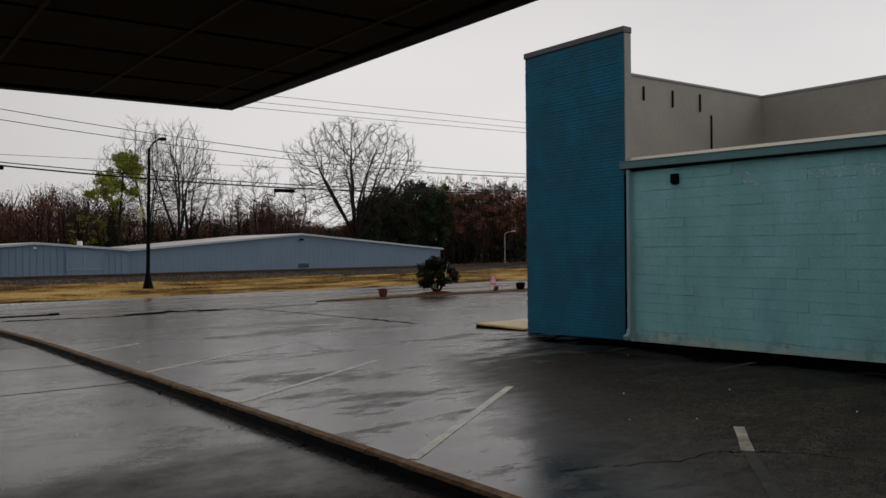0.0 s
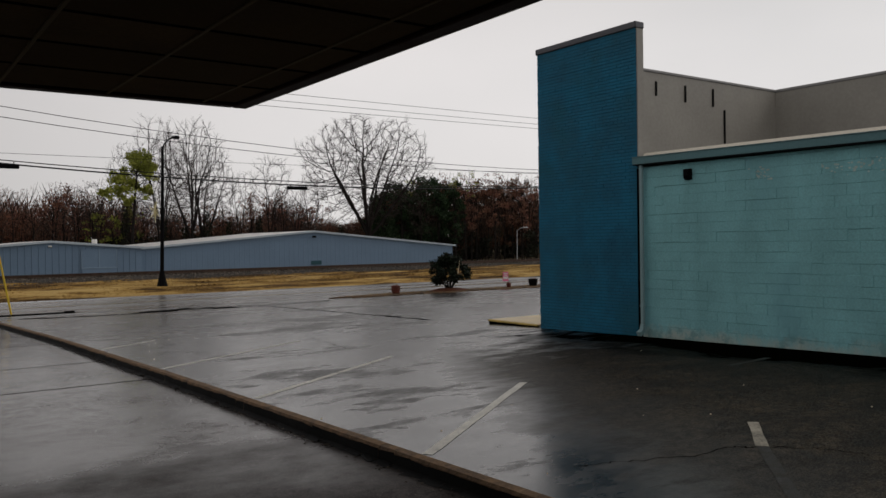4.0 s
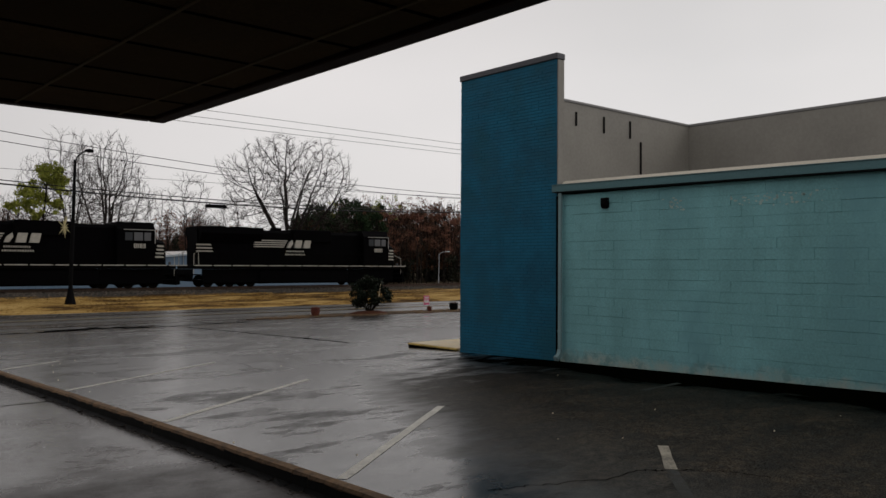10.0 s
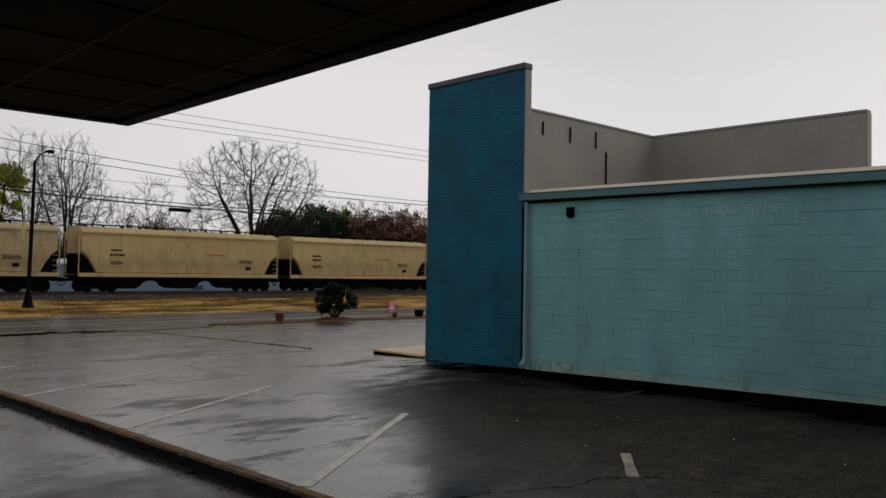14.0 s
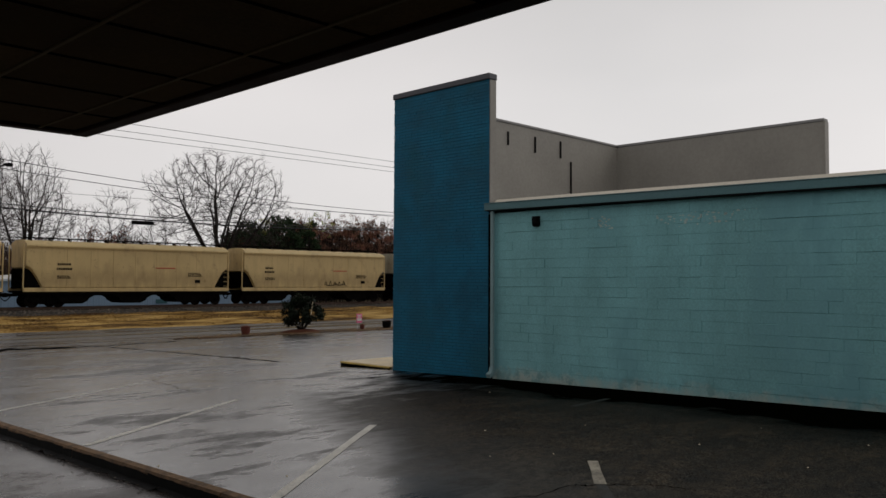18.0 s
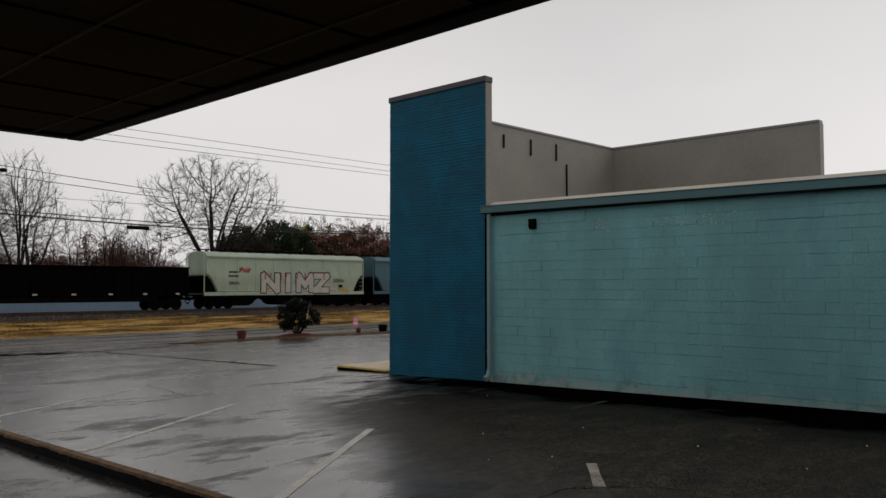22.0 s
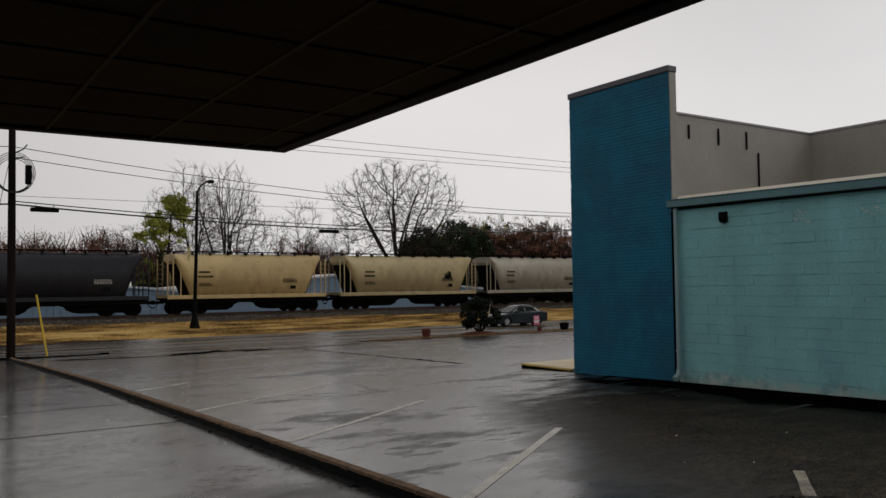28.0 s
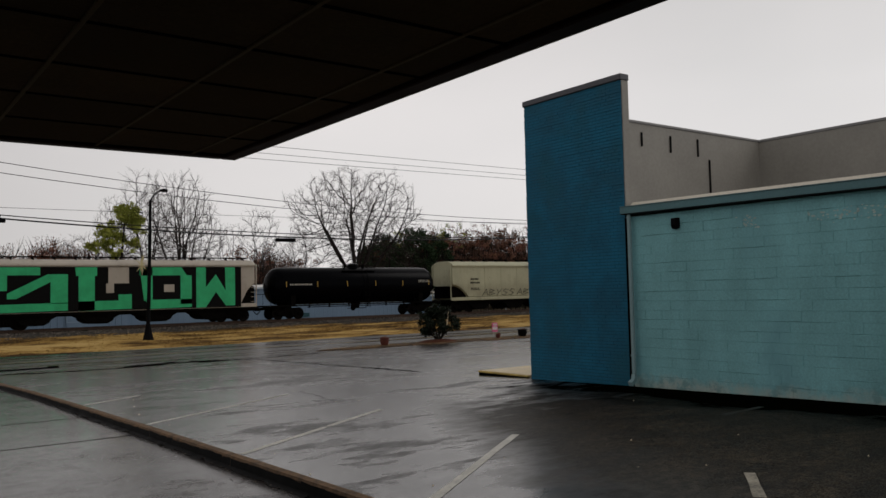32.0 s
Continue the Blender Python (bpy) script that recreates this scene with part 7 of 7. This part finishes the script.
# ---- trees ----
def grown(seed, height, fork, wide, count, step=0.75, kill=1.35, lean=0.0, flat=0.28, up=0.10, thin=0.018, power=1.9, limbs=4, spread=(8, 20), reach=0.55):
    """A bare crown that grows step by step into the room given to it: nodes, parents and radii."""
    g = np.random.default_rng(seed)
    zc, rz = fork + (height - fork) * 0.48, (height - fork) * 0.52
    pts = []
    while len(pts) < count:
        d = g.normal(size=3)
        d *= g.random() ** 0.42 / np.linalg.norm(d)
        a = math.atan2(d[2], d[0])
        lump = 1.0 + 0.10 * math.sin(3 * a + seed) + 0.08 * math.sin(7 * a + 2.3 * seed)
        x, y, z = lean + d[0] * wide * lump, d[1] * wide * 0.8, zc + d[2] * rz * (0.5 + 0.5 * lump)
        if z > fork + flat * math.hypot(x - lean, y) + g.uniform(-1.0, 0.6):
            pts.append((x, y, z))
    pts = np.array(pts)
    nodes = [np.array((lean * k / 6, 0.0, -2.5 + (fork + 2.5) * k / 6)) for k in range(7)]
    parent = [max(0, k - 1) for k in range(7)]
    for k in range(limbs):
        a, tilt = 6.2832 * (k * 0.618 + g.uniform(-0.05, 0.05)), radians(spread[0] + (spread[1] - spread[0]) * (k + 0.5) / limbs)
        n, way = 6 if k % 2 else 5, np.array((math.cos(a) * math.sin(tilt), math.sin(a) * math.sin(tilt) * 0.7, math.cos(tilt)))
        for _ in range(int((height - fork) * reach * g.uniform(0.75, 1.05) / step)):
            way = way + np.array((0, 0, 0.012)) + g.normal(size=3) * 0.035
            way /= np.linalg.norm(way)
            nodes.append(nodes[n] + way * step)
            parent.append(n)
            n = len(nodes) - 1
    near = np.zeros(len(pts), int)
    dist = np.full(len(pts), 1e9)
    fresh = list(range(5, len(nodes)))
    born = [[] for _ in nodes]
    for _ in range(130):
        for n in fresh:
            d = np.linalg.norm(pts - nodes[n], axis=1)
            closer = d < dist
            dist[closer], near[closer] = d[closer], n
        keep = dist > kill
        pts, near, dist = pts[keep], near[keep], dist[keep]
        if not len(pts):
            break
        fresh = []
        for n in np.unique(near):
            pull = pts[near == n] - nodes[n]
            way = (pull / np.linalg.norm(pull, axis=1)[:, None]).sum(axis=0)
            way /= np.linalg.norm(way) + 1e-6
            old = nodes[n] - nodes[parent[n]]
            old /= np.linalg.norm(old) + 1e-6
            way = way + 0.45 * old + np.array((0, 0, up)) + g.normal(size=3) * 0.10
            spot = nodes[n] + way / np.linalg.norm(way) * step
            if len(born[n]) > 2 or any(np.linalg.norm(spot - nodes[k]) < 0.55 * step for k in born[n]):
                dist[near == n] = 0.0
                continue
            nodes.append(spot)
            parent.append(int(n))
            born[n].append(len(nodes) - 1)
            born.append([])
            fresh.append(len(nodes) - 1)
    area = np.zeros(len(nodes))
    kids = [[] for _ in nodes]
    for n in range(len(nodes) - 1, 0, -1):
        area[n] = max(area[n], thin ** power)
        area[parent[n]] += area[n]
        kids[parent[n]].append(n)
    return nodes, parent, kids, [float(q) for q in area ** (1 / power)]


def bare_tree(label, seed, height, fork, wide, count, group="bare trees", twigs=2, **more):
    """A leafless tree: trunk, limbs and a haze of fine twigs."""
    t = thing("tree", label, "tree", group)
    nodes, parent, kids, rad = grown(seed, height, fork, wide, count, **more)
    r = random.Random(seed)
    stem, crown, haze = Build(), Build(), Build()
    stem.tube(nodes[:7], [max(rad[6], 0.12) * (1.25 - 0.04 * k) for k in range(7)], 9, cap=False)
    starts = [(6, c) for c in kids[6]] + [(n, c) for k in range(3, 6) for n in [k] for c in kids[k] if c != k + 1]
    while starts:
        a, c = starts.pop()
        chain, rr = [nodes[a], nodes[c]], [min(rad[a], rad[c] * 1.15), rad[c]]
        while kids[c]:
            big = max(kids[c], key=lambda q: rad[q])
            starts += [(c, q) for q in kids[c] if q != big]
            c = big
            chain.append(nodes[c])
            rr.append(rad[c])
        crown.tube(chain, rr, 5 if rr[0] > 0.09 else 3, cap=False)
    for n in range(7, len(nodes)):
        if rad[n] > 0.06:
            continue
        d = Vector(nodes[n] - nodes[parent[n]]).normalized()
        for k in range(twigs):
            w = (d + Vector((r.uniform(-1, 1), r.uniform(-1, 1), r.uniform(-0.5, 1.0))) * 0.75).normalized()
            p, l = Vector(nodes[n]), r.uniform(0.5, 1.5)
            q = p + w * l * 0.5
            e = p + w * l + Vector((r.uniform(-1, 1), r.uniform(-1, 1), r.uniform(0, 1))) * 0.25 * l
            haze.tube([p, q, e], [0.024, 0.020, 0.010], 3, cap=False)
    part("trunk", stem, M_BARK, t, smooth=True)
    part("crown", crown, M_TWIGBARK, t)
    part("twig_mass", haze, M_TWIG, t, kind="stuff")
    return t


TREE_Y = 146.0
big = bare_tree("large bare spreading hardwood behind the warehouse", 6, 31.2, 7.0, 14.6, 2600, step=0.7, kill=1.05, lean=0.6, flat=0.30, up=0.06, twigs=3, thin=0.030, limbs=9, spread=(6, 52), reach=0.62)
big.matrix_basis = pose(84.9, TREE_Y, -2.2)
tall_a = bare_tree("tall bare tree with upright spreading limbs", 5, 27.4, 6.0, 7.2, 1500, step=0.7, kill=1.0, flat=0.9, up=0.2, thin=0.028, limbs=5, spread=(4, 22))
tall_a.matrix_basis = pose(48.8, TREE_Y, -2.2)
tall_b = bare_tree("tall bare tree with thin forked limbs", 8, 26.8, 5.5, 5.6, 1200, step=0.7, kill=1.0, flat=1.0, up=0.2)
tall_b.matrix_basis = pose(42.4, TREE_Y - 2, -2.2)
slim = bare_tree("thin bare tree at the wood's edge", 12, 22.0, 6.0, 4.6, 380, step=0.7, kill=1.0, flat=0.9, up=0.2, twigs=3)
slim.matrix_basis = pose(64.6, TREE_Y + 2, -2.2)
bent = bare_tree("thin bare tree with a leaning stem", 15, 18.0, 5.0, 4.2, 300, step=0.7, kill=1.0, lean=-2.2, flat=0.5, twigs=3)
bent.matrix_basis = pose(73.4, TREE_Y - 2, -2.2)
for src, x, dy, turn, k in ((tall_a, 52.6, 5, 140, 0.88), (tall_b, 38.4, 4, 70, 0.84), (slim, 59.0, 3, 100, 0.84), (slim, 68.4, 4, 220, 0.72), (tall_b, 45.6, 6, 200, 0.93),
                            (slim, 30.5, 6, 250, 0.70), (slim, 34.8, 8, 190, 0.76), (bent, 101.5, 5, 60, 0.86), (slim, 106.0, 9, 40, 0.66), (bent, 70.6, 6, 150, 0.8)):
    c = copy_thing(src, pose(x, TREE_Y + dy, -2.2, 0, 0, turn))
    c.scale = (k, k, k)

olive = thing("tree", "leafy yellow-green tree among bare ones", "tree")
r = random.Random(21)
b, lv = Build(), Build()
b.tube([(0, 0, -2.5), (0.2, 0, 6), (0.7, 0, 12), (1.2, 0, 18)], [0.3, 0.24, 0.16, 0.07], 8)
for x, y, z, w in ((1.6, 0.0, 18.6, 1.5), (2.9, 0.4, 17.4, 1.5), (0.2, -0.6, 17.6, 1.4), (1.4, 0.8, 16.4, 1.7), (-1.2, 0.3, 15.6, 1.3), (3.2, -0.5, 15.6, 1.3), (-2.6, 0.0, 14.4, 1.2), (0.6, 0.5, 14.0, 1.4),
                   (-3.7, 0.4, 12.6, 1.1), (-1.6, -0.5, 12.4, 1.2), (2.4, 0.6, 13.0, 1.1), (-0.2, 0.2, 10.8, 0.7)):
    b.tube([(0.5 + 0.03 * z, 0, z - 2.4), (x * 0.6 + 0.3, y * 0.6, z - 1.0), (x, y, z)], [0.07, 0.05, 0.02], 5)
    for k in range(10):
        c = Vector((x + r.gauss(0, w * 0.5), y + r.gauss(0, w * 0.6), z + r.gauss(0, w * 0.42)))
        leaf_cloud(lv, c, (w * 0.5, w * 0.5, w * 0.36), 62, 0.36, r, 0.2, 0.0, 0.7)
part("trunk", b, M_BARK, olive)
part("crown", lv, M_OLIVE, olive)
olive.matrix_basis = pose(37.2, TREE_Y - 4, -1.5)

# woods beyond the warehouse, too far to count
def brushwood(name, label, material, spots, seed, leaf=0.55, count=150, trunk=0.12, narrow=0.35, up=0.5, low=0.22):
    r = random.Random(seed)
    lv, b = Build(), Build()
    for x, y, h, w in spots:
        b.tube([(x, y, -4), (x + r.uniform(-0.4, 0.4), y, h * 0.5), (x + r.uniform(-0.8, 0.8), y, h * 0.95)], [trunk * 1.2, trunk * 0.8, 0.03], 4, cap=False)
        for k in range(7):
            a = r.uniform(0, 6.28)
            z = h * r.uniform(0.2, 0.75)
            b.tube([(x, y, z), (x + math.cos(a) * w * 0.5, y + math.sin(a) * w * 0.4, z + h * 0.16), (x + math.cos(a) * w * 0.8, y + math.sin(a) * w * 0.6, z + h * 0.3)], [trunk * 0.5, trunk * 0.35, 0.02], 3, cap=False)
        mid, tall = h * (low + 1) / 2, h * (1 - low) / 2
        if narrow < 0.45:
            leaf_cloud(lv, (x, y, mid), (w, w, tall), count, leaf, r, up, 0.0, narrow)
            continue
        # leafy crowns hang in uneven clumps, broad in the middle and loose at the top
        for k in range(12):
            f = r.uniform(-0.85, 0.95)
            wide = w * math.sqrt(max(0.05, 1 - f * f)) * r.uniform(0.35, 1.1)
            a, s = r.uniform(0, 6.28), r.uniform(0.24, 0.5)
            leaf_cloud(lv, (x + wide * math.cos(a), y + wide * math.sin(a), mid + tall * f * 0.92), (w * s, w * s, w * s * r.uniform(0.55, 0.9)), max(12, int(count * s * 0.24)), leaf * r.uniform(0.7, 1.0), r, up, 0.0, narrow)
    wood = solid(name, lv, material, label, "woods", kind="stuff")
    part("trunks", b, M_BARK, wood, kind="stuff")
    return wood


r = random.Random(33)


def crest(x):
    """Height of the wood's skyline along x, 175 m away."""
    return float(np.interp(x, [-20, 25, 31, 40, 45, 52, 60, 69, 74, 80, 85, 93, 101, 107, 114, 128, 158, 200], [13.9, 14.2, 15.4, 15.0, 13.4, 11.2, 10.2, 10.4, 13, 13.6, 10.2, 8.4, 8.6, 15.6, 18.6, 20, 20.2, 20]))


def along(n, x0, x1, y0, y1, k0, k1, w0, w1):
    out = []
    for k in range(n):
        x, y = r.uniform(x0, x1), r.uniform(y0, y1)
        h = 1.97 + (crest(x * 175 / y) - 1.97) * y / 175
        out.append((x, y, h * r.uniform(k0, k1), r.uniform(w0, w1)))
    return out


brushwood("woods", "dense brown leafless winter woods", M_BROWNW, along(240, -30, 195, 172, 195, 0.72, 1.0, 2.2, 3.8), 1, 0.75, 430, 0.16, 0.10, 0.5, 0.1)
brushwood("deep_woods", "dim close-grown trunks deep in the woods", M_BROWNW, along(200, -40, 210, 196, 215, 0.55, 0.85, 3.0, 4.4), 8, 0.9, 330, 0.2, 0.32, 0.5, -0.2)
brushwood("brush", "tangled brown and grey brush at the wood's edge", M_BRUSH2, along(150, -20, 180, 152, 168, 0.45, 0.85, 1.5, 2.6), 2, 0.7, 300, 0.11, 0.08, 0.5)
brushwood("thick_woods", "close dark brown woods with lingering leaves", M_BROWNW, along(90, 104, 190, 163, 182, 0.75, 1.0, 2.8, 4.2), 9, 0.6, 900, 0.16, 0.5, 0.3, -0.1)
brushwood("thick_brush", "close brown and rust brush on the rise", M_RUSSET2, along(40, -10, 46, 165, 182, 0.6, 0.9, 2.4, 3.6), 10, 0.5, 480, 0.14, 0.3, 0.3, -0.1)
brushwood("rusty_brush", "thin rust-brown saplings in the woods", M_RUSSET, along(80, -20, 180, 156, 180, 0.6, 0.96, 1.5, 2.6), 7, 0.42, 320, 0.10, 0.3, 0.4)
brushwood("undergrowth", "dark ivy-clad undergrowth below the trees", M_IVY, [(r.uniform(-25, 190), 150 + r.uniform(0, 26), r.uniform(2.6, 5.0), r.uniform(1.8, 3.2)) for k in range(150)], 3, 0.8, 260, 0.08, 0.6, 0.5, -0.9)
red = [(115 + 2.9 * k, 152 + 1.7 * (k % 3), 15.4 + 0.8 * ((k * 3) % 4), 2.3 + 0.3 * (k % 3)) for k in range(9)] + [(28, 160, 12.5, 2.4), (30.5, 162, 13.2, 2.0), (66, 160, 11.5, 2.4), (70, 158, 12.5, 2.6), (75, 157, 10.5, 2.6), (79, 159, 10.0, 2.4), (62, 166, 12, 2.3), (134, 172, 18.5, 3.0), (146, 170, 18.2, 3.0), (118, 175, 18.5, 2.6), (20, 172, 12.0, 2.8), (12, 170, 12.5, 3.0), (83, 162, 11, 2.2), (58, 165, 11, 2.2), (152, 174, 18, 3.0)]
brushwood("russet_trees", "trees with lingering russet and pink-brown leaves", M_RUSSET2, red, 4, 0.42, 520, 0.14, 0.5)
pines = [(94, 160, 12.0, 2.8), (98, 162, 15.0, 3.2), (102, 164, 17.0, 3.4), (106, 162, 17.4, 3.4), (110, 165, 18.6, 3.4), (114, 163, 18.0, 3.2), (101, 156, 12.0, 3.0), (107, 156, 13.0, 3.0), (113, 157, 14, 3), (119, 166, 18.8, 2.8), (137, 168, 18.5, 2.6), (124, 168, 19.0, 2.4)]
pines += [(92.5 + 1.6 * k, 151.5 + 2.2 * ((k * 7) % 3), 10.6 + 4.0 * min(1, k / 6) + 1.3 * ((k * 5) % 4) - 0.8, 2.3 + 0.5 * (k % 3)) for k in range(14)]
brushwood("evergreens", "dark green pines and evergreens within the woods", M_PINE, pines, 5, 0.7, 1100, 0.18, 0.45, 0.3, 0.0)
def crowns(name, label, material, spots, seed, count):
    """Upper crowns that stand out above the wood, on thin stems."""
    return brushwood(name, label, material, [(x, y, 1.97 + (crest(x * 175 / y) - 1.97) * y / 175 + up, w) for x, y, up, w in spots], seed, 0.4, count, 0.1, 0.5, 0.3, 0.62)


crowns("rust_crowns", "rust-red crowns along the wood's skyline", M_RUSSET, [(121, 161, 0.6, 2.4), (127, 160, 0.9, 2.2), (132, 161, 0.8, 2.5), (139, 160, 1.0, 2.4), (115, 160, 0.5, 2.2), (145, 161, 0.8, 2.6), (65, 158, 1.0, 2.6), (70, 157, 0.6, 2.6), (76, 158, -0.6, 2.4), (30, 158, -0.6, 2.6)], 41, 420)
crowns("green_crowns", "yellow-green crown above the pines", M_OLIVE, [(117.5, 159, 1.2, 1.7), (123, 160, 1.0, 1.3), (103, 158, 0.6, 1.8)], 42, 320)
brushwood("turning_trees", "thin crowns of yellow-green leaves above the pines", M_OLIVE, [(126.5, 174, 19.0, 2.0), (33.0, 151, 9.0, 2.0), (39.5, 152, 10.0, 2.2), (36, 150, 7.5, 1.8)], 6, 0.4, 260, 0.12, 0.6)
for x, h in ((37.5, 9), (44, 8), (52, 9), (56, 7), (62, 7.5), (48, 6.5), (79.5, 6)):
    leafy = Build()
    leaf_cloud(leafy, (x, TREE_Y + 1, h * 0.45), (0.75, 0.75, h * 0.5), 420, 0.4, r, 0.2, 0.2, 0.6)
    solid("ivy_column", leafy, M_IVY, "trunk wrapped in dark ivy", "ivy", "ivy columns", kind="stuff")

# dead grass on the verge
r = random.Random(17)
b = Build()
for k in range(52000):
    x, y = r.uniform(-2, 78), 47.7 + 11.0 * r.random()
    if noise.noise(Vector((x * 0.22, y * 0.5, 0))) < r.uniform(-0.6, 0.25):
        continue
    z, h, a = ground_z(y), r.uniform(0.02, 0.09), r.uniform(0, 6.28)
    if 50.5 < y < 54 and noise.noise(Vector((x * 0.12, 3.0, 0))) > 0.05:
        h *= 1.7
    lean = Vector((r.uniform(-0.22, 0.22), r.uniform(-0.16, 0.16), h))
    c, s = Vector((x, y, z)), Vector((math.cos(a), math.sin(a), 0)) * r.uniform(0.012, 0.035)
    b.add([c - s, c + s, c + lean], [(0, 1, 2)])
solid("dead_grass", b, M_BLADE, "matted tan dead grass on the verge", "grass", kind="stuff")
b = Build()
for k in range(900):
    x, y = r.uniform(19.4, 45), r.uniform(36.5, 37.9)
    z, h, a = IZ, r.uniform(0.03, 0.1), r.uniform(0, 6.28)
    c, s = Vector((x, y, z)), Vector((math.cos(a), math.sin(a), 0)) * 0.012
    b.add([c - s, c + s, c + Vector((r.uniform(-0.05, 0.05), r.uniform(-0.05, 0.05), h))], [(0, 1, 2)])
solid("island_grass", b, M_BLADE, "short brown grass on the parking island", "grass", kind="stuff")

# ---- peeling paint high on the block wall ----
r = random.Random(52)
b = Build()
for k in range(110):
    y, z = r.choice((r.gauss(8.35, 0.12), r.uniform(5.2, 7.4), r.gauss(6.45, 0.25))), r.uniform(3.0, 3.16) + r.gauss(0, 0.03)
    n, s = 7, r.uniform(0.008, 0.03)
    pts = [(y + s * r.uniform(0.5, 1.6) * math.cos(6.2832 * i / n), z + s * r.uniform(0.4, 0.9) * math.sin(6.2832 * i / n)) for i in range(n)]
    b.prism(pts, "x", WX - 0.004, WX + 0.003)
part("paint_flake", b, M_FLAKE, building, "pale patches of peeling paint", kind="stuff")

# ---- concrete blocks of the side wall ----
COURSE, LONG = 0.1825, 0.405
near, rest = [], Build()
row = 0
z = -0.11
while z < 3.38:
    z1 = min(z + COURSE, 3.395)
    y = 11.08 - (0.2 if row % 2 else 0.0)
    while y > -8:
        y0 = y - LONG
        near.append((y0, y, z, z1))
        y = y0
    if row % 2:
        near.append((10.88, 11.08, z, z1))
    z, row = z1, row + 1
near.sort(key=lambda q: abs((q[0] + q[1]) / 2 - 7.6) + abs(q[2] - 1.6) * 0.4)
r = random.Random(6)
for k, (y0, y1, z0, z1) in enumerate(near):
    o = r.uniform(-0.007, 0.005)
    box = (WX + o, WX + 0.03, y0 + r.choice((0.002, -0.003, -0.006, -0.006)), y1 - r.choice((0.001, -0.003, -0.006, -0.006)), z0 + r.choice((0.002, 0.003, -0.003)), z1 - r.choice((0.002, 0.004, -0.003)))
    if k < 300:
        part("block", Build().chamfer(*box, 0.006), M_BLOCK, building)
    else:
        rest.chamfer(*box, 0.006)
part("blocks", rest, M_BLOCK, building, kind="stuff")

# ---- bricks of the wing wall ----
BH, BL = 0.0677, 0.2032
near, rest = [], Build()
row, z = 0, -0.12
while z < TOP - 0.02:
    z1 = min(z + BH, TOP - 0.003)
    header = row % 7 == 3
    l = BL / 2 if header else BL
    y = CY0 - (l / 2 if row % 2 else 0.0)
    while y < CY1:
        a, c = max(y, CY0), min(y + l, CY1)
        if c - a > 0.03:
            near.append((a, c, z, z1))
        y += l
    z, row = z1, row + 1
near.sort(key=lambda q: abs((q[0] + q[1]) / 2 - 12.4) + abs(q[2] - 2.2))
for k, (y0, y1, z0, z1) in enumerate(near):
    o = r.uniform(-0.003, 0.002) + random.Random(int(z0 * 1000)).uniform(-0.007, 0.003)
    box = (WX + o, WX + 0.018, y0 + 0.0012, y1 - 0.0012, z0 + 0.0045, z1 - 0.0045)
    if k < 300:
        part("brick", Build().chamfer(*box, 0.003), M_BRICK, building)
    else:
        rest.chamfer(*box, 0.003)
part("bricks", rest, M_BRICK, building, kind="stuff")


def motions():
    """All that moves: the train at an even pace, then the two road cars and their wheels."""
    for car, s in TRAIN:
        walk(car, [(t, pose(s + TRAIN_SPEED * (t - 20), TRACK_Y, RAIL_Z)) for t in (0, 4, 8, 12, 16, 20, 24, 28, 32)])
    walk(SUV_CAR, [(t, pose(20.95 + 18.0 * (t - 23.5), 40.1, ground_z(40.1))) for t in (0, 8, 16, 22, 24, 28, 32)])
    walk(SEDAN_CAR, [(t, pose(14.72 - 15.0 * (t - 29.4), 45.1, ground_z(45.1), 0, 0, 180)) for t in (0, 8, 16, 24, 28, 30, 32)])
    for wheels, speed, t0, t1 in ((SUV_WHEELS, 18.0, 22.5, 25.5), (SEDAN_WHEELS, 15.0, 27.5, 30.7)):
        for wheel, x, y, wr in wheels:
            turn = math.degrees(speed / wr / FPS)
            turn = turn if turn < 88 else turn - 72
            n = round((t1 - t0) * FPS)
            rows = [(t0 + k / FPS, pose(x, y, wr, 0, turn * k, 0)) for k in range(n + 1)]
            walk(wheel, [(0, rows[0][1])] + rows + [(32, rows[-1][1])])


motions()
